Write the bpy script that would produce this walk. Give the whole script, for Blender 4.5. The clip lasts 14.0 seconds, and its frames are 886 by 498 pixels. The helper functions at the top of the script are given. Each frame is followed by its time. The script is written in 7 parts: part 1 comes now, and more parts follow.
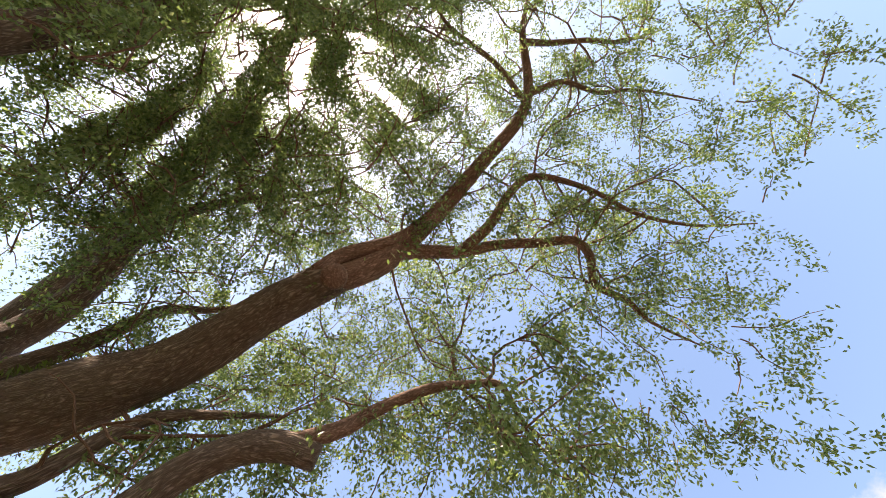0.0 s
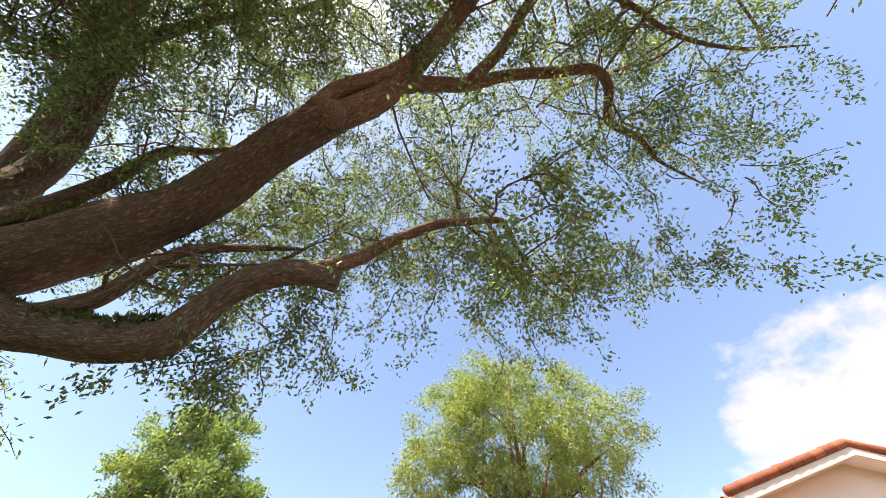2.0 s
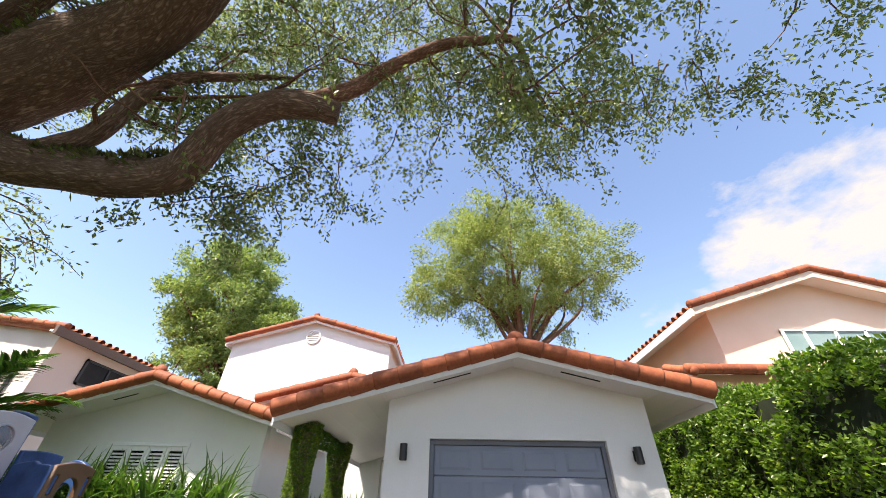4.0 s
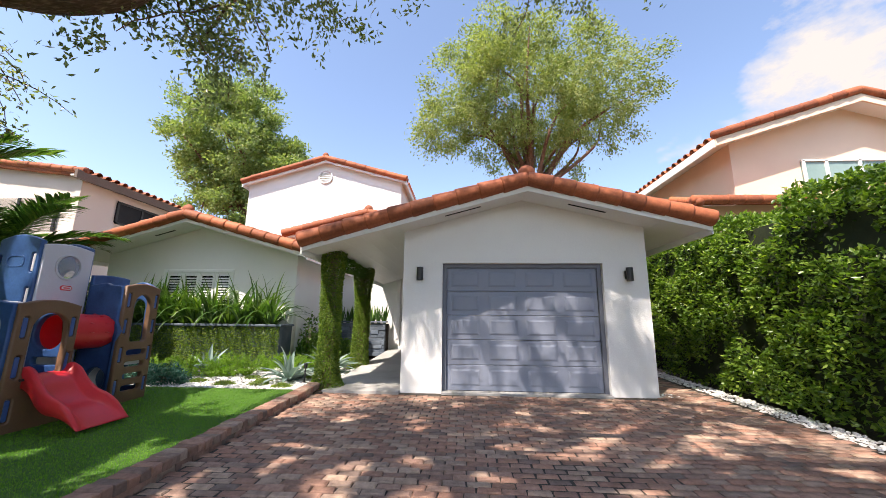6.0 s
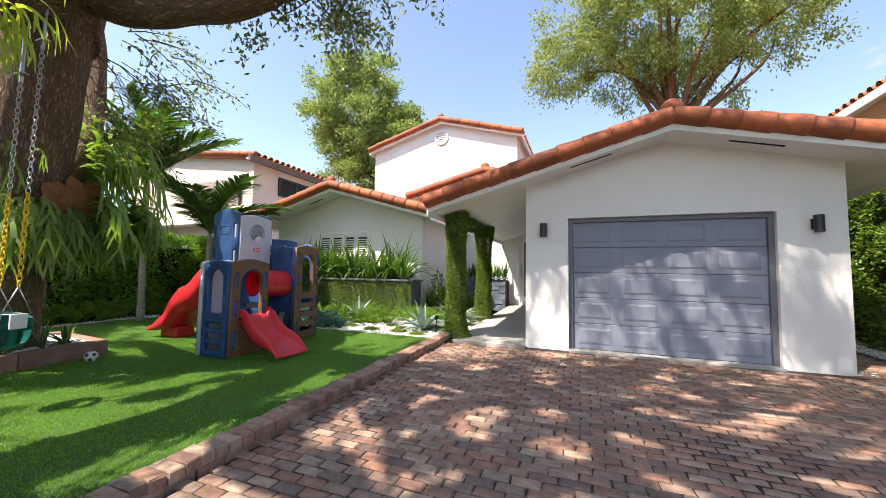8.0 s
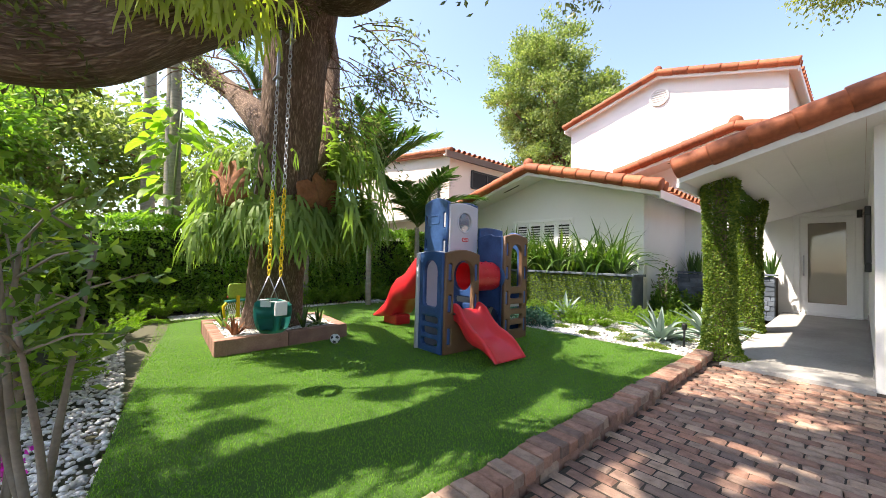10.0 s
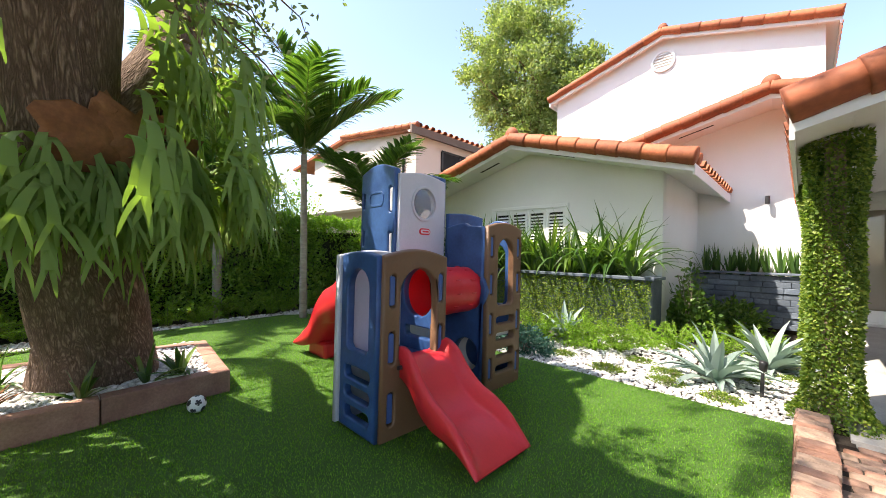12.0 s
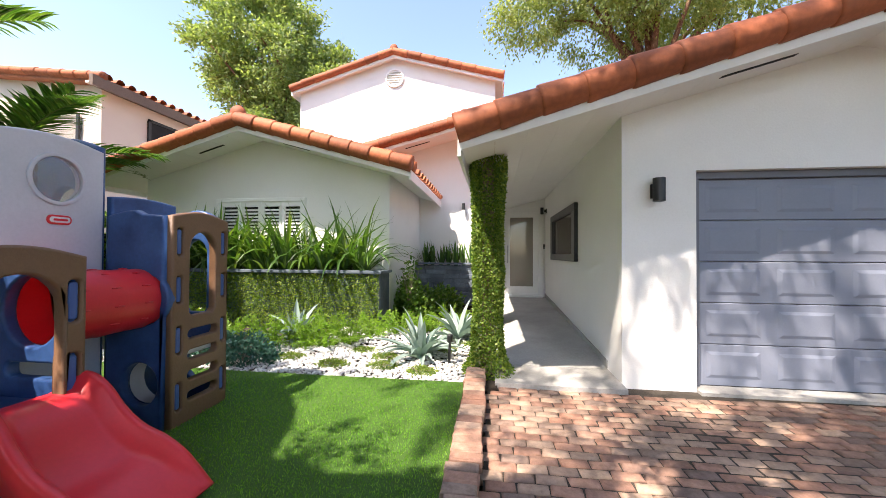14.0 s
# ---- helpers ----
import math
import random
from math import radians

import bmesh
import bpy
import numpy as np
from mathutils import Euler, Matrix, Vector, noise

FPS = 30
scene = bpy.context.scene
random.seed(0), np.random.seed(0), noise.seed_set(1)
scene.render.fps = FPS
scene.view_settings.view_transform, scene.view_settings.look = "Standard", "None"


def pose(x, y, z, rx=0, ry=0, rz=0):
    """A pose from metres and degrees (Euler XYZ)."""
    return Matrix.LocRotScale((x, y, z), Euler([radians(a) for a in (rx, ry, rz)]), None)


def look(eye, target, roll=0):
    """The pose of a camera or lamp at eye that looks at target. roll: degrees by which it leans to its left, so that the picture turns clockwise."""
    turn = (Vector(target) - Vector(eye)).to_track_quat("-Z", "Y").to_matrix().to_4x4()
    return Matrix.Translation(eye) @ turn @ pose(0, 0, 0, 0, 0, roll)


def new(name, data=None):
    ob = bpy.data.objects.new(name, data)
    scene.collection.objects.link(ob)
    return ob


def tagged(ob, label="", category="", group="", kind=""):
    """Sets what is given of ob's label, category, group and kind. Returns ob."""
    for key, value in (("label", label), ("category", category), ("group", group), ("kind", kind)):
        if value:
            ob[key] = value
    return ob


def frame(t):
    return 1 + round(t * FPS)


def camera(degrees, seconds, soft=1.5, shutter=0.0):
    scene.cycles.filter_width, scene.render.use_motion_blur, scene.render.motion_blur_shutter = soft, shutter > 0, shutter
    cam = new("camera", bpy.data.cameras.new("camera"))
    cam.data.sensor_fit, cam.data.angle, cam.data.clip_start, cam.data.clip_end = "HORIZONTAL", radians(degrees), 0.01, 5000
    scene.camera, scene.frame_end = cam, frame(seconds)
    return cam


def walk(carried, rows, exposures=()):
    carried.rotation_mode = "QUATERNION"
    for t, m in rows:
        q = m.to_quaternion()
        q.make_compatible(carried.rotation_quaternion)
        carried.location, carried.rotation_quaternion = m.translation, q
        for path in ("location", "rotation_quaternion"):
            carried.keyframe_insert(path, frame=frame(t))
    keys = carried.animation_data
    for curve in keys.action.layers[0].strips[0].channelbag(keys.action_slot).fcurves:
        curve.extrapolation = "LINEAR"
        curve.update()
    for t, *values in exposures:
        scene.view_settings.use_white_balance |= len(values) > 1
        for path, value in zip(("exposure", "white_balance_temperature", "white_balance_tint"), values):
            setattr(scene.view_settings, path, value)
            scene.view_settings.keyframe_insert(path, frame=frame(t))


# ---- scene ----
cam = camera(101.4, 14.0, 0.75)
PATH = [
    (0, (-0.101, 0.149, 1.245), (-0.106, 0.3, 3.239), 1.6),
    (0.5, (-0.101, 0.149, 1.245), (-0.117, 0.518, 3.211), 2.2),
    (1, (-0.101, 0.149, 1.245), (-0.119, 0.728, 3.159), 1.5),
    (1.5, (-0.101, 0.149, 1.245), (-0.125, 0.93, 3.086), 1.2),
    (2, (-0.101, 0.149, 1.245), (-0.136, 1.124, 2.991), 1.4),
    (2.5, (-0.101, 0.149, 1.245), (-0.148, 1.306, 2.876), 1.5),
    (3, (-0.101, 0.149, 1.245), (-0.156, 1.478, 2.739), 1.4),
    (3.2, (-0.103, 0.152, 1.24), (-0.16, 1.545, 2.674), 1.4),
    (5.3, (-0.125, 0.235, 1.154), (-0.203, 2.113, 1.836), 0.8),
    (5.5, (-0.11, 0.233, 1.166), (-0.198, 2.14, 1.762), 0.7),
    (6, (-0.127, 0.244, 1.165), (-0.244, 2.204, 1.548), 0.6),
    (6.5, (-0.155, 0.258, 1.169), (-0.32, 2.243, 1.348), 0.6),
    (7, (-0.202, 0.243, 1.177), (-0.499, 2.216, 1.322), 0.7),
    (7.5, (-0.222, 0.234, 1.18), (-0.712, 2.168, 1.32), 0.8),
    (8, (-0.257, 0.218, 1.175), (-0.983, 2.077, 1.314), 1.1),
    (8.5, (-0.3, 0.204, 1.163), (-1.282, 1.94, 1.3), 1.3),
    (9, (-0.341, 0.188, 1.129), (-1.55, 1.776, 1.264), 1.7),
    (9.2, (-0.384, 0.179, 1.138), (-1.663, 1.712, 1.26), 1.7),
    (11.3, (-2.737, 2.142, 1.293), (-4.411, 3.236, 1.31), 1.7),
    (11.5, (-2.728, 2.195, 1.312), (-4.338, 3.382, 1.328), 1.6),
    (12, (-2.68, 2.301, 1.314), (-4.09, 3.72, 1.337), 1.4),
    (12.5, (-2.609, 2.371, 1.317), (-3.747, 4.015, 1.347), 1.1),
    (13, (-2.536, 2.405, 1.326), (-3.349, 4.232, 1.357), 0.8),
    (13.5, (-2.499, 2.474, 1.321), (-3.013, 4.407, 1.351), 0.6),
    (14, (-2.444, 2.646, 1.305), (-2.718, 4.626, 1.333), 0.3),
]
EXPOSURES = [(0, 1.54, 7450, 15), (1.5, 1.5, 7350, 15), (3, 1.34, 7050, 15), (6.5, 1.2, 7000, 16), (9, 1.46, 7200, 16), (12, 1.68, 7250, 15), (13, 1.66, 7500, 17), (14, 1.64, 7200, 17)]
walk(cam, [(t, look(eye, target, roll)) for t, eye, target, roll in PATH], EXPOSURES)

# ---- sun, sky, clouds ----
SUN_WAY = Vector((-0.31, -0.44, 0.843)).normalized()
world = bpy.data.worlds.new("world")
scene.world = world
world.use_nodes = True
wn = world.node_tree
sky = wn.nodes.new("ShaderNodeTexSky")
sky.sky_type = "NISHITA"
sky.sun_disc = False
sky.sun_elevation = math.asin(SUN_WAY.z)
sky.sun_rotation = math.atan2(SUN_WAY.x, SUN_WAY.y)
sky.dust_density = 1.1
sky.air_density = 1.0
sky.ozone_density = 2.0
wn.links.new(sky.outputs[0], wn.nodes["Background"].inputs[0])
wn.nodes["Background"].inputs[1].default_value = 0.15
sun = new("sun", bpy.data.lights.new("sun", "SUN"))
sun.data.energy = 4.5
sun.data.angle = radians(0.55)
sun.data.color = (1.0, 0.95, 0.87)
sun.matrix_world = look(SUN_WAY * 60, (0, 0, 0))


def clouds():
    """Far banks of fair-weather cloud, low in the sky beyond the garage."""
    m = bpy.data.materials.new("cloud")
    m.use_nodes = True
    t = m.node_tree
    t.nodes.clear()
    out = t.nodes.new("ShaderNodeOutputMaterial")
    tc = t.nodes.new("ShaderNodeTexCoord")
    mp = t.nodes.new("ShaderNodeMapping")
    mp.inputs["Scale"].default_value = (0.0042, 0.0042, 0.0075)
    mp.inputs["Rotation"].default_value = (0.0, 0.5, 0.4)
    t.links.new(tc.outputs["Object"], mp.inputs[0])
    n1 = t.nodes.new("ShaderNodeTexNoise")
    n1.inputs["Scale"].default_value, n1.inputs["Detail"].default_value, n1.inputs["Roughness"].default_value = 2.0, 9.0, 0.6
    t.links.new(mp.outputs[0], n1.inputs["Vector"])
    gr = t.nodes.new("ShaderNodeAttribute")
    gr.attribute_name = "bank"
    ad = t.nodes.new("ShaderNodeMath")
    ad.operation = "ADD"
    t.links.new(n1.outputs["Fac"], ad.inputs[0])
    t.links.new(gr.outputs["Fac"], ad.inputs[1])
    r = t.nodes.new("ShaderNodeValToRGB")
    r.color_ramp.elements[0].position, r.color_ramp.elements[1].position = 0.57, 0.76
    t.links.new(ad.outputs[0], r.inputs[0])
    em = t.nodes.new("ShaderNodeEmission")
    em.inputs[0].default_value = (1.0, 0.985, 0.97, 1)
    em.inputs[1].default_value = 0.42
    tr = t.nodes.new("ShaderNodeBsdfTransparent")
    mx = t.nodes.new("ShaderNodeMixShader")
    t.links.new(r.outputs[0], mx.inputs[0])
    t.links.new(tr.outputs[0], mx.inputs[1])
    t.links.new(em.outputs[0], mx.inputs[2])
    t.links.new(mx.outputs[0], out.inputs[0])
    bm = bmesh.new()
    lay = bm.verts.layers.float.new("bank")
    na, ne = 50, 26
    grid = []
    for i in range(na + 1):
        row = []
        for j in range(ne + 1):
            a, e = radians(-50 + 140 * i / na), radians(0.5 + 44 * j / ne)
            v = bm.verts.new((600 * math.sin(a) * math.cos(e), 600 * math.cos(a) * math.cos(e), 600 * math.sin(e)))
            az, el = math.degrees(a), math.degrees(e)
            top = 9 + 28 * max(0.0, min(1.0, (az - 14) / 30))
            edge = min(1.0, (az + 50) / 12, (90 - az) / 12, (el - 0.5) / 3)
            v[lay] = 0.26 * max(0, min(1, (az - 8) / 20)) * max(-1.0, min(1.0, (top - el) / 8)) - 0.03 - 0.25 * max(0.0, (el - top) / 12) - 0.3 * (1 - max(0.0, edge))
            row.append(v)
        grid.append(row)
    for i in range(na):
        for j in range(ne):
            bm.faces.new((grid[i][j], grid[i + 1][j], grid[i + 1][j + 1], grid[i][j + 1]))
    me = bpy.data.meshes.new("backdrop")
    bm.to_mesh(me)
    bm.free()
    me.materials.append(m)
    tagged(new("backdrop", me), "bank of white cumulus cloud in a blue sky", "cloud", kind="structure")


clouds()

# ---- materials ----
def base_mat(name):
    m = bpy.data.materials.new(name)
    m.use_nodes = True
    t = m.node_tree
    return m, t, t.nodes["Principled BSDF"]


def node(t, kind, **values):
    n = t.nodes.new(kind)
    for k, v in values.items():
        n.inputs[k.replace("_", " ")].default_value = v
    return n


def ramp(t, stops):
    r = t.nodes.new("ShaderNodeValToRGB")
    e = r.color_ramp.elements
    while len(e) < len(stops):
        e.new(0.5)
    for k, (at, c) in zip(e, stops):
        k.position, k.color = at, (*c, 1)
    return r


def mixer(t, blend="MIX", fac=0.5):
    m = t.nodes.new("ShaderNodeMix")
    m.data_type, m.blend_type = "RGBA", blend
    m.inputs[0].default_value = fac
    return m


def surface(name, low, high, rough=0.7, big=0.8, small=30.0, bump=0.15, metal=0.0, vary=0.35, island=False, each=0.0, grain=(1, 1, 1), spec=0.4, depth=0.01):
    """Painted, cast or mineral surface: colour drifts at two scales, with a fine relief."""
    m, t, p = base_mat(name)
    tc = t.nodes.new("ShaderNodeTexCoord")
    mp = t.nodes.new("ShaderNodeMapping")
    mp.inputs["Scale"].default_value = grain
    t.links.new(tc.outputs["Object"], mp.inputs[0])
    n1 = node(t, "ShaderNodeTexNoise", Scale=big, Detail=4.0, Roughness=0.6)
    n2 = node(t, "ShaderNodeTexNoise", Scale=small, Detail=6.0, Roughness=0.65)
    for n in (n1, n2):
        t.links.new(mp.outputs[0], n.inputs["Vector"])
    r = ramp(t, [(0.3, low), (0.7, high)])
    t.links.new(n1.outputs["Fac"], r.inputs[0])
    r2 = ramp(t, [(0.25, tuple(c * (1 - vary) for c in (1, 1, 1))), (0.75, (1, 1, 1))])
    t.links.new(n2.outputs["Fac"], r2.inputs[0])
    mx = mixer(t, "MULTIPLY", 1.0)
    t.links.new(r.outputs[0], mx.inputs[6])
    t.links.new(r2.outputs[0], mx.inputs[7])
    out = mx.outputs[2]
    if each:
        src = t.nodes.new("ShaderNodeNewGeometry" if island else "ShaderNodeObjectInfo")
        hs = t.nodes.new("ShaderNodeHueSaturation")
        mr = node(t, "ShaderNodeMapRange")
        mr.inputs[3].default_value, mr.inputs[4].default_value = 1 - each, 1 + each
        t.links.new(src.outputs["Random Per Island" if island else "Random"], mr.inputs[0])
        t.links.new(mr.outputs[0], hs.inputs["Value"])
        t.links.new(out, hs.inputs["Color"])
        out = hs.outputs[0]
    t.links.new(out, p.inputs["Base Color"])
    p.inputs["Metallic"].default_value = metal
    p.inputs["Specular IOR Level"].default_value = spec
    rr = node(t, "ShaderNodeMapRange")
    rr.inputs[3].default_value, rr.inputs[4].default_value = max(rough - 0.1, 0.03), min(rough + 0.1, 1)
    t.links.new(n2.outputs["Fac"], rr.inputs[0])
    t.links.new(rr.outputs[0], p.inputs["Roughness"])
    b = node(t, "ShaderNodeBump", Strength=bump, Distance=depth)
    t.links.new(n2.outputs["Fac"], b.inputs["Height"])
    t.links.new(b.outputs[0], p.inputs["Normal"])
    return m


def leaf_mat(name, stops, rough=0.45, through_light=0.35, glow=(1.0, 1.15, 0.35), spec=0.35):
    """Foliage: each leaf its own green, with light coming through it."""
    m, t, p = base_mat(name)
    g = t.nodes.new("ShaderNodeNewGeometry")
    r = ramp(t, stops)
    t.links.new(g.outputs["Random Per Island"], r.inputs[0])
    t.links.new(r.outputs[0], p.inputs["Base Color"])
    p.inputs["Roughness"].default_value = rough
    p.inputs["Specular IOR Level"].default_value = spec
    tr = t.nodes.new("ShaderNodeBsdfTranslucent")
    mx = mixer(t, "MULTIPLY", 1.0)
    t.links.new(r.outputs[0], mx.inputs[6])
    mx.inputs[7].default_value = (*(2.4 * c for c in glow), 1)
    t.links.new(mx.outputs[2], tr.inputs[0])
    ms = t.nodes.new("ShaderNodeMixShader")
    ms.inputs[0].default_value = through_light
    t.links.new(p.outputs[0], ms.inputs[1])
    t.links.new(tr.outputs[0], ms.inputs[2])
    t.links.new(ms.outputs[0], t.nodes["Material Output"].inputs[0])
    return m


def brick_mat(name):
    """Old clay pavers: each brick its own red, buff or brown, with soot and lime."""
    m, t, p = base_mat(name)
    oi = t.nodes.new("ShaderNodeObjectInfo")
    ge = t.nodes.new("ShaderNodeNewGeometry")
    add = t.nodes.new("ShaderNodeMath")
    add.operation = "ADD"
    t.links.new(oi.outputs["Random"], add.inputs[0])
    t.links.new(ge.outputs["Random Per Island"], add.inputs[1])
    fr = t.nodes.new("ShaderNodeMath")
    fr.operation = "FRACT"
    t.links.new(add.outputs[0], fr.inputs[0])
    r = ramp(t, [(0.0, (0.27, 0.165, 0.13)), (0.22, (0.41, 0.25, 0.19)), (0.42, (0.31, 0.225, 0.185)), (0.6, (0.48, 0.36, 0.28)), (0.78, (0.21, 0.16, 0.14)), (1.0, (0.40, 0.225, 0.165))])
    t.links.new(fr.outputs[0], r.inputs[0])
    geo = ge.outputs["Position"]
    n1 = node(t, "ShaderNodeTexNoise", Scale=14.0, Detail=6.0, Roughness=0.7)
    n2 = node(t, "ShaderNodeTexNoise", Scale=70.0, Detail=5.0, Roughness=0.7)
    n3 = node(t, "ShaderNodeTexNoise", Scale=0.8, Detail=3.0)
    for n in (n1, n2, n3):
        t.links.new(geo, n.inputs["Vector"])
    s1 = ramp(t, [(0.3, (0.62, 0.6, 0.58)), (0.62, (1.08, 1.05, 1.02))])
    t.links.new(n1.outputs["Fac"], s1.inputs[0])
    a = mixer(t, "MULTIPLY", 1.0)
    t.links.new(r.outputs[0], a.inputs[6])
    t.links.new(s1.outputs[0], a.inputs[7])
    s3 = ramp(t, [(0.35, (0.85, 0.82, 0.8)), (0.65, (1.1, 1.05, 1.0))])
    t.links.new(n3.outputs["Fac"], s3.inputs[0])
    c = mixer(t, "MULTIPLY", 1.0)
    t.links.new(a.outputs[2], c.inputs[6])
    t.links.new(s3.outputs[0], c.inputs[7])
    t.links.new(c.outputs[2], p.inputs["Base Color"])
    p.inputs["Roughness"].default_value = 0.85
    p.inputs["Specular IOR Level"].default_value = 0.25
    b = node(t, "ShaderNodeBump", Strength=0.55, Distance=0.006)
    t.links.new(n2.outputs["Fac"], b.inputs["Height"])
    b2 = node(t, "ShaderNodeBump", Strength=0.5, Distance=0.012)
    t.links.new(n1.outputs["Fac"], b2.inputs["Height"])
    t.links.new(b.outputs[0], b2.inputs["Normal"])
    t.links.new(b2.outputs[0], p.inputs["Normal"])
    return m


def bark_mat(name, dark, light, scale=30.0, stretch=0.3, bump=0.7):
    m, t, p = base_mat(name)
    tc = t.nodes.new("ShaderNodeAttribute")
    tc.attribute_name = "grain"
    mp = t.nodes.new("ShaderNodeMapping")
    mp.inputs["Scale"].default_value = (1, 1, stretch)
    t.links.new(tc.outputs["Vector"], mp.inputs[0])
    v = node(t, "ShaderNodeTexVoronoi", Scale=scale)
    v.feature = "DISTANCE_TO_EDGE"
    n0 = node(t, "ShaderNodeTexNoise", Scale=7.0, Detail=5.0)
    t.links.new(mp.outputs[0], n0.inputs["Vector"])
    ma = t.nodes.new("ShaderNodeMix")
    ma.data_type = "VECTOR"
    ma.inputs[0].default_value = 0.3
    t.links.new(mp.outputs[0], ma.inputs[4])
    t.links.new(n0.outputs["Color"], ma.inputs[5])
    t.links.new(ma.outputs[1], v.inputs["Vector"])
    n = node(t, "ShaderNodeTexNoise", Scale=22.0, Detail=8.0, Roughness=0.7)
    t.links.new(mp.outputs[0], n.inputs["Vector"])
    r = ramp(t, [(0.0, tuple(0.7 * c for c in dark)), (0.16, dark), (0.5, light)])
    t.links.new(v.outputs["Distance"], r.inputs[0])
    r2 = ramp(t, [(0.3, (0.55, 0.52, 0.5)), (0.7, (1.15, 1.12, 1.1))])
    t.links.new(n.outputs["Fac"], r2.inputs[0])
    mx = mixer(t, "MULTIPLY", 1.0)
    t.links.new(r.outputs[0], mx.inputs[6])
    t.links.new(r2.outputs[0], mx.inputs[7])
    t.links.new(mx.outputs[2], p.inputs["Base Color"])
    p.inputs["Roughness"].default_value = 0.92
    p.inputs["Specular IOR Level"].default_value = 0.15
    b = node(t, "ShaderNodeBump", Strength=bump, Distance=0.03)
    t.links.new(v.outputs["Distance"], b.inputs["Height"])
    b2 = node(t, "ShaderNodeBump", Strength=0.6, Distance=0.02)
    t.links.new(n.outputs["Fac"], b2.inputs["Height"])
    t.links.new(b.outputs[0], b2.inputs["Normal"])
    t.links.new(b2.outputs[0], p.inputs["Normal"])
    return m


STUCCO = surface("white_stucco", (0.76, 0.755, 0.74), (0.82, 0.815, 0.80), 0.85, 0.7, 55, 0.35, vary=0.05)
STUCCO_PINK = surface("rose_stucco", (0.66, 0.56, 0.49), (0.72, 0.62, 0.55), 0.85, 0.6, 50, 0.3, vary=0.06)
STUCCO_PEACH = surface("peach_stucco", (0.76, 0.56, 0.43), (0.82, 0.62, 0.48), 0.85, 0.6, 50, 0.3, vary=0.06)
TRIM = surface("white_trim_paint", (0.78, 0.78, 0.77), (0.83, 0.83, 0.82), 0.45, 1.2, 25, 0.05, vary=0.05)
TERRA = surface("terracotta", (0.31, 0.082, 0.034), (0.47, 0.145, 0.062), 0.7, 2.2, 18, 0.25, vary=0.4, island=False, each=0.28)
TERRA_FIELD = surface("terracotta_field", (0.30, 0.09, 0.04), (0.46, 0.15, 0.065), 0.75, 2.0, 18, 0.25, vary=0.4, island=True, each=0.25)
DOORGREY = surface("slate_blue_door_paint", (0.20, 0.225, 0.29), (0.225, 0.25, 0.315), 0.5, 1.5, 40, 0.08, vary=0.08)
FRAMEGREY = surface("grey_door_frame", (0.13, 0.14, 0.17), (0.15, 0.16, 0.19), 0.5, 1.5, 40, 0.05, vary=0.08)
CONCRETE = surface("grey_concrete", (0.33, 0.325, 0.31), (0.46, 0.45, 0.43), 0.8, 1.6, 45, 0.25, vary=0.25)
BLACK = surface("black_metal", (0.02, 0.02, 0.022), (0.035, 0.035, 0.038), 0.4, 3, 60, 0.05, vary=0.2)
SLATE = surface("slate", (0.09, 0.12, 0.16), (0.18, 0.22, 0.27), 0.7, 4, 35, 0.5, vary=0.4, each=0.3)
SOIL = surface("dark_soil", (0.035, 0.025, 0.018), (0.08, 0.06, 0.045), 0.95, 6, 60, 0.6, vary=0.5)
GROUND = surface("ground_soil_and_grass", (0.07, 0.08, 0.04), (0.13, 0.12, 0.08), 0.95, 0.3, 20, 0.5, vary=0.4)
JOINT = surface("sandy_joint", (0.045, 0.036, 0.028), (0.09, 0.072, 0.055), 0.95, 5, 60, 0.5, vary=0.5)
TURF = surface("artificial_turf", (0.085, 0.215, 0.024), (0.125, 0.28, 0.036), 0.75, 1.6, 130, 1.0, vary=0.6, depth=0.03)
BLADE = leaf_mat("turf_blade", [(0, (0.075, 0.205, 0.02)), (0.6, (0.13, 0.28, 0.036)), (1, (0.20, 0.34, 0.065))], 0.55, 0.28, spec=0.2)
GRAVEL = surface("white_pebble", (0.55, 0.53, 0.50), (0.78, 0.76, 0.72), 0.75, 9, 50, 0.2, vary=0.15, island=True, each=0.25)
BRICK = brick_mat("old_clay_paver")
WALLBRICK = surface("weathered_red_brick", (0.30, 0.15, 0.11), (0.44, 0.25, 0.18), 0.9, 5, 50, 0.5, vary=0.4, each=0.25)
BARK = bark_mat("oak_bark", (0.20, 0.142, 0.108), (0.45, 0.345, 0.275), 36.0, 0.22, 0.8)
LIMB = bark_mat("smooth_limb_bark", (0.23, 0.135, 0.095), (0.43, 0.27, 0.205), 40, 0.3, 0.3)
OAK = leaf_mat("oak_leaf", [(0, (0.07, 0.09, 0.04)), (0.5, (0.105, 0.13, 0.055)), (0.85, (0.15, 0.17, 0.075)), (1, (0.21, 0.21, 0.12))], 0.35, 0.5, (1.0, 1.08, 0.62))
TREE_A = leaf_mat("broad_leaf", [(0, (0.11, 0.165, 0.055)), (0.6, (0.17, 0.225, 0.085)), (1, (0.26, 0.30, 0.13))], 0.5, 0.34, (1.0, 1.05, 0.5))
TREE_B = leaf_mat("feathery_leaf", [(0, (0.125, 0.17, 0.052)), (0.6, (0.19, 0.23, 0.075)), (1, (0.27, 0.29, 0.12))], 0.5, 0.34, (1.0, 1.05, 0.5))
HEDGE = leaf_mat("hedge_leaf", [(0, (0.035, 0.075, 0.014)), (0.45, (0.09, 0.155, 0.024)), (0.85, (0.145, 0.225, 0.036)), (1, (0.26, 0.33, 0.06))], 0.3, 0.35)
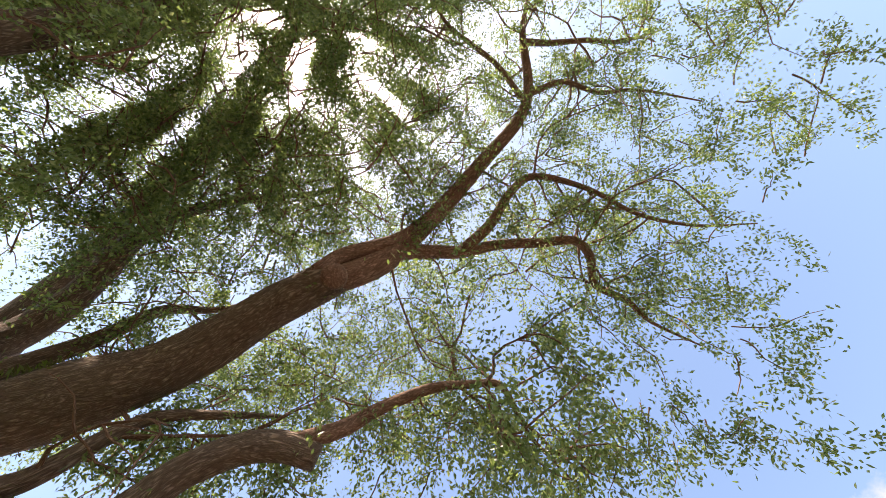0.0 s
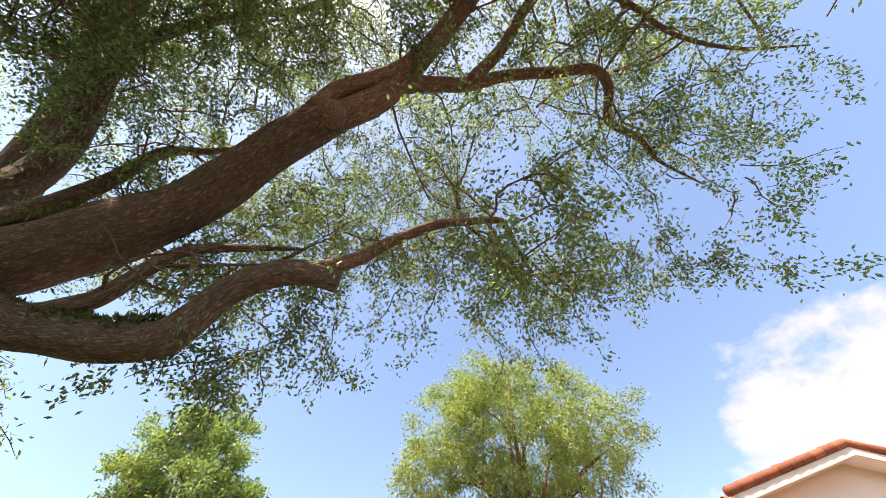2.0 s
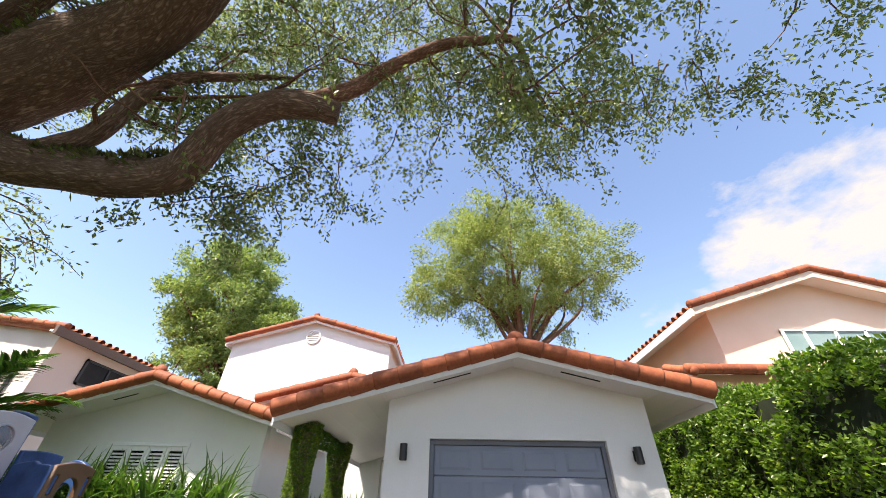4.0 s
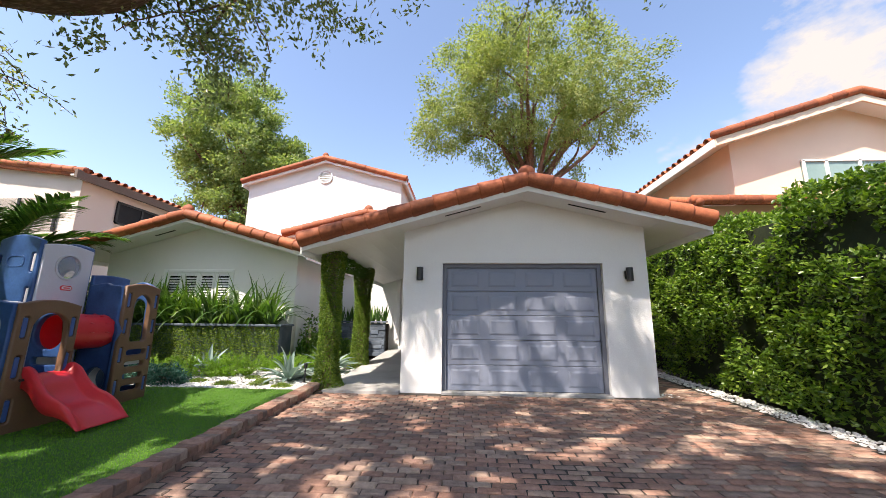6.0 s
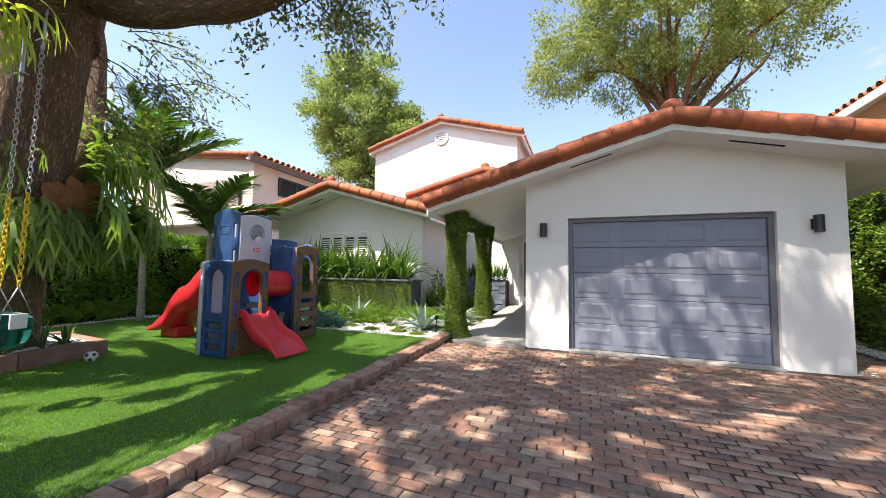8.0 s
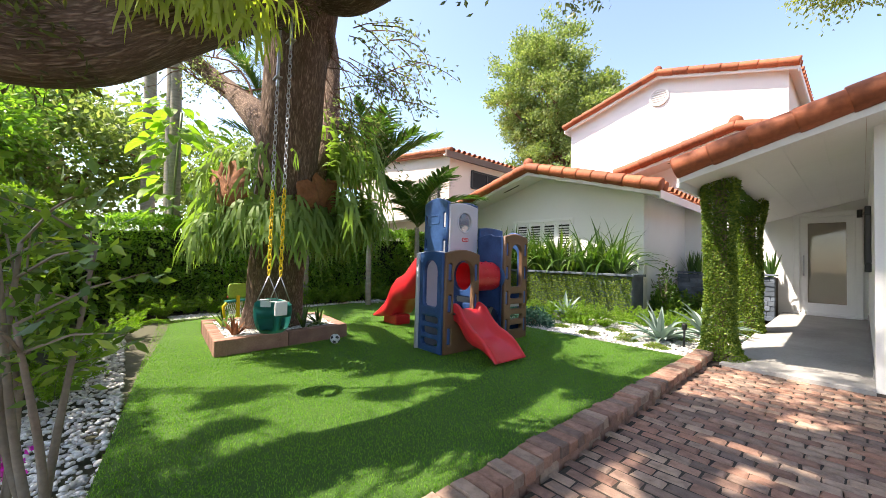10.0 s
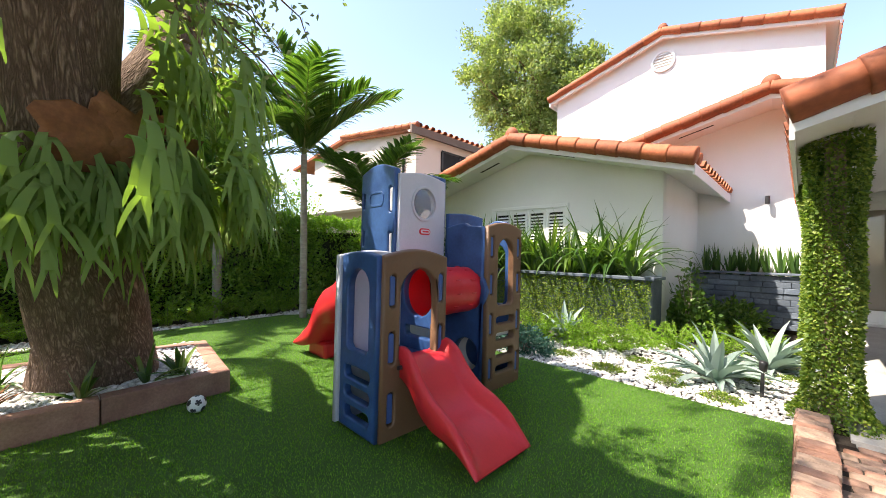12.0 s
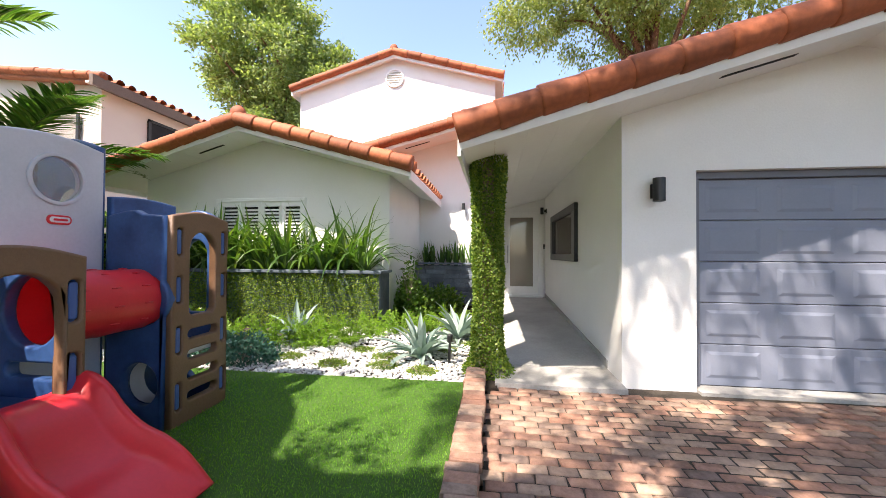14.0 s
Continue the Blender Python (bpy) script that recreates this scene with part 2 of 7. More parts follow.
HEDGE_DARK = leaf_mat("dark_hedge_leaf", [(0, (0.04, 0.095, 0.02)), (0.6, (0.075, 0.15, 0.028)), (1, (0.13, 0.21, 0.045))], 0.4, 0.3)
IVY = leaf_mat("creeping_fig_leaf", [(0, (0.05, 0.10, 0.018)), (0.5, (0.11, 0.175, 0.028)), (0.85, (0.19, 0.25, 0.045)), (1, (0.28, 0.31, 0.08))], 0.5, 0.3)
STAG = leaf_mat("staghorn_frond", [(0, (0.06, 0.12, 0.033)), (0.6, (0.105, 0.185, 0.055)), (1, (0.18, 0.255, 0.08))], 0.55, 0.28, spec=0.16)
STAG_LIGHT = leaf_mat("pale_staghorn_frond", [(0, (0.16, 0.23, 0.05)), (0.6, (0.24, 0.31, 0.07)), (1, (0.34, 0.36, 0.10))], 0.6, 0.4, spec=0.15)
STRAP = leaf_mat("strap_leaf", [(0, (0.03, 0.075, 0.015)), (0.6, (0.06, 0.12, 0.026)), (1, (0.13, 0.19, 0.045))], 0.3, 0.25, spec=0.5)
PALM = leaf_mat("palm_leaflet", [(0, (0.035, 0.085, 0.022)), (0.6, (0.065, 0.135, 0.034)), (1, (0.12, 0.19, 0.05))], 0.4, 0.22)
HEDGE_MID = leaf_mat("boundary_hedge_leaf", [(0, (0.09, 0.18, 0.035)), (0.6, (0.15, 0.265, 0.052)), (1, (0.22, 0.33, 0.07))], 0.4, 0.4)
SILVER = leaf_mat("silver_agave_leaf", [(0, (0.16, 0.225, 0.20)), (1, (0.29, 0.36, 0.325))], 0.6, 0.12, (0.8, 1.0, 0.7))
FERN = leaf_mat("foxtail_fern_leaf", [(0, (0.10, 0.195, 0.02)), (0.6, (0.15, 0.27, 0.028)), (1, (0.22, 0.33, 0.05))], 0.5, 0.35)
BLUEFERN = leaf_mat("blue_green_leaf", [(0, (0.025, 0.075, 0.06)), (1, (0.06, 0.14, 0.10))], 0.5, 0.2, (0.6, 1.0, 0.7))
SHIELD = surface("brown_shield_frond", (0.20, 0.075, 0.03), (0.38, 0.165, 0.07), 0.85, 5, 30, 0.4, vary=0.4)
PALE_TRUNK = surface("grey_palm_trunk", (0.24, 0.215, 0.17), (0.40, 0.37, 0.30), 0.85, 4, 25, 0.3, vary=0.35, grain=(1, 1, 5))
STEM = surface("grey_brown_stem", (0.22, 0.175, 0.13), (0.36, 0.30, 0.235), 0.85, 6, 40, 0.3, vary=0.3)
P_BLUE = surface("navy_plastic", (0.016, 0.05, 0.16), (0.045, 0.115, 0.29), 0.36, 3.5, 45, 0.12, vary=0.25)
P_TAB = surface("mid_blue_plastic", (0.045, 0.095, 0.27), (0.06, 0.12, 0.32), 0.4, 2.0, 45, 0.1, vary=0.15)
P_BROWN = surface("brown_plastic", (0.16, 0.082, 0.042), (0.205, 0.108, 0.058), 0.5, 2.0, 60, 0.25, vary=0.2)
P_GREY = surface("pale_grey_plastic", (0.50, 0.50, 0.55), (0.58, 0.58, 0.63), 0.45, 2.0, 50, 0.12, vary=0.1)
P_RED = surface("red_plastic", (0.62, 0.022, 0.032), (0.72, 0.035, 0.042), 0.35, 2.0, 50, 0.1, vary=0.1)
P_TEAL = surface("teal_plastic", (0.006, 0.14, 0.125), (0.012, 0.19, 0.165), 0.4, 3, 50, 0.1, vary=0.1)
P_YELLOW = surface("yellow_plastic", (0.72, 0.47, 0.01), (0.80, 0.55, 0.02), 0.45, 3, 50, 0.1, vary=0.1)
P_WHITE = surface("white_plastic", (0.70, 0.70, 0.69), (0.78, 0.78, 0.77), 0.45, 3, 50, 0.05, vary=0.08)
STEEL = surface("galvanised_steel", (0.45, 0.45, 0.46), (0.60, 0.60, 0.61), 0.35, 5, 60, 0.1, metal=1.0, vary=0.2)
# Near-black colour put in for unlit openings and panes.
DARK = surface("near_black_fill", (0.012, 0.012, 0.014), (0.02, 0.02, 0.022), 0.8, 3, 30, 0.1, vary=0.2)


def glass_mat(name, tint, rough=0.03, alpha=0.25):
    m, t, p = base_mat(name)
    p.inputs["Base Color"].default_value = (*tint, 1)
    p.inputs["Roughness"].default_value = rough
    p.inputs["Specular IOR Level"].default_value = 0.8
    tr = t.nodes.new("ShaderNodeBsdfTransparent")
    ms = t.nodes.new("ShaderNodeMixShader")
    ms.inputs[0].default_value = alpha
    t.links.new(p.outputs[0], ms.inputs[2])
    t.links.new(tr.outputs[0], ms.inputs[1])
    t.links.new(ms.outputs[0], t.nodes["Material Output"].inputs[0])
    return m


GLASS = glass_mat("window_glass", (0.10, 0.13, 0.14), 0.02, 0.22)
# Grey-brown, nearly opaque: the pane's reflection is put into its colour.
DOORGLASS = glass_mat("reflection_tinted_door_glass", (0.30, 0.27, 0.22), 0.03, 0.8)
BUBBLE = glass_mat("clear_bubble", (0.55, 0.57, 0.6), 0.08, 0.28)

# ---- building tools ----
rng = np.random.default_rng(7)


def to_mesh(name, bm, material, smooth=False):
    bmesh.ops.recalc_face_normals(bm, faces=bm.faces[:])
    me = bpy.data.meshes.new(name)
    bm.to_mesh(me)
    bm.free()
    for mt in material if isinstance(material, (list, tuple)) else [material]:
        me.materials.append(mt)
    if smooth:
        me.polygons.foreach_set("use_smooth", [True] * len(me.polygons))
    return me


def part(name, bm, material, parent=None, label="", smooth=False):
    ob = new(name, to_mesh(name, bm, material, smooth))
    if parent is not None:
        ob.parent = parent
    if label:
        ob["label"] = label
    return ob


def thing(name, label, category, at=(0, 0, 0), turn=0, group="", kind=""):
    ob = new(name)
    ob.empty_display_size = 0.1
    ob.matrix_basis = pose(*at, 0, 0, turn)
    return tagged(ob, label, category, group, kind)


def box(bm, x0, x1, y0, y1, z0, z1, bevel=0.0, seg=1):
    vs = [bm.verts.new(c) for c in ((x0, y0, z0), (x1, y0, z0), (x1, y1, z0), (x0, y1, z0), (x0, y0, z1), (x1, y0, z1), (x1, y1, z1), (x0, y1, z1))]
    fs = [bm.faces.new([vs[i] for i in q]) for q in ((0, 3, 2, 1), (4, 5, 6, 7), (0, 1, 5, 4), (1, 2, 6, 5), (2, 3, 7, 6), (3, 0, 4, 7))]
    if bevel:
        es = list({e for f in fs for e in f.edges})
        bmesh.ops.bevel(bm, geom=es, offset=bevel, segments=seg, affect="EDGES", profile=0.5)
    return bm


def a_box(x0, x1, y0, y1, z0, z1, bevel=0.0, seg=1):
    return box(bmesh.new(), x0, x1, y0, y1, z0, z1, bevel, seg)


def prism(bm, outline, axis, lo, hi):
    """A flat outline pulled straight along an axis. The outline is (x, z) along y, (y, z) along x, (x, y) along z."""
    put = {"y": lambda a, b, c: (a, c, b), "x": lambda a, b, c: (c, a, b), "z": lambda a, b, c: (a, b, c)}[axis]
    n = len(outline)
    lower = [bm.verts.new(put(a, b, lo)) for a, b in outline]
    upper = [bm.verts.new(put(a, b, hi)) for a, b in outline]
    caps = [bm.faces.new(lower), bm.faces.new(upper[::-1])]
    for i in range(n):
        bm.faces.new((lower[i], upper[i], upper[(i + 1) % n], lower[(i + 1) % n]))
    bmesh.ops.triangulate(bm, faces=caps)
    return bm


def tube(bm, points, radii, n=8, cap=True, wobble=0.0):
    """A tapered tube along points."""
    pts = [Vector(p) for p in points]
    if isinstance(radii, (int, float)):
        radii = [radii] * len(pts)
    rings = []
    side = None
    grain = bm.verts.layers.float_vector.get("grain") or bm.verts.layers.float_vector.new("grain")
    run = 0.0
    for i, p in enumerate(pts):
        run += (p - pts[i - 1]).length if i else 0.0
        way = (pts[min(i + 1, len(pts) - 1)] - pts[max(i - 1, 0)]).normalized()
        if side is None:
            side = way.orthogonal().normalized()
        else:
            side = (side - way * side.dot(way)).normalized()
        up = way.cross(side)
        ring = []
        for k in range(n):
            a = 2 * math.pi * k / n
            r = radii[i]
            if wobble:
                r *= 1 + wobble * noise.noise(Vector((p.x * 1.7 + math.cos(a) * 1.3, p.y * 1.7 + math.sin(a) * 1.3, p.z * 1.7)))
            ring.append(bm.verts.new(p + (side * math.cos(a) + up * math.sin(a)) * r))
            ring[-1][grain] = (radii[i] * math.cos(a), radii[i] * math.sin(a), run)
        rings.append(ring)
    for a, b in zip(rings, rings[1:]):
        for k in range(n):
            bm.faces.new((a[k], a[(k + 1) % n], b[(k + 1) % n], b[k]))
    if cap and n > 2:
        bm.faces.new(rings[0][::-1])
        bm.faces.new(rings[-1])
    return bm


def spline(points, steps=6):
    """Smooth curve through control points (Catmull-Rom)."""
    p = [Vector(q) for q in points]
    p = [p[0] * 2 - p[1]] + p + [p[-1] * 2 - p[-2]]
    out = []
    for i in range(1, len(p) - 2):
        for s in range(steps):
            u = s / steps
            out.append(0.5 * (2 * p[i] + (p[i + 1] - p[i - 1]) * u + (2 * p[i - 1] - 5 * p[i] + 4 * p[i + 1] - p[i + 2]) * u * u + (3 * p[i] - p[i - 1] - 3 * p[i + 1] + p[i + 2]) * u ** 3))
    return out + [p[-2]]


def quick_mesh(name, verts, quads, material, smooth=False):
    """A mesh straight from arrays; quads is an (n, 4) or (n, 3) index array."""
    me = bpy.data.meshes.new(name)
    verts = np.asarray(verts, np.float32)
    quads = np.asarray(quads, np.int32)
    k = quads.shape[1]
    me.vertices.add(len(verts))
    me.vertices.foreach_set("co", verts.ravel())
    me.loops.add(quads.size)
    me.loops.foreach_set("vertex_index", quads.ravel())
    me.polygons.add(len(quads))
    me.polygons.foreach_set("loop_start", np.arange(0, quads.size, k, dtype=np.int32))
    me.materials.append(material)
    me.update(calc_edges=True)
    if smooth:
        me.polygons.foreach_set("use_smooth", [True] * len(quads))
    return me


def unit(v):
    return v / np.maximum(np.linalg.norm(v, axis=1, keepdims=True), 1e-6)


def leaves(base, way, length, width, cup=0.15):
    """Small folded leaves: base points, directions and sizes as arrays. Gives vertices and triangles."""
    n = len(base)
    way = unit(way)
    side = unit(np.cross(way, unit(rng.normal(size=(n, 3)))))
    up = np.cross(side, way)
    L, W = np.reshape(length, (-1, 1)), np.reshape(width, (-1, 1))
    mid = base + way * L * 0.5
    v = np.stack([base, mid + side * W * 0.5 + up * W * cup, base + way * L, mid - side * W * 0.5 + up * W * cup], 1).reshape(-1, 3)
    i = np.arange(n)[:, None] * 4
    return v, np.concatenate([i + np.array([[0, 1, 2]]), i + np.array([[0, 2, 3]])], 0)


def strap(bm, root, way, length, width, droop, n=6, fold=0.25, taper=0.75):
    """One arching strap leaf with a folded midrib."""
    p, d = Vector(root), Vector(way).normalized()
    side = d.cross(Vector((0, 0, 1)))
    side = side.normalized() if side.length > 1e-3 else Vector((1, 0, 0))
    rows = []
    for i in range(n + 1):
        u = i / n
        w = width * (0.55 + 0.45 * min(1, u * 4)) * (1 - max(0, (u - (1 - taper)) / taper) ** 2.2)
        up = side.cross(d).normalized()
        rows.append([bm.verts.new(p - side * w / 2 + up * w * fold), bm.verts.new(p), bm.verts.new(p + side * w / 2 + up * w * fold)])
        p = p + d * (length / n)
        d = (d + Vector((0, 0, -1)) * droop / n).normalized()
    for a, b in zip(rows, rows[1:]):
        bm.faces.new((a[0], a[1], b[1], b[0]))
        bm.faces.new((a[1], a[2], b[2], b[1]))


def panel(name, rings, thick, material, parent, place, bevel=0.012, label=""):
    """A moulded plate with rounded edges: outline first, then its holes, in its own x and z; y is the thickness."""
    cu = bpy.data.curves.new(name, "CURVE")
    cu.dimensions, cu.fill_mode = "2D", "BOTH"
    cu.extrude, cu.bevel_depth, cu.bevel_resolution = max(thick / 2 - bevel, 0.001), bevel, 2
    cu.offset = -bevel
    for ring in rings:
        s = cu.splines.new("POLY")
        s.points.add(len(ring) - 1)
        for q, (a, b) in zip(s.points, ring):
            q.co = (a, b, 0, 1)
        s.use_cyclic_u = True
    tmp = new("tmp", cu)
    me = bpy.data.meshes.new_from_object(tmp.evaluated_get(bpy.context.evaluated_depsgraph_get()))
    bpy.data.objects.remove(tmp)
    bpy.data.curves.remove(cu)
    bm = bmesh.new()
    bm.from_mesh(me)
    bmesh.ops.remove_doubles(bm, verts=bm.verts[:], dist=0.0004)
    bmesh.ops.recalc_face_normals(bm, faces=bm.faces[:])
    bm.to_mesh(me)
    bm.free()
    me.transform(Matrix.Rotation(math.pi / 2, 4, "X"))
    me.transform(place)
    me.materials.clear()
    me.materials.append(material)
    ob = new(name, me)
    ob.parent = parent
    if label:
        ob["label"] = label
    return ob


def rect(x0, x1, z0, z1, r=0.03, n=4):
    """A rectangle with rounded corners."""
    out = []
    for cx, cz, a0 in ((x1 - r, z1 - r, 0), (x0 + r, z1 - r, 90), (x0 + r, z0 + r, 180), (x1 - r, z0 + r, 270)):
        for k in range(n + 1):
            a = radians(a0 + 90 * k / n)
            out.append((cx + r * math.cos(a), cz + r * math.sin(a)))
    return out


def arch(x0, x1, z0, z1, n=10, r=0.03):
    """A rectangle with a round top."""
    h = (x1 - x0) / 2
    top = [(x0 + h + h * math.cos(math.pi * k / n), z1 - h + h * math.sin(math.pi * k / n)) for k in range(n + 1)]
    return top + [(x0, z0 + r), (x0 + r, z0), (x1 - r, z0), (x1, z0 + r)]


def circle(cx, cz, r, n=20, s=1.0):
    return [(cx + r * math.cos(2 * math.pi * k / n), cz + s * r * math.sin(2 * math.pi * k / n)) for k in range(n)]

# ---- ground ----
def sheet(name, outline, z0, z1, material, label, category, kind="structure"):
    ob = new(name, to_mesh(name, prism(bmesh.new(), outline, "z", z0, z1), material))
    return tagged(ob, label, category, kind=kind)


def yard_z(y):
    """The front yard falls gently from the garage to the street."""
    return -0.024 * min(max(6.4 - y, 0.0), 11.6)


gm = bmesh.new()
gx, gy = (-700, -200, -60, -20, 0, 20, 60, 200, 700), (-700, -200, -60, -20, -5.2, 6.4, 20, 60, 200, 700)
gv = [[gm.verts.new((x, y, -0.075 + yard_z(y))) for x in gx] for y in gy]
for r0, r1 in zip(gv, gv[1:]):
    for k in range(len(gx) - 1):
        gm.faces.new((r0[k], r0[k + 1], r1[k + 1], r1[k]))
tagged(new("ground", to_mesh("ground", gm, GROUND)), "soil and rough grass reaching to the horizon", "ground", kind="structure")
sheet("road", [(-60, -11), (60, -11), (60, -5.2), (-60, -5.2)], -0.345, -0.31, surface("asphalt", (0.04, 0.04, 0.042), (0.065, 0.065, 0.066), 0.9, 0.6, 60, 0.4), "dark asphalt street beyond the driveway", "road")
driveway = sheet("driveway", [(-2.5, -5.2), (4.15, -5.2), (4.15, 9.2), (2.9, 9.2), (2.9, 6.6), (-2.5, 6.5)], -0.06, -0.012, JOINT, "brick driveway with sandy joints", "driveway")
lawn = sheet("lawn", [(-2.72, 0.15), (-2.72, 6.24), (-5.3, 6.22), (-7.5, 6.3), (-9.3, 6.15), (-9.98, 5.2), (-9.92, 2.6), (-9.3, 1.35), (-6.0, 0.85), (-3.8, 0.62), (-3.2, 0.2)], -0.05, 0.045, TURF, "bright green artificial turf lawn", "lawn")
sheet("pavement", [(-2.42, 6.28), (-1.18, 6.28), (-1.18, 7.35), (-2.42, 7.35)], -0.05, 0.035, CONCRETE, "pale concrete landing at the start of the covered walkway", "pavement")
wk = prism(bmesh.new(), [(6.9, -0.05), (6.9, 0.04), (7.35, 0.10), (11.8, 0.27), (11.8, -0.05)], "x", -2.42, -1.18)
tagged(new("walkway", to_mesh("walkway", wk, CONCRETE)), "grey concrete walkway rising gently to the front door", "walkway", kind="structure")
sheet("threshold", [(-0.5, 6.36), (2.2, 6.36), (2.2, 6.62), (-0.5, 6.62)], -0.05, 0.018, CONCRETE, "concrete strip in front of the garage door", "threshold")
sheet("gravel_bed_soil", [(-9.6, 6.2), (-2.4, 6.2), (-2.4, 11.8), (-9.6, 11.8)], -0.055, 0.012, SOIL, "dark soil under the pebble garden", "ground")


# ---- house walls ----
def wall(name, bm, label, material=None):
    return tagged(new(name, to_mesh(name, bm, material or STUCCO)), label, "wall", kind="structure")


def g_roof(x):
    return 3.25 - (0.27 if x < 0.9 else 0.245) * abs(x - 0.9)


def w_roof(x):
    return 3.47 - 0.285 * abs(x + 6.84)


def m_roof(x):
    return 4.29 - 0.25 * abs(x + 3.09)


def f_roof(x):
    return 6.84 - 0.285 * abs(x + 5.22)


wall("wall_garage_front", prism(bmesh.new(), [(-1.18, -0.15), (-0.5, -0.15), (-0.5, 2.13), (2.2, 2.13), (2.2, -0.15), (2.93, -0.15), (2.93, g_roof(2.93)), (0.9, g_roof(0.9)), (-1.18, g_roof(-1.18))], "y", 6.45, 6.66), "white stucco garage gable around the door opening")
wall("wall_garage_side", prism(bmesh.new(), [(6.66, 0), (11.8, 0), (11.8, g_roof(-1.18)), (6.66, g_roof(-1.18))], "x", -1.18, -0.98), "white stucco side wall along the covered walkway")
wall("wall_garage_right", a_box(2.73, 2.93, 6.66, 14.5, -0.15, g_roof(2.93)), "white stucco side wall of the garage")
wall("wall_garage_back", a_box(-1.0, 2.73, 14.3, 14.5, 0, 2.75), "white stucco back wall of the garage")
tagged(new("garage_floor", to_mesh("garage_floor", a_box(-0.98, 2.73, 6.66, 14.3, -0.05, 0.0), CONCRETE)), "concrete garage floor", "floor", kind="structure")
# wing with the window
wing_wall = panel("wall_wing_front", [[(-9.36, 0), (-4.32, 0), (-4.32, w_roof(-4.32)), (-6.84, w_roof(-6.84)), (-9.36, w_roof(-9.36))], [(-7.80, 1.10), (-7.80, 2.36), (-5.94, 2.36), (-5.94, 1.10)]], 0.2, STUCCO, None, Matrix.Translation((0, 9.16, 0)), 0.004)
tagged(wing_wall, "white stucco gable wall with a shuttered window", "wall", kind="structure")
wall("wall_wing_right", a_box(-4.52, -4.32, 9.26, 12.4, 0, w_roof(-4.32)), "white stucco side wall of the wing")
wall("wall_wing_left", a_box(-9.36, -9.16, 9.26, 14.0, 0, w_roof(-9.36)), "white stucco side wall of the wing")
tagged(new("wing_floor", to_mesh("wing_floor", a_box(-9.16, -4.52, 9.26, 12.5, -0.05, 0.02), CONCRETE)), "pale floor inside the wing", "floor", kind="structure")
# main wall with the front door
mb = bmesh.new()
prism(mb, [(-5.6, 0), (-3.12, 0), (-3.12, m_roof(-3.12)), (-5.6, m_roof(-5.6))], "y", 11.8, 12.0)
prism(mb, [(-3.12, 0), (-2.25, 0), (-2.25, m_roof(-2.25)), (-3.12, m_roof(-3.12))], "y", 11.8, 12.0)
prism(mb, [(-2.25, 2.45), (-1.18, 2.45), (-1.18, 2.6), (-1.6, m_roof(-1.6)), (-2.25, m_roof(-2.25))], "y", 11.8, 12.0)
prism(mb, [(-1.25, 0.2), (-1.18, 0.2), (-1.18, 2.45), (-1.25, 2.45)], "y", 11.8, 12.0)
wall("wall_main", mb, "white stucco house wall with the front door and a wall lamp")
wall("wall_entry_end", a_box(-1.18, -0.98, 11.8, 12.4, 0, 2.7), "white stucco return beside the front door")
# upper storey
fb = prism(bmesh.new(), [(-8.1, 3.0), (-2.4, 3.0), (-2.4, f_roof(-2.4)), (-5.22, f_roof(-5.22)), (-8.1, f_roof(-8.1))], "y", 12.62, 12.82)
wall("wall_upper_front", fb, "white stucco upper storey gable with a round vent")
wall("wall_upper_right", a_box(-2.6, -2.4, 12.82, 18.5, 3.0, f_roof(-2.4)), "white stucco side of the upper storey")
wall("wall_upper_left", a_box(-8.1, -7.9, 12.82, 18.5, 2.4, f_roof(-8.1)), "white stucco side of the upper storey")
wall("wall_upper_back", a_box(-7.9, -2.6, 18.3, 18.5, 0, f_roof(-8.1)), "white stucco back of the upper storey")


# ---- roofs ----
def tile_segment(length, r0, r1, n=12):
    """One barrel tile along +x, thick at its lower lip."""
    bm = bmesh.new()
    xs = [0, length * 0.06, length * 0.94, length]
    rs = [r0, r0, r1, r1 * 0.97]
    tube(bm, [(x, 0, 0) for x in xs], rs, n)
    return bm


def tile_row(roof, start, end, radius, step, name="tile", overlap=0.05):
    """Barrel tiles from start (high) to end (low), each a part, on one shared mesh."""
    a, b = Vector(start), Vector(end)
    way = (b - a).normalized()
    count = max(1, round((b - a).length / step))
    step = (b - a).length / count
    me = to_mesh(name, tile_segment(step + overlap, radius * 0.93, radius * 1.06), TERRA, True)
    turn = way.to_track_quat("X", "Z").to_matrix().to_4x4()
    for i in range(count):
        ob = new(name, me)
        ob.parent = roof
        tilt = Matrix.Rotation(radians(random.uniform(-1.2, 1.2)), 4, "Z") @ Matrix.Rotation(radians(random.uniform(-1.0, 1.0)), 4, "Y")
        ob.matrix_basis = Matrix.Translation(a + way * step * i) @ turn @ tilt


def knob(roof, at, r=0.15):
    bm = bmesh.new()
    bmesh.ops.create_uvsphere(bm, u_segments=16, v_segments=10, radius=r)
    for v in bm.verts:
        v.co.y *= 0.75
        v.co.z = v.co.z * 1.05 if v.co.z > 0 else v.co.z * 0.85
    bmesh.ops.translate(bm, verts=bm.verts[:], vec=at)
    part("ridge_cap", bm, TERRA, roof, "rounded clay cap closing the ridge", True)


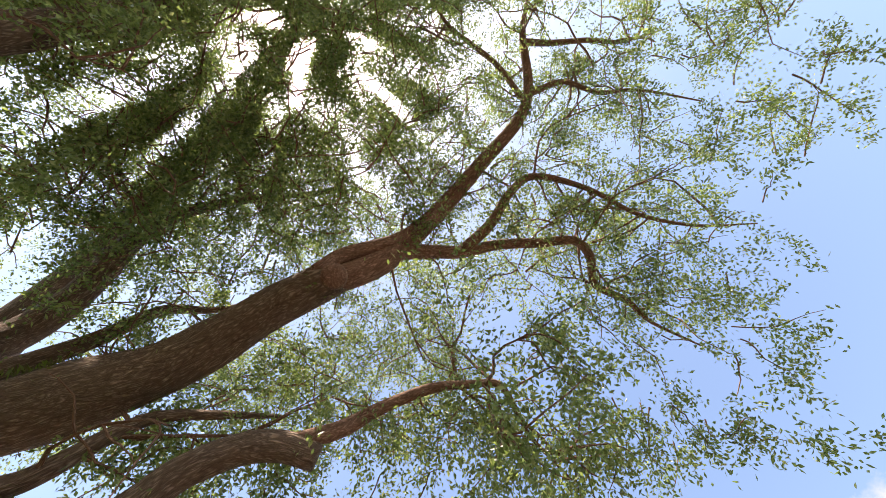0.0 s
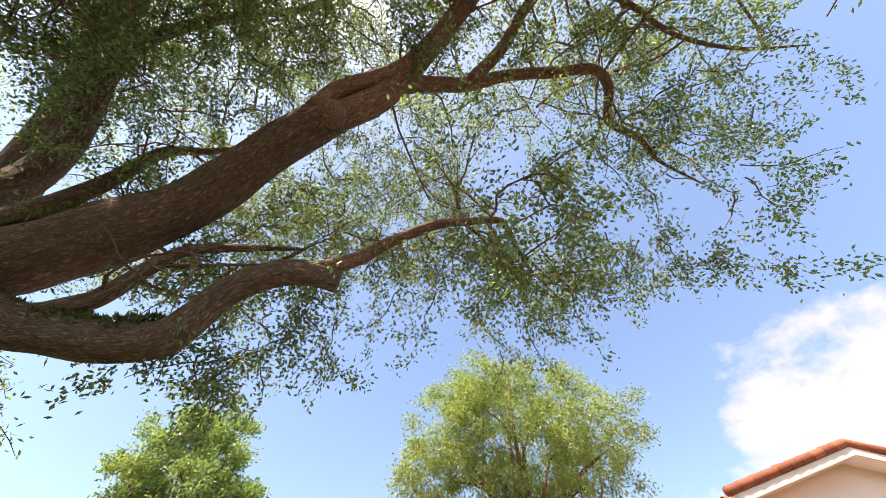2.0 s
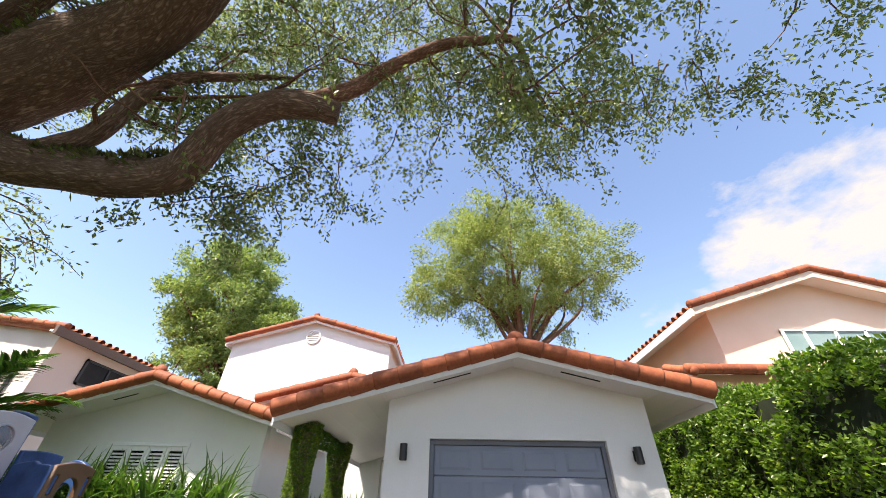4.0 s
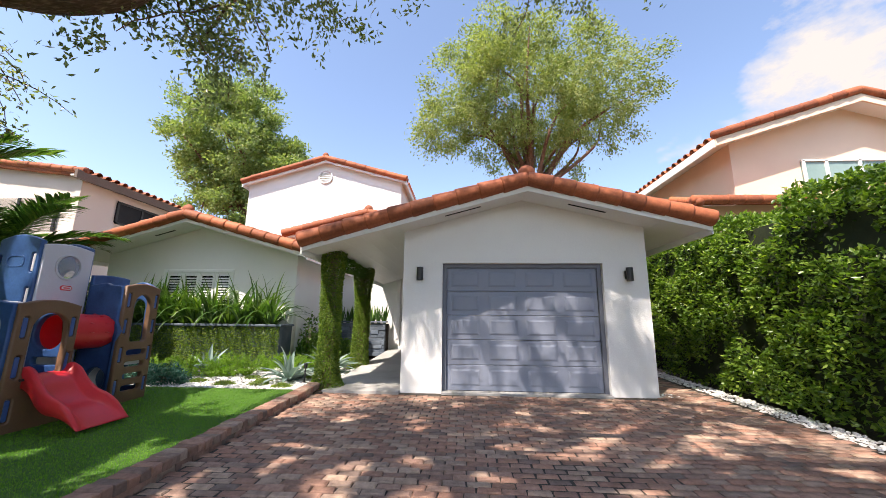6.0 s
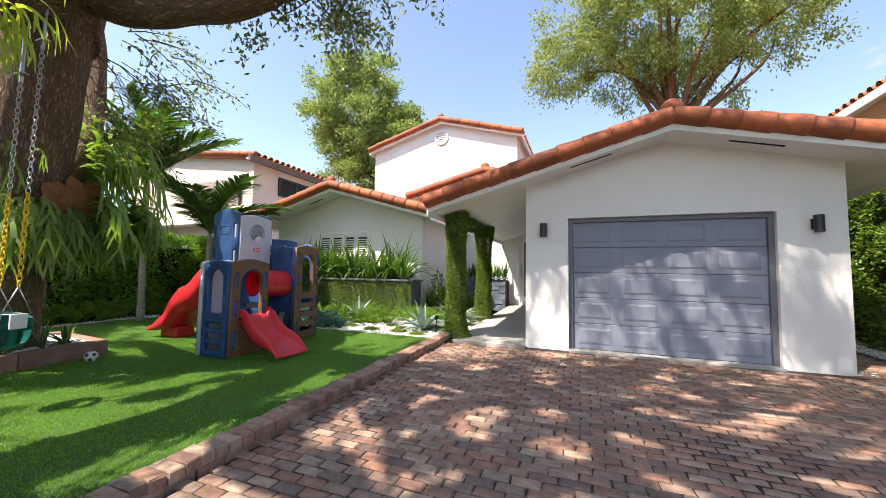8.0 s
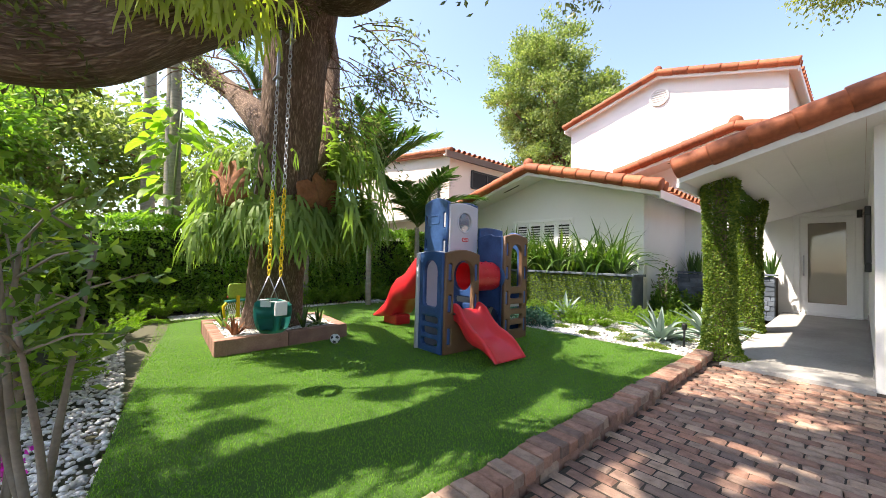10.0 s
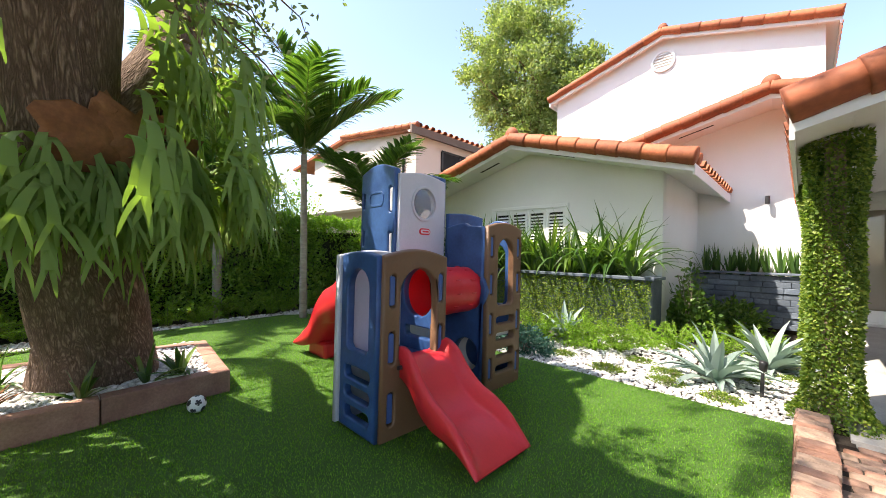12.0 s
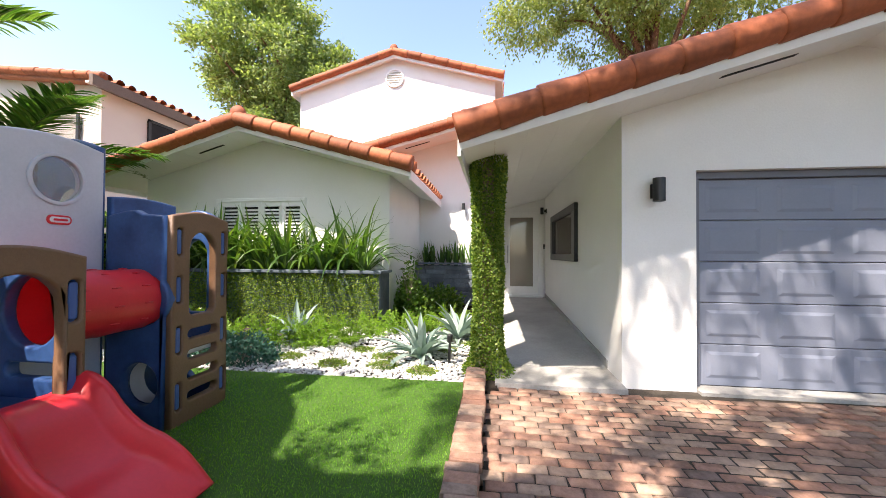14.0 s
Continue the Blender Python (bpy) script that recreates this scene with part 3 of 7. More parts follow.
def barrel_field(roof, a, b, c, pitch=0.26, r=0.085, n=5):
    """Rows of half-round tiles over a slope: a to b runs along the eave, a to c up the slope."""
    a, b, c = Vector(a), Vector(b), Vector(c)
    along, upw = b - a, c - a
    rows = max(1, int(along.length / pitch))
    nrm = along.normalized().cross(upw.normalized())
    if nrm.z < 0:
        nrm.negate()
    seg = max(1, int(upw.length / 0.42))
    vs, fs = [], []
    for i in range(rows):
        o = a + along * ((i + 0.5) / rows)
        for s in range(seg):
            p0, p1 = o + upw * (s / seg), o + upw * ((s + 1) / seg)
            base = len(vs)
            for p, rr, lift in ((p0, r * 1.08, 0.012), (p1, r * 0.95, 0.0)):
                for k in range(n + 1):
                    t = math.pi * k / n
                    vs.append(p + along.normalized() * math.cos(t) * rr + nrm * (math.sin(t) * rr + lift))
            for k in range(n):
                fs.append((base + k, base + k + 1, base + n + 2 + k, base + n + 1 + k))
    ob = new("field_tiles", quick_mesh("field_tiles", [tuple(v) for v in vs], fs, TERRA_FIELD, True))
    ob.parent = roof
    tagged(ob, "rows of barrel clay tiles", kind="stuff")


def gable_roof(name, label, ridge_x, fn, x0, x1, y0, y1, rake_r=0.125, step=0.36, side_fascia=()):
    """A tiled gable roof facing -y: deck, soffit, trim, rake tiles and field."""
    roof = tagged(new(name), label, "roof", kind="structure")
    up = 0.05
    zs = lambda x: fn(x)
    deck = bmesh.new()
    prism(deck, [(x0, zs(x0) + 0.03), (ridge_x, zs(ridge_x) + 0.03), (x1, zs(x1) + 0.03), (x1, zs(x1) + 0.03 + up), (ridge_x, zs(ridge_x) + 0.03 + up), (x0, zs(x0) + 0.03 + up)], "y", y0 + 0.04, y1)
    part("deck", deck, TERRA_FIELD, roof)
    # boarded white underside
    so = bmesh.new()
    for xa, xb in ((x0, ridge_x), (ridge_x, x1)):
        n = max(2, int(abs(xb - xa) / 0.28))
        for i in range(n):
            p, q = xa + (xb - xa) * i / n, xa + (xb - xa) * (i + 1) / n - 0.0025
            prism(so, [(p, zs(p)), (q, zs(q)), (q, zs(q) + 0.027), (p, zs(p) + 0.027)], "y", y0 + 0.05, y1 - 0.01)
    part("soffit", so, TRIM, roof, "white boarded soffit")
    # drip trim along the rake
    tr = bmesh.new()
    prism(tr, [(x0, zs(x0) - 0.045), (ridge_x, zs(ridge_x) - 0.045), (x1, zs(x1) - 0.045), (x1, zs(x1) + 0.06), (ridge_x, zs(ridge_x) + 0.06), (x0, zs(x0) + 0.06)], "y", y0, y0 + 0.045)
    part("rake_trim", tr, TRIM, roof, "white rake board")
    for x, s in ((x0, -1), (x1, 1)):
        part("fascia", a_box(min(x, x + s * 0.03), max(x, x + s * 0.03), y0, y1, zs(x) - 0.10, zs(x) + 0.06), TRIM, roof)
    for xe in (x0, x1):
        tile_row(roof, (ridge_x, y0 - 0.02, zs(ridge_x) + rake_r + 0.03), (xe, y0 - 0.02, zs(xe) + rake_r + 0.03), rake_r, step)
        tile_row(roof, (ridge_x, y0 + 0.24, zs(ridge_x) + 0.15), (xe, y0 + 0.24, zs(xe) + 0.15), rake_r * 0.8, step)
        s = 1 if xe > ridge_x else -1
        barrel_field(roof, (xe + s * 0.05, y0 + 0.4, zs(xe) + 0.08), (xe + s * 0.05, y1, zs(xe) + 0.08), (ridge_x, y0 + 0.4, zs(ridge_x) + 0.08))
    knob(roof, (ridge_x, y0 + 0.02, zs(ridge_x) + rake_r + 0.12), rake_r * 1.15)
    tile_row(roof, (ridge_x, y1, zs(ridge_x) + 0.16), (ridge_x, y0 + 0.1, zs(ridge_x) + 0.18), rake_r * 0.9, 0.4)
    return roof


garage_roof = gable_roof("roof_garage", "orange terracotta barrel tile gable over the garage and walkway", 0.88, g_roof, -2.73, 3.62, 5.82, 14.6)
wing_roof = gable_roof("roof_wing", "orange terracotta barrel tile gable over the window wing", -6.84, w_roof, -9.9, -3.79, 8.34, 12.5)
main_roof = gable_roof("roof_main", "terracotta barrel tile roof over the front door", -3.12, m_roof, -5.75, -1.9, 11.0, 12.5)
upper_roof = gable_roof("roof_upper", "terracotta barrel tile gable of the upper storey", -5.22, f_roof, -8.24, -2.22, 12.42, 18.6, 0.10, 0.4)


def slot(x0, x1, fn, y, roof):
    """A dark vent slit in a soffit."""
    bm = prism(bmesh.new(), [(x0, fn(x0) - 0.004), (x1, fn(x1) - 0.004), (x1, fn(x1) + 0.004), (x0, fn(x0) + 0.004)], "y", y, y + 0.05)
    part("soffit_vent", bm, DARK, roof, "dark slit vent")


slot(-0.45, 0.15, g_roof, 6.12, garage_roof)
slot(1.6, 2.2, g_roof, 6.12, garage_roof)
slot(-7.9, -7.4, w_roof, 8.7, wing_roof)
slot(-6.2, -5.7, w_roof, 8.7, wing_roof)
slot(-4.6, -4.0, m_roof, 11.35, main_roof)

# ---- neighbouring houses ----
def neighbour_left():
    h = thing("neighbour_house", "two-storey rose stucco house with a clay tile roof behind the palms", "house")
    z = lambda x: 5.05 + 0.12 * (-11.0 - x)
    part("wall", prism(bmesh.new(), [(-19, -0.5), (-11.5, -0.5), (-11.5, z(-11.5)), (-16, z(-16)), (-19, z(-13))], "y", 10.0, 20), STUCCO_PINK, h)
    part("side_wall", a_box(-11.5, -11.3, 9.98, 20, -0.5, 5.06), STUCCO_PINK, h)
    part("roof", prism(bmesh.new(), [(-11.0, z(-11)), (-16, z(-16)), (-21, z(-11)), (-21, z(-11) + 0.12), (-16, z(-16) + 0.12), (-11.0, z(-11) + 0.12)], "y", 9.75, 20.4), TERRA_FIELD, h, "clay tile roof")
    tile_row(h, (-16, 9.75, z(-16) + 0.16), (-11.0, 9.75, z(-11) + 0.16), 0.1, 0.4)
    barrel_field(h, (-10.95, 9.7, z(-11) + 0.12), (-10.95, 20.3, z(-11) + 0.12), (-16, 9.7, z(-16) + 0.12), 0.3, 0.1)
    part("fascia", a_box(-11.06, -10.96, 9.5, 20.3, z(-11) - 0.16, z(-11) + 0.1), surface("brown_fascia", (0.16, 0.11, 0.085), (0.2, 0.14, 0.11), 0.6), h, "dark brown eave board")
    part("soffit", a_box(-11.3, -11.06, 9.6, 20.3, z(-11) - 0.05, z(-11)), TRIM, h)
    for y0, y1 in ((11.2, 13.2), (15.0, 17.0)):
        w = part("window", a_box(-11.31, -11.27, y0, y1, 3.95, 4.65), DARK, h, "dark-framed strip window")
        part("window_frame", a_box(-11.27, -11.24, y0, y0 + 0.08, 3.9, 4.7), BLACK, w)
        part("window_frame", a_box(-11.27, -11.24, y1 - 0.08, y1, 3.9, 4.7), BLACK, w)
        part("window_frame", a_box(-11.27, -11.24, (y0 + y1) / 2 - 0.04, (y0 + y1) / 2 + 0.04, 3.9, 4.7), BLACK, w)
        part("window_frame", a_box(-11.27, -11.24, y0, y1, 4.63, 4.7), BLACK, w)
        part("window_frame", a_box(-11.27, -11.24, y0, y1, 3.9, 3.97), BLACK, w)
    w = part("window", a_box(-14.6, -11.9, 9.96, 10.0, 3.3, 4.4), GLASS, h, "wide upstairs window")
    for x in (-14.6, -13.3, -11.98):
        part("window_frame", a_box(x, x + 0.08, 9.92, 9.96, 3.3, 4.4), BLACK, w)
    part("balcony_band", a_box(-19, -11.5, 9.4, 10.0, 2.55, 2.75), TRIM, h, "white band between the storeys")
    return h


neighbour_left().matrix_basis = Matrix.Translation((-0.95, 0.5, 0.42))


def neighbour_right():
    h = thing("neighbour_house", "two-storey peach stucco house with a clay tile gable above the hedge", "house")
    zr = lambda x: 7.05 - 0.316 * abs(x - 10.31)
    part("wall", prism(bmesh.new(), [(7.19, -0.05), (13.0, -0.05), (13.0, zr(13.0)), (10.31, zr(10.31)), (7.19, zr(7.19))], "y", 10.0, 18), STUCCO_PEACH, h)
    up = [(6.48, zr(6.48)), (10.31, zr(10.31)), (14.1, zr(14.1))]
    part("roof", prism(bmesh.new(), up + [(x, z + 0.12) for x, z in up[::-1]], "y", 9.5, 18.4), TERRA_FIELD, h, "clay tile roof")
    part("soffit", prism(bmesh.new(), [(x, z - 0.03) for x, z in up] + [(x, z - 0.004) for x, z in up[::-1]], "y", 9.52, 18.3), TRIM, h, "cream soffit")
    part("rake_trim", prism(bmesh.new(), [(x, z - 0.12) for x, z in up] + [(x, z + 0.08) for x, z in up[::-1]], "y", 9.45, 9.5), STUCCO_PEACH, h)
    tile_row(h, (10.31, 9.46, zr(10.31) + 0.2), (6.48, 9.46, zr(6.48) + 0.2), 0.11, 0.4)
    tile_row(h, (10.31, 9.46, zr(10.31) + 0.2), (14.1, 9.46, zr(14.1) + 0.2), 0.11, 0.4)
    barrel_field(h, (6.44, 9.6, zr(6.48) + 0.1), (6.44, 18.3, zr(6.48) + 0.1), (10.26, 9.6, zr(10.26) + 0.1), 0.3, 0.1)
    part("fascia", a_box(6.44, 6.5, 9.5, 18.3, zr(6.48) - 0.14, zr(6.48) + 0.08), TRIM, h)
    # low lean-to roof along the front
    lt = [(9.0, 3.95), (10.0, 4.35), (10.0, 4.43), (9.0, 4.03)]
    part("lower_roof", prism(bmesh.new(), lt, "x", 5.5, 13), TERRA_FIELD, h, "low clay tile lean-to roof")
    tile_row(h, (5.5, 10.0, 4.42), (5.5, 8.9, 4.0), 0.10, 0.36)
    tile_row(h, (12.9, 8.95, 4.07), (5.42, 8.95, 4.07), 0.11, 0.4)
    part("lower_wall", a_box(5.9, 13, 9.5, 10.0, -0.05, 4.1), STUCCO_PEACH, h)
    glass = surface("tinted_green_glass", (0.20, 0.30, 0.28), (0.26, 0.36, 0.34), 0.15, 1.5, 20, 0.02, vary=0.1)
    w = part("window", a_box(8.97, 12.0, 9.96, 10.02, 4.88, 5.46), glass, h, "wide strip window with green-tinted panes")
    for x in (8.97, 9.55, 10.4, 11.2, 11.94):
        part("window_frame", a_box(x, x + 0.07, 9.92, 9.97, 4.85, 5.49), TRIM, w)
    for z in (4.83, 5.46):
        part("window_frame", a_box(8.95, 12.02, 9.92, 9.97, z, z + 0.05), TRIM, w)
    return h


neighbour_right()

wall("baseboard", prism(bmesh.new(), [(6.9, 0.05), (11.8, 0.275), (11.8, 0.36), (6.9, 0.135)], "x", -1.192, -1.18), "grey cement skirting along the walkway wall", CONCRETE)

# ---- garage door ----
def garage_door():
    d = tagged(new("door_1"), "closed slate blue sectional garage door with raised panels", "garage door", kind="structure")
    part("jamb", a_box(-0.5, -0.43, 6.53, 6.60, 0.018, 2.06, 0.004), FRAMEGREY, d, "grey side jamb")
    part("jamb", a_box(2.13, 2.2, 6.53, 6.60, 0.018, 2.06, 0.004), FRAMEGREY, d, "grey side jamb")
    part("head_jamb", a_box(-0.5, 2.2, 6.53, 6.60, 2.06, 2.128, 0.004), FRAMEGREY, d, "grey head jamb")
    n, h = 5, 2.04 / 5
    for i in range(n):
        z0 = 0.024 + i * h
        sec = part("section", a_box(-0.43, 2.13, 6.575, 6.615, z0, z0 + h - 0.006, 0.006), DOORGREY, d)
        w = 2.56 / 4
        for k in range(4):
            x0 = -0.43 + k * w
            bm = bmesh.new()
            # a raised field with a sloping edge
            a, b = 0.075, 0.115
            outer = [(x0 + a, z0 + 0.075), (x0 + w - a, z0 + 0.075), (x0 + w - a, z0 + h - 0.075), (x0 + a, z0 + h - 0.075)]
            inner = [(x0 + b, z0 + 0.105), (x0 + w - b, z0 + 0.105), (x0 + w - b, z0 + h - 0.105), (x0 + b, z0 + h - 0.105)]
            v0 = [bm.verts.new((x, 6.5745, z)) for x, z in outer]
            v1 = [bm.verts.new((x, 6.565, z)) for x, z in inner]
            for j in range(4):
                bm.faces.new((v0[j], v0[(j + 1) % 4], v1[(j + 1) % 4], v1[j]))
            bm.faces.new(v1)
            part("raised_panel", bm, DOORGREY, sec)
    part("rubber_seal", a_box(-0.43, 2.13, 6.58, 6.61, 0.016, 0.024), BLACK, d)
    return d


garage_door()


def shutter_window():
    w = tagged(new("window_1"), "white window with open louvred shutters behind the planter", "window", kind="structure")
    x0, x1, z0, z1 = -7.80, -5.94, 1.10, 2.36
    for a in ((x0, x1, z1 - 0.07, z1), (x0, x1, z0, z0 + 0.07), (x0, x0 + 0.07, z0 + 0.07, z1 - 0.07), (x1 - 0.07, x1, z0 + 0.07, z1 - 0.07)):
        part("frame", a_box(a[0], a[1], 9.03, 9.12, a[2], a[3], 0.006), TRIM, w)
    part("sill", a_box(x0 - 0.04, x1 + 0.04, 9.0, 9.08, z0 - 0.05, z0, 0.006), TRIM, w)
    part("glass", a_box(x0 + 0.07, x1 - 0.07, 9.165, 9.17, z0 + 0.07, z1 - 0.07), GLASS, w).visible_shadow = False
    n = 4
    pw = (x1 - x0 - 0.14) / n
    for i in range(n):
        a = x0 + 0.07 + i * pw
        sh = part("shutter", box(box(box(box(bmesh.new(), a + 0.005, a + 0.06, 9.065, 9.105, z0 + 0.07, z1 - 0.07), a + pw - 0.06, a + pw - 0.005, 9.065, 9.105, z0 + 0.07, z1 - 0.07), a + 0.06, a + pw - 0.06, 9.065, 9.105, z1 - 0.16, z1 - 0.07), a + 0.06, a + pw - 0.06, 9.065, 9.105, z0 + 0.07, z0 + 0.16), TRIM, w)
        m = int((z1 - z0 - 0.32) / 0.065)
        me = None
        for k in range(m):
            zc = z0 + 0.19 + k * 0.065
            if me is None:
                bm = a_box(-(pw - 0.125) / 2, (pw - 0.125) / 2, -0.032, 0.032, -0.004, 0.004)
                me = to_mesh("louvre", bm, TRIM)
            lo = new("louvre", me)
            lo.parent = sh
            lo.matrix_basis = pose(a + pw / 2, 9.085, zc, 35)
    # Thin sheet whose near-black colour takes the place of the room's shade.
    part("room_shade_panel", a_box(x0, x1, 9.19, 9.2, z0, z1), DARK, w, "near-black panel standing in for the unlit room")
    return w


shutter_window()


def front_door():
    d = tagged(new("door_2"), "white front door with a full-height glass pane", "door", kind="structure")
    z = 0.27
    part("frame", a_box(-2.25, -2.15, 11.74, 11.9, z, 2.45, 0.006), TRIM, d)
    part("frame", a_box(-1.35, -1.25, 11.74, 11.9, z, 2.45, 0.006), TRIM, d)
    part("frame", a_box(-2.15, -1.35, 11.74, 11.9, 2.35, 2.45, 0.006), TRIM, d)
    part("threshold", a_box(-2.25, -1.25, 11.66, 11.9, z - 0.02, z + 0.04, 0.006), TRIM, d)
    leaf = part("door_leaf", box(box(box(box(bmesh.new(), -2.15, -2.03, 11.8, 11.85, z + 0.04, 2.35), -1.47, -1.35, 11.8, 11.85, z + 0.04, 2.35), -2.03, -1.47, 11.8, 11.85, 2.22, 2.35), -2.03, -1.47, 11.8, 11.85, z + 0.04, z + 0.25), TRIM, d)
    part("glass", a_box(-2.03, -1.47, 11.82, 11.83, z + 0.25, 2.22), DOORGLASS, leaf)
    part("door_handle", tube(bmesh.new(), [(-2.09, 11.78, 1.1), (-2.09, 11.75, 1.12), (-2.09, 11.75, 1.5), (-2.09, 11.78, 1.52)], 0.014, 8), STEEL, leaf, "steel pull handle", True)
    part("hall", a_box(-2.25, -1.25, 12.3, 12.32, 0.2, 2.5), STUCCO, d, "dim hall behind the glass")
    part("hall_floor", a_box(-2.25, -1.25, 11.9, 12.3, 0.2, 0.26), CONCRETE, d)
    part("hall_ceiling", a_box(-2.25, -1.25, 12.0, 12.3, 2.45, 2.5), STUCCO, d)
    for x in (-2.28, -1.25):
        part("hall_side", a_box(x, x + 0.03, 12.0, 12.3, 0.2, 2.5), STUCCO, d)
    return d


front_door()


def side_window():
    """The black framed dark panel on the walkway wall."""
    w = tagged(new("window_2"), "dark glass picture window in a thick black frame", "window", kind="structure")
    y0, y1, z0, z1 = 8.32, 10.6, 1.2, 2.10
    for a in ((y0, y1, z1 - 0.12, z1), (y0, y1, z0, z0 + 0.12), (y0, y0 + 0.2, z0 + 0.12, z1 - 0.12), (y1 - 0.2, y1, z0 + 0.12, z1 - 0.12)):
        part("frame", a_box(-1.24, -1.18, a[0], a[1], a[2], a[3], 0.008), BLACK, w)
    part("glass", a_box(-1.2, -1.185, y0 + 0.2, y1 - 0.2, z0 + 0.12, z1 - 0.12), surface("dark_glass", (0.02, 0.022, 0.025), (0.03, 0.032, 0.035), 0.08, 2, 20, 0.01, spec=0.8), w, "dark reflecting glass")
    return w


side_window()


def round_vent():
    v = tagged(new("gable_vent"), "round white louvred gable vent", "vent", kind="structure")
    panel("ring", [circle(0, 0, 0.27, 28), circle(0, 0, 0.22, 28)], 0.05, TRIM, v, Matrix.Translation((-5.234, 12.60, 6.30)), 0.01)
    part("backing", prism(bmesh.new(), [(-5.234 + a, 6.30 + b) for a, b in circle(0, 0, 0.22, 24)], "y", 12.61, 12.617), STUCCO, v)
    for k in range(6):
        z = -0.17 + k * 0.068
        hw = math.sqrt(max(0.22 ** 2 - z * z, 0.001)) - 0.005
        part("slat", prism(bmesh.new(), [(12.57, z + 6.30 - 0.02), (12.61, z + 6.30 + 0.02), (12.61, z + 6.30 + 0.03), (12.57, z + 6.30 - 0.01)], "x", -5.234 - hw, -5.234 + hw), TRIM, v)


round_vent()


def wall_lamp(x, y, z, facing=(0, -1), small=False):
    l = thing("wall_lamp", "black cylinder wall lamp on a short bracket", "wall lamp", (x, y, z), math.degrees(math.atan2(facing[0], -facing[1])), "wall lamps")
    s = 0.7 if small else 1.0
    part("back_plate", a_box(-0.04 * s, 0.04 * s, -0.02, 0.0, -0.07 * s, 0.07 * s, 0.004), BLACK, l)
    part("bracket", a_box(-0.02 * s, 0.02 * s, -0.06, -0.02, -0.03, 0.03), BLACK, l)
    part("shade", tube(tube(bmesh.new(), [(0, -0.11, -0.11 * s), (0, -0.11, 0.11 * s)], 0.055 * s, 18), [(0, -0.11, -0.113 * s), (0, -0.11, -0.11 * s)], 0.045 * s, 18), BLACK, l)
    return l


wall_lamp(-0.88, 6.45, 1.93)
wall_lamp(2.59, 6.45, 1.93)
wall_lamp(-3.18, 11.8, 2.5, (0, -1), True)
wall_lamp(-1.18, 11.55, 2.35, (-1, 0), True)

# ---- the old oak ----
def limb(parent, name, pts, radii, material, n=12, steps=5, label="", wobble=0.12):
    sm = spline(pts, steps)
    rr = np.interp(np.linspace(0, len(pts) - 1, len(sm)), range(len(pts)), radii)
    part(name, tube(bmesh.new(), sm, list(rr), n, True, wobble), material, parent, label, True)
    return [Vector(p) for p in sm]


oak = thing("oak_tree", "huge old oak with spreading bare-barked limbs and a fine-leaved crown", "tree")
limb(oak, "trunk", [(-7.30, 2.48, -0.2), (-7.08, 2.43, 0.5), (-6.5, 2.3, 1.3), (-5.87, 2.17, 2.1), (-5.56, 2.11, 2.9), (-5.4, 2.08, 3.6), (-5.25, 2.08, 4.1)], [0.50, 0.39, 0.345, 0.325, 0.32, 0.33, 0.33], BARK, 28, 6, "thick furrowed trunk")
F = (-5.2, 2.08, 4.15)
limb(oak, "bough", [(-5.45, 2.1, 3.5), (-5.33, 2.1, 3.85), F, (-4.75, 2.03, 4.38)], [0.33, 0.34, 0.33, 0.28], BARK, 20)
limb(oak, "main_limb", [(-5.35, 2.1, 3.9), (-5.02, 2.05, 4.3), (-4.49, 2.01, 4.5), (-3.84, 1.9, 4.78), (-3.07, 1.69, 5.1), (-2.34, 1.29, 5.32), (-1.68, 0.92, 5.34), (-1.29, 0.74, 5.18)], [0.33, 0.36, 0.37, 0.35, 0.30, 0.25, 0.225, 0.20], BARK, 20)
knot = bmesh.new()
tube(knot, [(-1.30, 0.74, 5.15), (-1.245, 0.71, 4.98), (-1.225, 0.70, 4.92), (-1.22, 0.70, 4.91)], [0.15, 0.14, 0.12, 0.05], 16)
part("pruned_knot", knot, LIMB, oak, "rounded pale knot where a branch was cut", True)
limbs = []
limbs.append(limb(oak, "upper_limb", [(-1.5, 0.84, 5.2), (-0.95, 0.68, 5.55), (-0.60, 0.42, 5.98), (-0.15, -0.02, 6.55), (0.57, -0.85, 7.08), (1.17, -1.56, 7.43), (1.39, -2.24, 7.8), (1.33, -3.21, 8.04), (1.47, -3.94, 8.29)], [0.17, 0.155, 0.15, 0.13, 0.115, 0.1, 0.085, 0.06, 0.03], LIMB))
limbs.append(limb(oak, "twin_branch", [(-1.46, 0.68, 5.1), (-1.27, 0.54, 5.44), (-0.76, 0.4, 5.77), (-0.5, 0.26, 6.06)], [0.10, 0.095, 0.09, 0.08], LIMB, 10))
limbs.append(limb(oak, "branch", [(1.30, -2.0, 7.7), (1.6, -2.18, 7.88), (2.05, -2.31, 7.88), (2.68, -2.14, 7.94), (3.35, -2.15, 7.85), (4.4, -1.9, 7.7)], [0.07, 0.06, 0.05, 0.042, 0.03, 0.012], LIMB, 8))
limbs.append(limb(oak, "branch", [(1.26, -2.0, 7.75), (0.87, -2.67, 8.02), (0.37, -3.1, 8.1), (-0.04, -3.47, 8.15), (-0.45, -4.2, 8.2)], [0.06, 0.05, 0.045, 0.035, 0.015], LIMB, 8))
limbs.append(limb(oak, "branch", [(1.35, -3.1, 8.1), (1.89, -3.19, 8.35), (2.61, -3.23, 8.33), (3.22, -3.17, 8.27), (3.9, -3.3, 8.1)], [0.07, 0.06, 0.05, 0.035, 0.012], LIMB, 8))
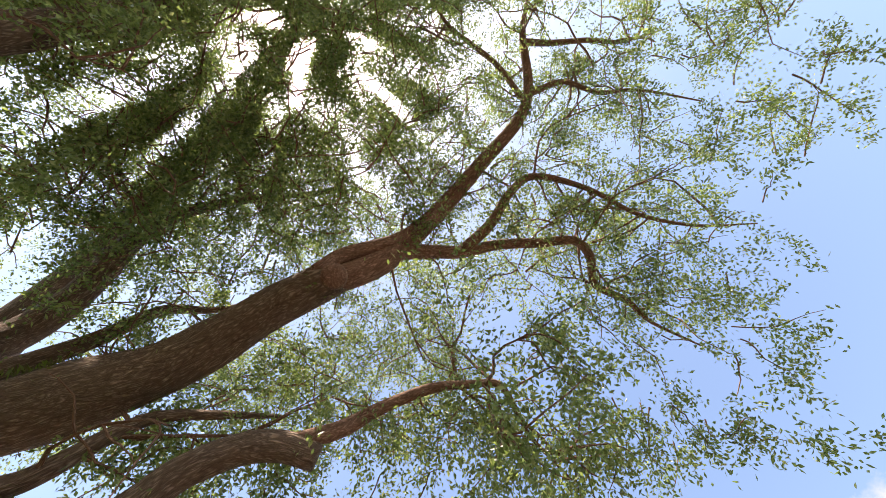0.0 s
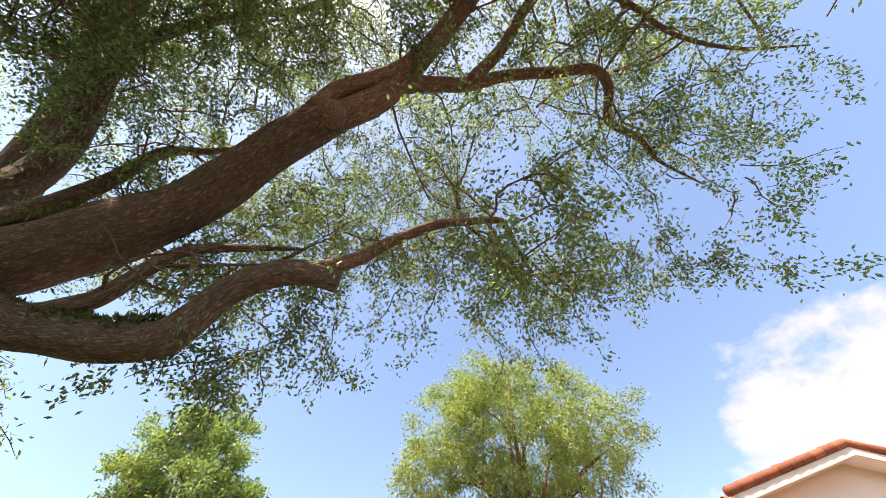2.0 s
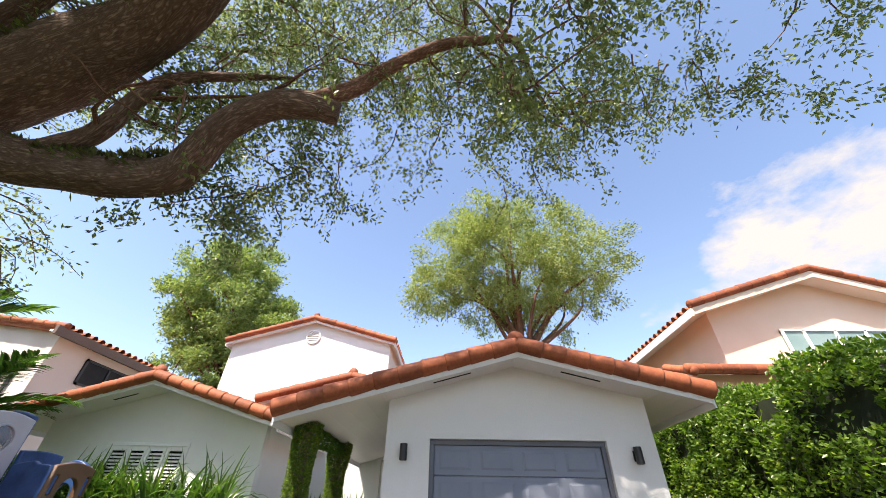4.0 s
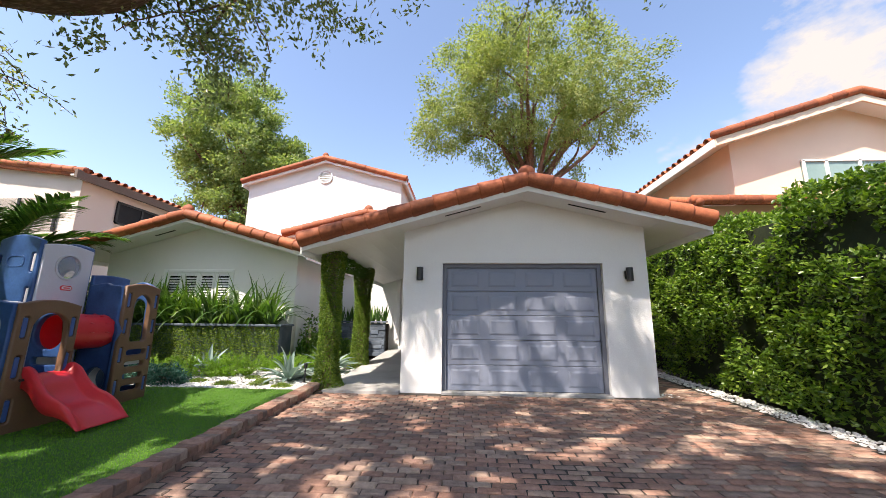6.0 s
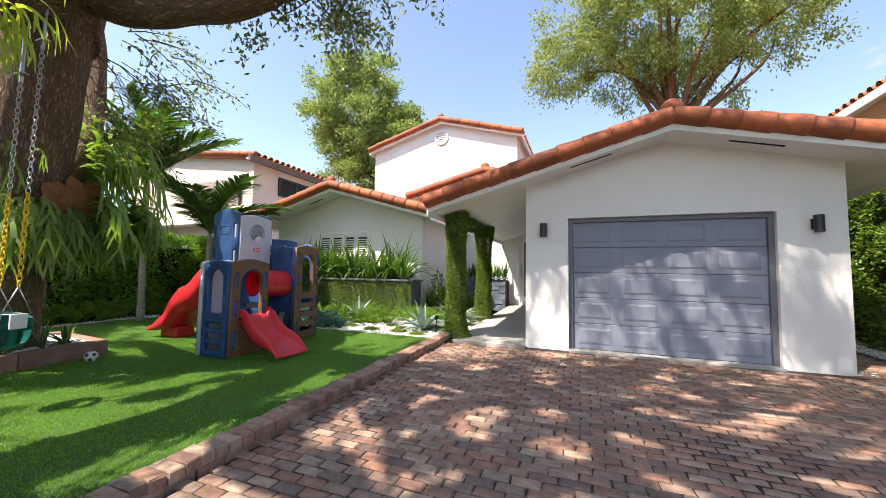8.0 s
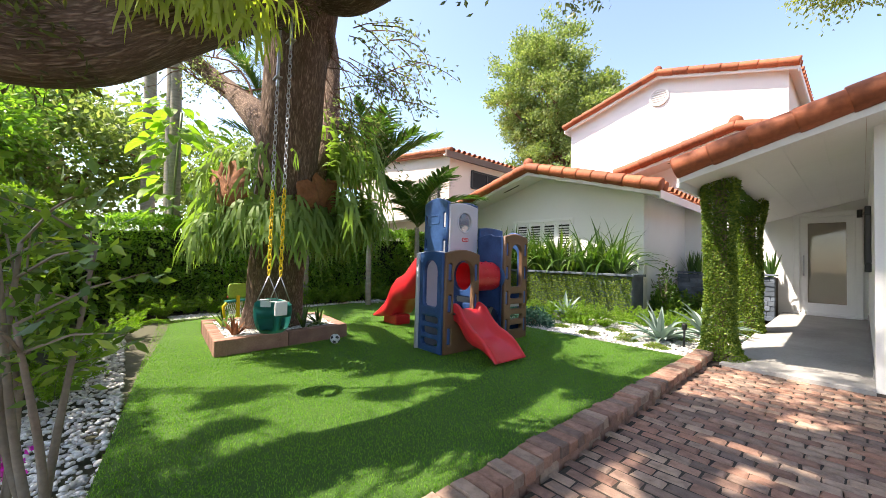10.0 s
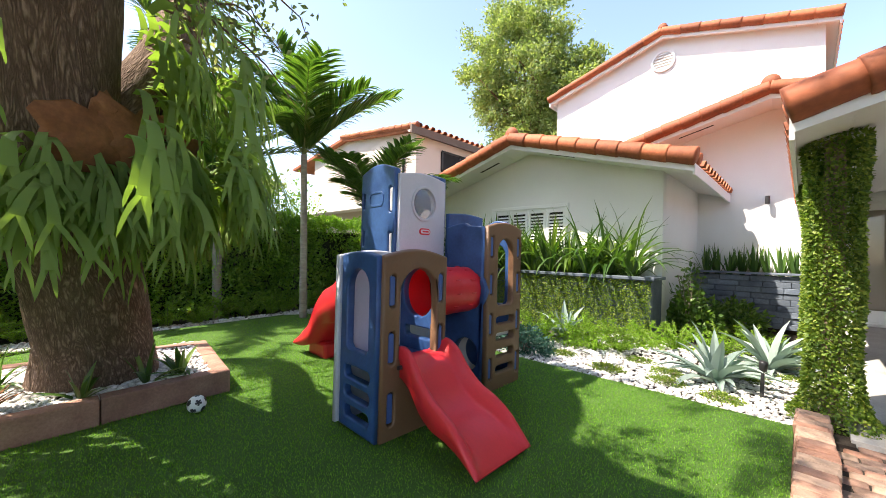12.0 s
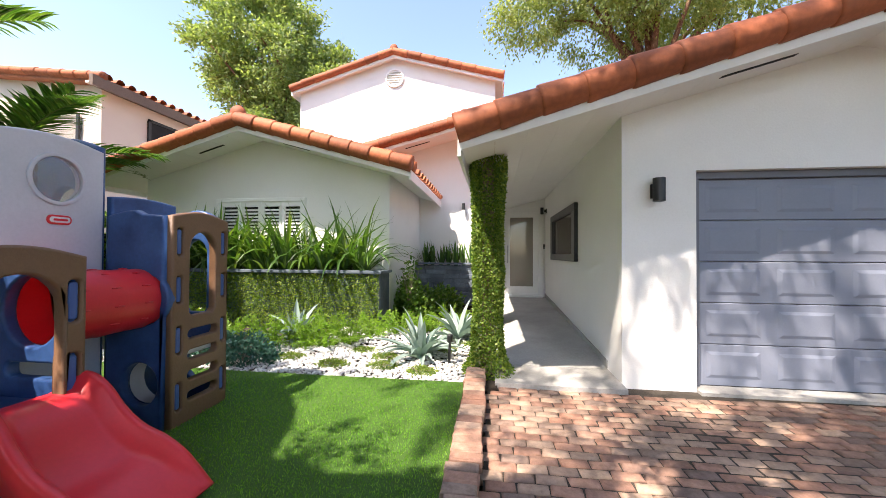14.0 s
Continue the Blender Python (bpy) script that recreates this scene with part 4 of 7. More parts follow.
limbs.append(limb(oak, "branch", [(-0.75, 0.52, 5.8), (-0.23, 0.56, 6.18), (0.17, 0.58, 6.36), (0.69, 0.49, 6.54), (1.31, 0.47, 6.63), (1.84, 0.44, 6.68), (2.13, 0.68, 6.77), (2.27, 1.15, 6.87), (2.75, 1.39, 6.83), (3.11, 1.72, 6.79), (3.7, 2.0, 6.5)], [0.11, 0.10, 0.09, 0.08, 0.075, 0.07, 0.07, 0.06, 0.05, 0.03, 0.012], LIMB, 10))
limbs.append(limb(oak, "branch", [(0.15, 0.57, 6.35), (0.59, 0.17, 6.52), (0.88, -0.25, 6.78), (1.31, -0.55, 6.98), (2.18, -0.36, 7.06), (3.0, 0.05, 7.05), (3.82, 0.23, 6.92), (4.6, 0.2, 6.7)], [0.085, 0.08, 0.07, 0.06, 0.045, 0.035, 0.025, 0.01], LIMB, 8))
limb(oak, "low_limb", [F, (-4.8, 2.3, 4.0), (-4.39, 2.37, 3.86), (-3.81, 2.39, 3.73), (-3.23, 2.42, 3.64), (-2.74, 2.43, 3.68), (-2.48, 2.31, 3.79), (-2.21, 2.14, 4.00), (-1.83, 2.06, 4.17), (-1.49, 2.07, 4.22), (-1.20, 2.16, 4.21)], [0.28, 0.27, 0.24, 0.205, 0.18, 0.165, 0.155, 0.135, 0.125, 0.13, 0.115], BARK, 16)
limbs.append(limb(oak, "rear_stem", [(-5.9, 2.3, 1.9), (-6.15, 2.72, 2.7), (-6.6, 2.95, 3.6), (-7.0, 3.1, 4.6), (-7.3, 3.0, 5.8)], [0.20, 0.18, 0.165, 0.14, 0.06], BARK, 14))
limbs.append(limb(oak, "low_branch", [(-1.52, 2.06, 4.2), (-1.25, 2.05, 4.33), (-1.02, 2.06, 4.51), (-0.76, 2.03, 4.76), (-0.26, 1.94, 5.02), (0.2, 1.96, 5.16), (0.52, 2.01, 5.26), (0.72, 2.31, 5.24), (0.88, 2.6, 5.2), (1.3, 3.0, 5.05)], [0.09, 0.085, 0.08, 0.065, 0.055, 0.045, 0.04, 0.035, 0.025, 0.01], LIMB, 10))
limbs.append(limb(oak, "mid_limb", [(-4.4, 2.3, 3.9), (-4.03, 2.29, 3.89), (-3.76, 2.25, 3.92), (-3.54, 2.24, 4.04), (-3.36, 2.18, 4.29), (-3.19, 2.11, 4.50), (-2.96, 2.08, 4.73), (-2.49, 2.21, 4.99), (-2.0, 2.4, 5.3)], [0.11, 0.10, 0.095, 0.09, 0.085, 0.08, 0.06, 0.045, 0.02], BARK, 10))
limbs.append(limb(oak, "back_limb", [(-5.3, 2.05, 3.9), (-5.22, 1.58, 4.81), (-5.17, 1.45, 5.5), (-5.05, 1.16, 6.0), (-4.95, 0.80, 6.4), (-4.80, 0.40, 6.75), (-4.5, 0.02, 7.28), (-3.74, -0.27, 7.9), (-2.77, -0.4, 8.4), (-1.79, -0.53, 8.8)], [0.3, 0.22, 0.2, 0.185, 0.17, 0.14, 0.10, 0.08, 0.05, 0.02], BARK, 12))
limbs.append(limb(oak, "back_branch", [(-5.2, 1.7, 4.5), (-4.7, 1.67, 4.79), (-4.48, 1.62, 5.26), (-4.33, 1.55, 5.61), (-3.97, 1.35, 6.15), (-3.55, 1.45, 6.58), (-3.0, 1.4, 7.0)], [0.14, 0.13, 0.11, 0.10, 0.075, 0.05, 0.02], BARK, 8))
limbs.append(limb(oak, "sweeping_limb", [F, (-4.95, 1.72, 3.78), (-4.68, 1.25, 3.3), (-4.52, 0.82, 2.86), (-4.48, 0.45, 2.54), (-4.47, 0.05, 2.42), (-4.45, -0.45, 2.7), (-4.33, -1.1, 3.78), (-4.07, -1.85, 5.09), (-3.5, -3.0, 6.37)], [0.33, 0.32, 0.30, 0.30, 0.30, 0.29, 0.27, 0.23, 0.16, 0.05], BARK, 18)[24:])
limbs.append(limb(oak, "side_limb", [(-5.72, 2.12, 2.25), (-6.1, 2.0, 2.72), (-7.2, 1.95, 3.4), (-8.4, 1.8, 4.1), (-9.4, 0.9, 5.1), (-10.1, -0.5, 5.9)], [0.22, 0.20, 0.18, 0.15, 0.10, 0.04], BARK, 12))
limbs.append(limb(oak, "leader", [(-5.35, 2.1, 3.6), (-6.2, 2.6, 5.2), (-7.6, 2.67, 6.79), (-8.1, 2.03, 8.4), (-8.5, 1.3, 9.79)], [0.34, 0.26, 0.2, 0.12, 0.04], BARK, 14))
limbs.append(limb(oak, "leader", [(-5.25, 2.1, 4.0), (-5.89, 1.69, 5.52), (-5.95, 0.74, 7.11), (-5.17, -0.93, 8.26), (-4.6, -2.66, 8.97)], [0.27, 0.2, 0.15, 0.1, 0.03], BARK, 12))

CROWN = (np.array([-3.5, -0.7, 7.0]), np.array([8.5, 5.5, 4.6]))


def in_crown(p):
    if p[0] < -2.9 and p[1] > 2.5 and p[2] < 5.2:
        return False
    return (((np.asarray(p) - CROWN[0]) / CROWN[1]) ** 2).sum() < 1


def sun_gap(g):
    """Where the crown stands open above the lawn: long patches laid along the sun's way."""
    u, v = 0.58 * g[0] + 0.81 * g[1], 0.81 * g[0] - 0.58 * g[1]
    return noise.noise(Vector((u * 1.5, v * 2.7, 4.0))) > -0.2


def drive_gap(g):
    """The smaller openings above the driveway, fewer towards the garage."""
    return noise.noise(Vector((g[0] * 2.1, g[1] * 2.1, 9.0))) > (0.08 if g[1] < 4.0 else 0.2)


def oak_crown():
    r = random.Random(21)
    shoots = []

    def grow(start, way, length, rad, depth, free=False):
        pts = [Vector(start)]
        d = Vector(way).normalized()
        n = 6
        for i in range(n):
            d = (d + Vector((r.gauss(0, 0.28), r.gauss(0, 0.28), r.gauss(0, 0.2) - 0.05 * (depth > 0)))).normalized()
            q = pts[-1] + d * length / n
            if not free and not in_crown(q):
                break
            pts.append(q)
        if len(pts) < 3:
            return
        shoots.append((pts, rad, depth))
        if depth < 2:
            for k in range(5 if depth == 0 else 4):
                i = r.randint(1, len(pts) - 1)
                side = Vector((r.gauss(0, 1), r.gauss(0, 1), r.gauss(0, 0.6)))
                grow(pts[i], (pts[i] - pts[i - 1]).normalized() * 0.7 + side.normalized(), length * r.uniform(0.4, 0.7), rad * 0.55, depth + 1, free)

    for pts in limbs:
        m = len(pts)
        total = sum((b - a).length for a, b in zip(pts, pts[1:]))
        for k in range(int(total * (2.3 if pts[-1].x > -3 else 1.4)) + 2):
            i = r.randint(int(m * 0.35), m - 1)
            side = Vector((r.gauss(0.1, 1), r.gauss(0, 1), r.gauss(0.25, 0.7))).normalized()
            grow(pts[i], side + (pts[i] - pts[i - 1]).normalized() * 0.6, r.uniform(0.9, 2.1), 0.022, 0)
    for k in range(230):
        c = Vector((-12.5 + 18 * ((k * 0.618034) % 1), -5.5 + 9.7 * ((k * 0.754878) % 1), r.uniform(7.0, 10.8)))
        if in_crown(c) and noise.noise(c * 0.5 + Vector((3, 1, 0))) > (-0.1 if c.x > -4 else 0.12):
            grow(c, (r.gauss(0, 1), r.gauss(0, 1), r.gauss(0, 0.4)), r.uniform(1.2, 2.2), 0.025, 0)
    # drooping curtain along the front and outer edge
    hubs = ((-2.31, 3.15, 3.95), (-2.62, 2.73, 4.10), (-2.05, 2.97, 4.46), (-1.39, 2.82, 5.15), (-0.38, 2.97, 5.36), (0.95, 3.28, 5.26), (1.50, 2.88, 5.49), (2.59, 2.35, 5.64), (3.32, 2.32, 5.40), (3.87, 1.61, 5.50), (4.19, 1.30, 5.57), (4.18, 0.13, 6.53), (4.44, 0.08, 6.30), (3.77, 0.69, 6.32), (3.01, 1.45, 6.21), (1.91, 2.15, 5.96), (0.55, 2.56, 5.57), (-0.81, 2.45, 5.40), (-2.19, 2.46, 4.63))
    for k in range(114):
        c = Vector(hubs[k % 19]) + Vector((r.gauss(0, 0.3), r.gauss(0, 0.24), r.gauss(0.05, 0.26)))
        grow(c, (r.gauss(0, 0.5), r.gauss(0.1, 0.4), -0.7), r.uniform(0.5, 0.95), 0.010, 1, True)
    # fine growth behind the main limb
    hubs = ((-2.51, 2.12, 6.61), (-1.73, 2.70, 6.19), (-0.99, 2.25, 7.22), (-0.20, 1.70, 7.87), (-2.58, 2.45, 5.71), (-3.09, 2.32, 5.45), (-4.11, 1.57, 5.76), (-1.55, 1.66, 7.72))
    for k in range(96):
        c = Vector(hubs[k % 8]) + Vector((r.gauss(0, 0.35), r.gauss(0, 0.3), r.gauss(0, 0.25)))
        grow(c, (r.gauss(0.3, 1), r.gauss(0.2, 0.8), r.gauss(-0.2, 0.4)), r.uniform(0.6, 1.1), 0.010, 1, True)
    # thick growth above the sweeping limb and the leaders, and out along the far side
    hubs = ((-4.87, -2.03, 5.88), (-4.25, -2.12, 6.40), (-3.40, -2.70, 6.97), (-4.76, -1.05, 6.05), (-4.04, -1.09, 6.90), (-5.00, -0.49, 5.63), (-3.00, -2.16, 7.54), (-1.74, -3.15, 7.89), (-0.78, -2.38, 8.17), (-4.72, -1.02, 5.81), (-4.45, -1.20, 6.56), (-3.83, -1.07, 7.28), (-3.16, -1.49, 7.78), (-2.34, -1.15, 8.18), (-2.75, -1.28, 7.79), (-1.81, -2.06, 8.10), (-1.55, -0.84, 8.23), (-3.01, 0.02, 7.39), (-0.57, -3.31, 8.22), (-3.50, -0.72, 7.30), (-2.26, -3.05, 7.68), (-4.00, -0.39, 6.79))
    for k in range(264):
        c = Vector(hubs[k % 22]) + Vector((r.gauss(0, 0.65), r.gauss(0, 0.6), r.gauss(0, 0.45)))
        grow(c, (r.gauss(0, 1), r.gauss(0, 1), r.gauss(0, 0.4)), r.uniform(0.7, 1.4), 0.016, 1, True)
    for k in range(600):
        c = Vector((-6.4 + 6.3 * ((k * 0.8191725) % 1), -4.2 + 4.5 * ((k * 0.6710436) % 1), 5.7 + 2.7 * ((k * 0.5497005) % 1)))
        if c.z > 4.6 - 0.25 * c.x:
            grow(c, (r.gauss(0, 1), r.gauss(0, 1), r.gauss(0, 0.4)), r.uniform(0.7, 1.3), 0.012, 1, True)
    for k in range(240):
        c = Vector((-5.9 + 4.8 * ((k * 0.8191725) % 1), -3.7 + 3.0 * ((k * 0.6710436) % 1), 6.0 + 2.2 * ((k * 0.5497005) % 1)))
        grow(c, (r.gauss(0, 1), r.gauss(0, 1), r.gauss(0, 0.4)), r.uniform(0.7, 1.3), 0.010, 1, True)
    for k in range(330):
        c = Vector((-7.2 + 3.4 * ((k * 0.8191725) % 1), -2.8 + 3.4 * ((k * 0.6710436) % 1), 5.1 + 1.7 * ((k * 0.5497005) % 1)))
        grow(c, (r.gauss(0, 1), r.gauss(0, 1), r.gauss(0, 0.4)), r.uniform(0.7, 1.2), 0.012, 1, True)
    hubs = ((4.06, -2.65, 7.48), (4.58, -2.85, 7.00), (4.97, -1.42, 6.68), (5.26, -1.55, 6.35), (3.62, -1.46, 7.44), (4.21, -0.61, 6.71), (3.76, 0.89, 6.55), (3.00, -2.71, 7.80))
    for k in range(88):
        c = Vector(hubs[k % 8]) + Vector((r.gauss(0, 0.4), r.gauss(0, 0.35), r.gauss(0, 0.25)))
        grow(c, (r.gauss(0.5, 1), r.gauss(0, 1), r.gauss(-0.2, 0.4)), r.uniform(0.6, 1.2), 0.012, 1, True)
    # high growth towards the house, added to throw dappled shade on the garage front
    for k in range(70):
        c = Vector((-4.2 + 4.6 * ((k * 0.8191725) % 1), 2.4 + 1.3 * ((k * 0.6710436) % 1), 7.2 + 1.6 * ((k * 0.5497005) % 1)))
        grow(c, (r.gauss(0, 1), r.gauss(0, 1), r.gauss(0, 0.4)), r.uniform(0.6, 1.0), 0.010, 1, True)
    # sprigs round the head of the trunk
    for k in range(46):
        c = Vector(((-5.31, 2.61, 3.62), (-4.94, 2.93, 3.5), (-5.55, 2.72, 3.0))[k % 3]) + Vector((r.gauss(0, 0.18), r.gauss(0, 0.15), r.gauss(0, 0.25)))
        pts = [c]
        d = Vector((r.gauss(0.2, 0.5), r.uniform(0.1, 0.9), r.uniform(-0.6, 0.3))).normalized()
        for i in range(4):
            d = (d + Vector((r.gauss(0, 0.2), r.gauss(0, 0.2), -0.2))).normalized()
            pts.append(pts[-1] + d * 0.16)
        shoots.append((pts, 0.008, 1))
    tw = bmesh.new()
    P, D = [], []
    for pts, rad, depth in shoots:
        m = pts[len(pts) // 2]
        f = m - SUN_WAY * (m.z / SUN_WAY.z)
        open_gap = m.z > 4.5 and m.y < 2.7 and f.y > 0.9 and (sun_gap(f) if f.x < -2.8 else drive_gap(f))
        if depth < 2 and not open_gap and m.x < (3.9 - 0.5 * max(m.y - 1.2, 0) if m.y > -0.8 else 5.2):
            tube(tw, pts, [rad * (1 - 0.8 * i / len(pts)) for i in range(len(pts))], 4, False)
        count = {0: 40, 1: 40, 2: 44}[depth]
        a = np.array([tuple(p) for p in pts])
        u = rng.uniform(0.15, 1.0, count) * (len(a) - 1)
        i = np.minimum(u.astype(int), len(a) - 2)
        f = (u - i)[:, None]
        p = a[i] * (1 - f) + a[i + 1] * f + rng.normal(0, 0.058, (count, 3))
        d = unit(a[i + 1] - a[i]) * 0.5 + rng.normal(0, 0.7, (count, 3)) + np.array([0, 0, -0.25])
        P.append(p)
        D.append(d)
    P, D = np.concatenate(P), np.concatenate(D)
    # the heavy limbs are bare underneath
    bare = (P[:, 0] > -4.9) & (P[:, 0] < -1.3) & (P[:, 1] < 2.0) & (P[:, 1] > 0.3) & (P[:, 2] < 4.35 + 0.25 * (P[:, 0] + 3.5))
    # open gaps that let the sun down to the lawn
    foot = P - np.outer(P[:, 2] / SUN_WAY.z, np.array(SUN_WAY))
    over = (P[:, 2] > 3.2) & (P[:, 1] < 2.7) & (foot[:, 0] < -2.8) & (foot[:, 0] > -10.5) & (foot[:, 1] > 0.9) & (foot[:, 1] < 8.5)
    gap = np.array([sun_gap(g) for g in foot])
    bare |= over & gap
    drive = (P[:, 2] > 4.5) & (P[:, 1] < 2.7) & (foot[:, 0] > -2.8) & (foot[:, 1] > 0.6)
    bare |= drive & np.array([drive_gap(g) for g in foot])
    # ragged outer edge
    bare |= P[:, 0] > np.where(P[:, 1] > -0.8, 4.1 - 0.5 * np.maximum(P[:, 1] - 1.2, 0), 5.5) + np.array([0.5 * noise.noise(Vector((g[1] * 1.3, g[2] * 1.3, 2.0))) for g in P])
    P, D = P[~bare], D[~bare]
    v, q = leaves(P, D, rng.uniform(0.04, 0.075, len(P)), rng.uniform(0.02, 0.034, len(P)))
    tw = part("twig_mass", tw, LIMB, oak, "thin grey-brown twigs")
    tagged(tw, "thin grey-brown twigs", kind="stuff")
    ob = new("crown", quick_mesh("crown", v, q, OAK))
    ob.parent = oak
    tagged(ob, "airy crown of small glossy green leaves")


oak_crown()


def limb_growth():
    """Resurrection fern and moss on the tops of the low limbs."""
    P, D = [], []
    for pts, rad in ((spline([F, (-4.95, 1.72, 3.78), (-4.68, 1.25, 3.3), (-4.52, 0.82, 2.86), (-4.48, 0.45, 2.54), (-4.47, 0.05, 2.42), (-4.45, -0.45, 2.7), (-4.33, -1.1, 3.78)], 8), 0.295), (spline([(-5.0, 2.05, 4.3), (-4.49, 2.01, 4.5), (-3.84, 1.9, 4.78)], 8), 0.36), (spline([(-4.39, 2.37, 3.86), (-3.81, 2.39, 3.73), (-3.23, 2.42, 3.64), (-2.74, 2.43, 3.68)], 8), 0.185)):
        a = np.array([tuple(p) for p in pts])
        n = 6500 if rad == 0.295 else 2600
        u = rng.uniform(0, len(a) - 1.001, n)
        i = u.astype(int)
        f = (u - i)[:, None]
        ang = rng.normal(0, 1.25 if rad == 0.295 else 0.75, n)
        c = a[i] * (1 - f) + a[i + 1] * f
        way = unit(a[i + 1] - a[i])
        side = unit(np.cross(way, np.array([[0, 0, 1.0]])))
        up = np.cross(side, way)
        out = side * np.sin(ang)[:, None] + up * np.cos(ang)[:, None]
        keep = np.array([noise.noise(Vector(c[k]) * 2.2) > -0.15 for k in range(n)])
        P.append((c + out * rad * 1.05)[keep])
        D.append((out + rng.normal(0, 0.6, (n, 3)))[keep])
    P, D = np.concatenate(P), np.concatenate(D)
    v, q = leaves(P, D, rng.uniform(0.04, 0.1, len(P)), rng.uniform(0.014, 0.03, len(P)))
    m = leaf_mat("resurrection_fern", [(0, (0.07, 0.055, 0.03)), (0.6, (0.09, 0.10, 0.035)), (1, (0.12, 0.16, 0.04))], 0.7, 0.2)
    tagged(new("resurrection_fern", quick_mesh("resurrection_fern", v, q, m)), "brown and green fern mat growing on the oak limbs", "fern", kind="stuff")


limb_growth()

# ---- other trees ----
def broad_tree(label, base, crown, radii, trunk_top, material, leaf=0.16, clumps=260, per=110, spread=0.55, seed=1, droop=0.0, lobes=()):
    r = random.Random(seed)
    t = thing("tree", label, "tree", group="trees behind the house")
    bx, by = base
    tr = bmesh.new()
    part("trunk", tube(tr, spline([(bx, by, -0.05), (bx + 0.1, by, trunk_top * 0.5), (bx, by, trunk_top)], 5), list(np.linspace(0.36, 0.22, 11)), 12, True, 0.1), BARK, t, "", True)
    C, R = Vector(crown), Vector(radii)
    P, D = [], []
    shapes = [(C, R)] + [(Vector(c), Vector(q)) for c, q in lobes]
    for k in range(clumps):
        c, q = shapes[0] if not lobes or r.random() < 0.75 else r.choice(shapes[1:])
        d = Vector((r.gauss(0, 1), r.gauss(0, 1), r.gauss(0, 1))).normalized()
        s = r.uniform(0.2, 1.0) ** 0.5 * (1 + 0.38 * noise.noise(d * 2.6 + Vector((seed, 0, 0))))
        p = Vector((c.x + d.x * q.x * s, c.y + d.y * q.y * s, c.z + d.z * q.z * s))
        if k % 17 == 0:
            a = Vector((bx, by, trunk_top * r.uniform(0.8, 1.0)))
            m = a.lerp(p, 0.5) + Vector((r.gauss(0, 0.5), r.gauss(0, 0.5), r.uniform(0.3, 1.2)))
            part("branch", tube(bmesh.new(), spline([a, m, p], 4), list(np.linspace(0.11, 0.015, 9)), 7, False), LIMB, t, "", True)
        n = int(per * r.uniform(0.6, 1.3))
        way = d * 0.8 + Vector((0, 0, -droop))
        pts = rng.normal(0, 1, (n, 3)) * spread * np.array([1, 1, 0.75])
        pts += np.outer(np.abs(rng.normal(0, 0.6, n)), np.array(way)) * spread
        P.append(pts + np.array(p))
        D.append(rng.normal(0, 0.7, (n, 3)) + np.array(way))
    P, D = np.concatenate(P), np.concatenate(D)
    v, f = leaves(P, D, rng.uniform(0.6, 1.3, len(P)) * leaf, rng.uniform(0.35, 0.55, len(P)) * leaf)
    ob = new("crown", quick_mesh("crown", v, f, material))
    ob.parent = t
    return t


broad_tree("rounded green shade tree behind the house", (-12.6, 19.5), (-13.6, 19, 11.0), (3.2, 3.0, 4.1), 7.5, TREE_A, 0.19, 430, 190, 0.25, 4, 0.1, [((-10.3, 19, 9.4), (1.5, 1.5, 1.5)), ((-12.5, 19, 7.4), (2.6, 2.2, 2.0))])
broad_tree("wide feathery light green tree behind the garage", (2.9, 15.8), (2.9, 15.5, 11.2), (4.8, 4.0, 2.9), 7.6, TREE_B, 0.14, 400, 190, 0.24, 9, 0.4, [((-0.9, 15.5, 10.3), (1.8, 2, 1.4)), ((6.2, 15.5, 10.6), (2.0, 2, 1.6)), ((3.1, 15.5, 13.2), (2.0, 2, 1.4))])


# ---- clipped hedges ----
broad_tree("low spreading green tree beyond the boundary hedge", (-19.5, -1.5), (-19.5, -1.5, 4.6), (3.4, 3.4, 2.4), 3.2, TREE_A, 0.26, 150, 130, 0.42, 14)
broad_tree("low spreading green tree beyond the boundary hedge", (-21.5, 5.2), (-21.5, 5.2, 4.4), (3.2, 3.6, 2.2), 3.2, TREE_A, 0.26, 150, 130, 0.42, 17)
broad_tree("dark green tree beyond the boundary hedge", (-15.5, -3.8), (-15.5, -3.8, 4.2), (2.6, 2.6, 2.2), 3.0, HEDGE_MID, 0.2, 120, 130, 0.4, 23)


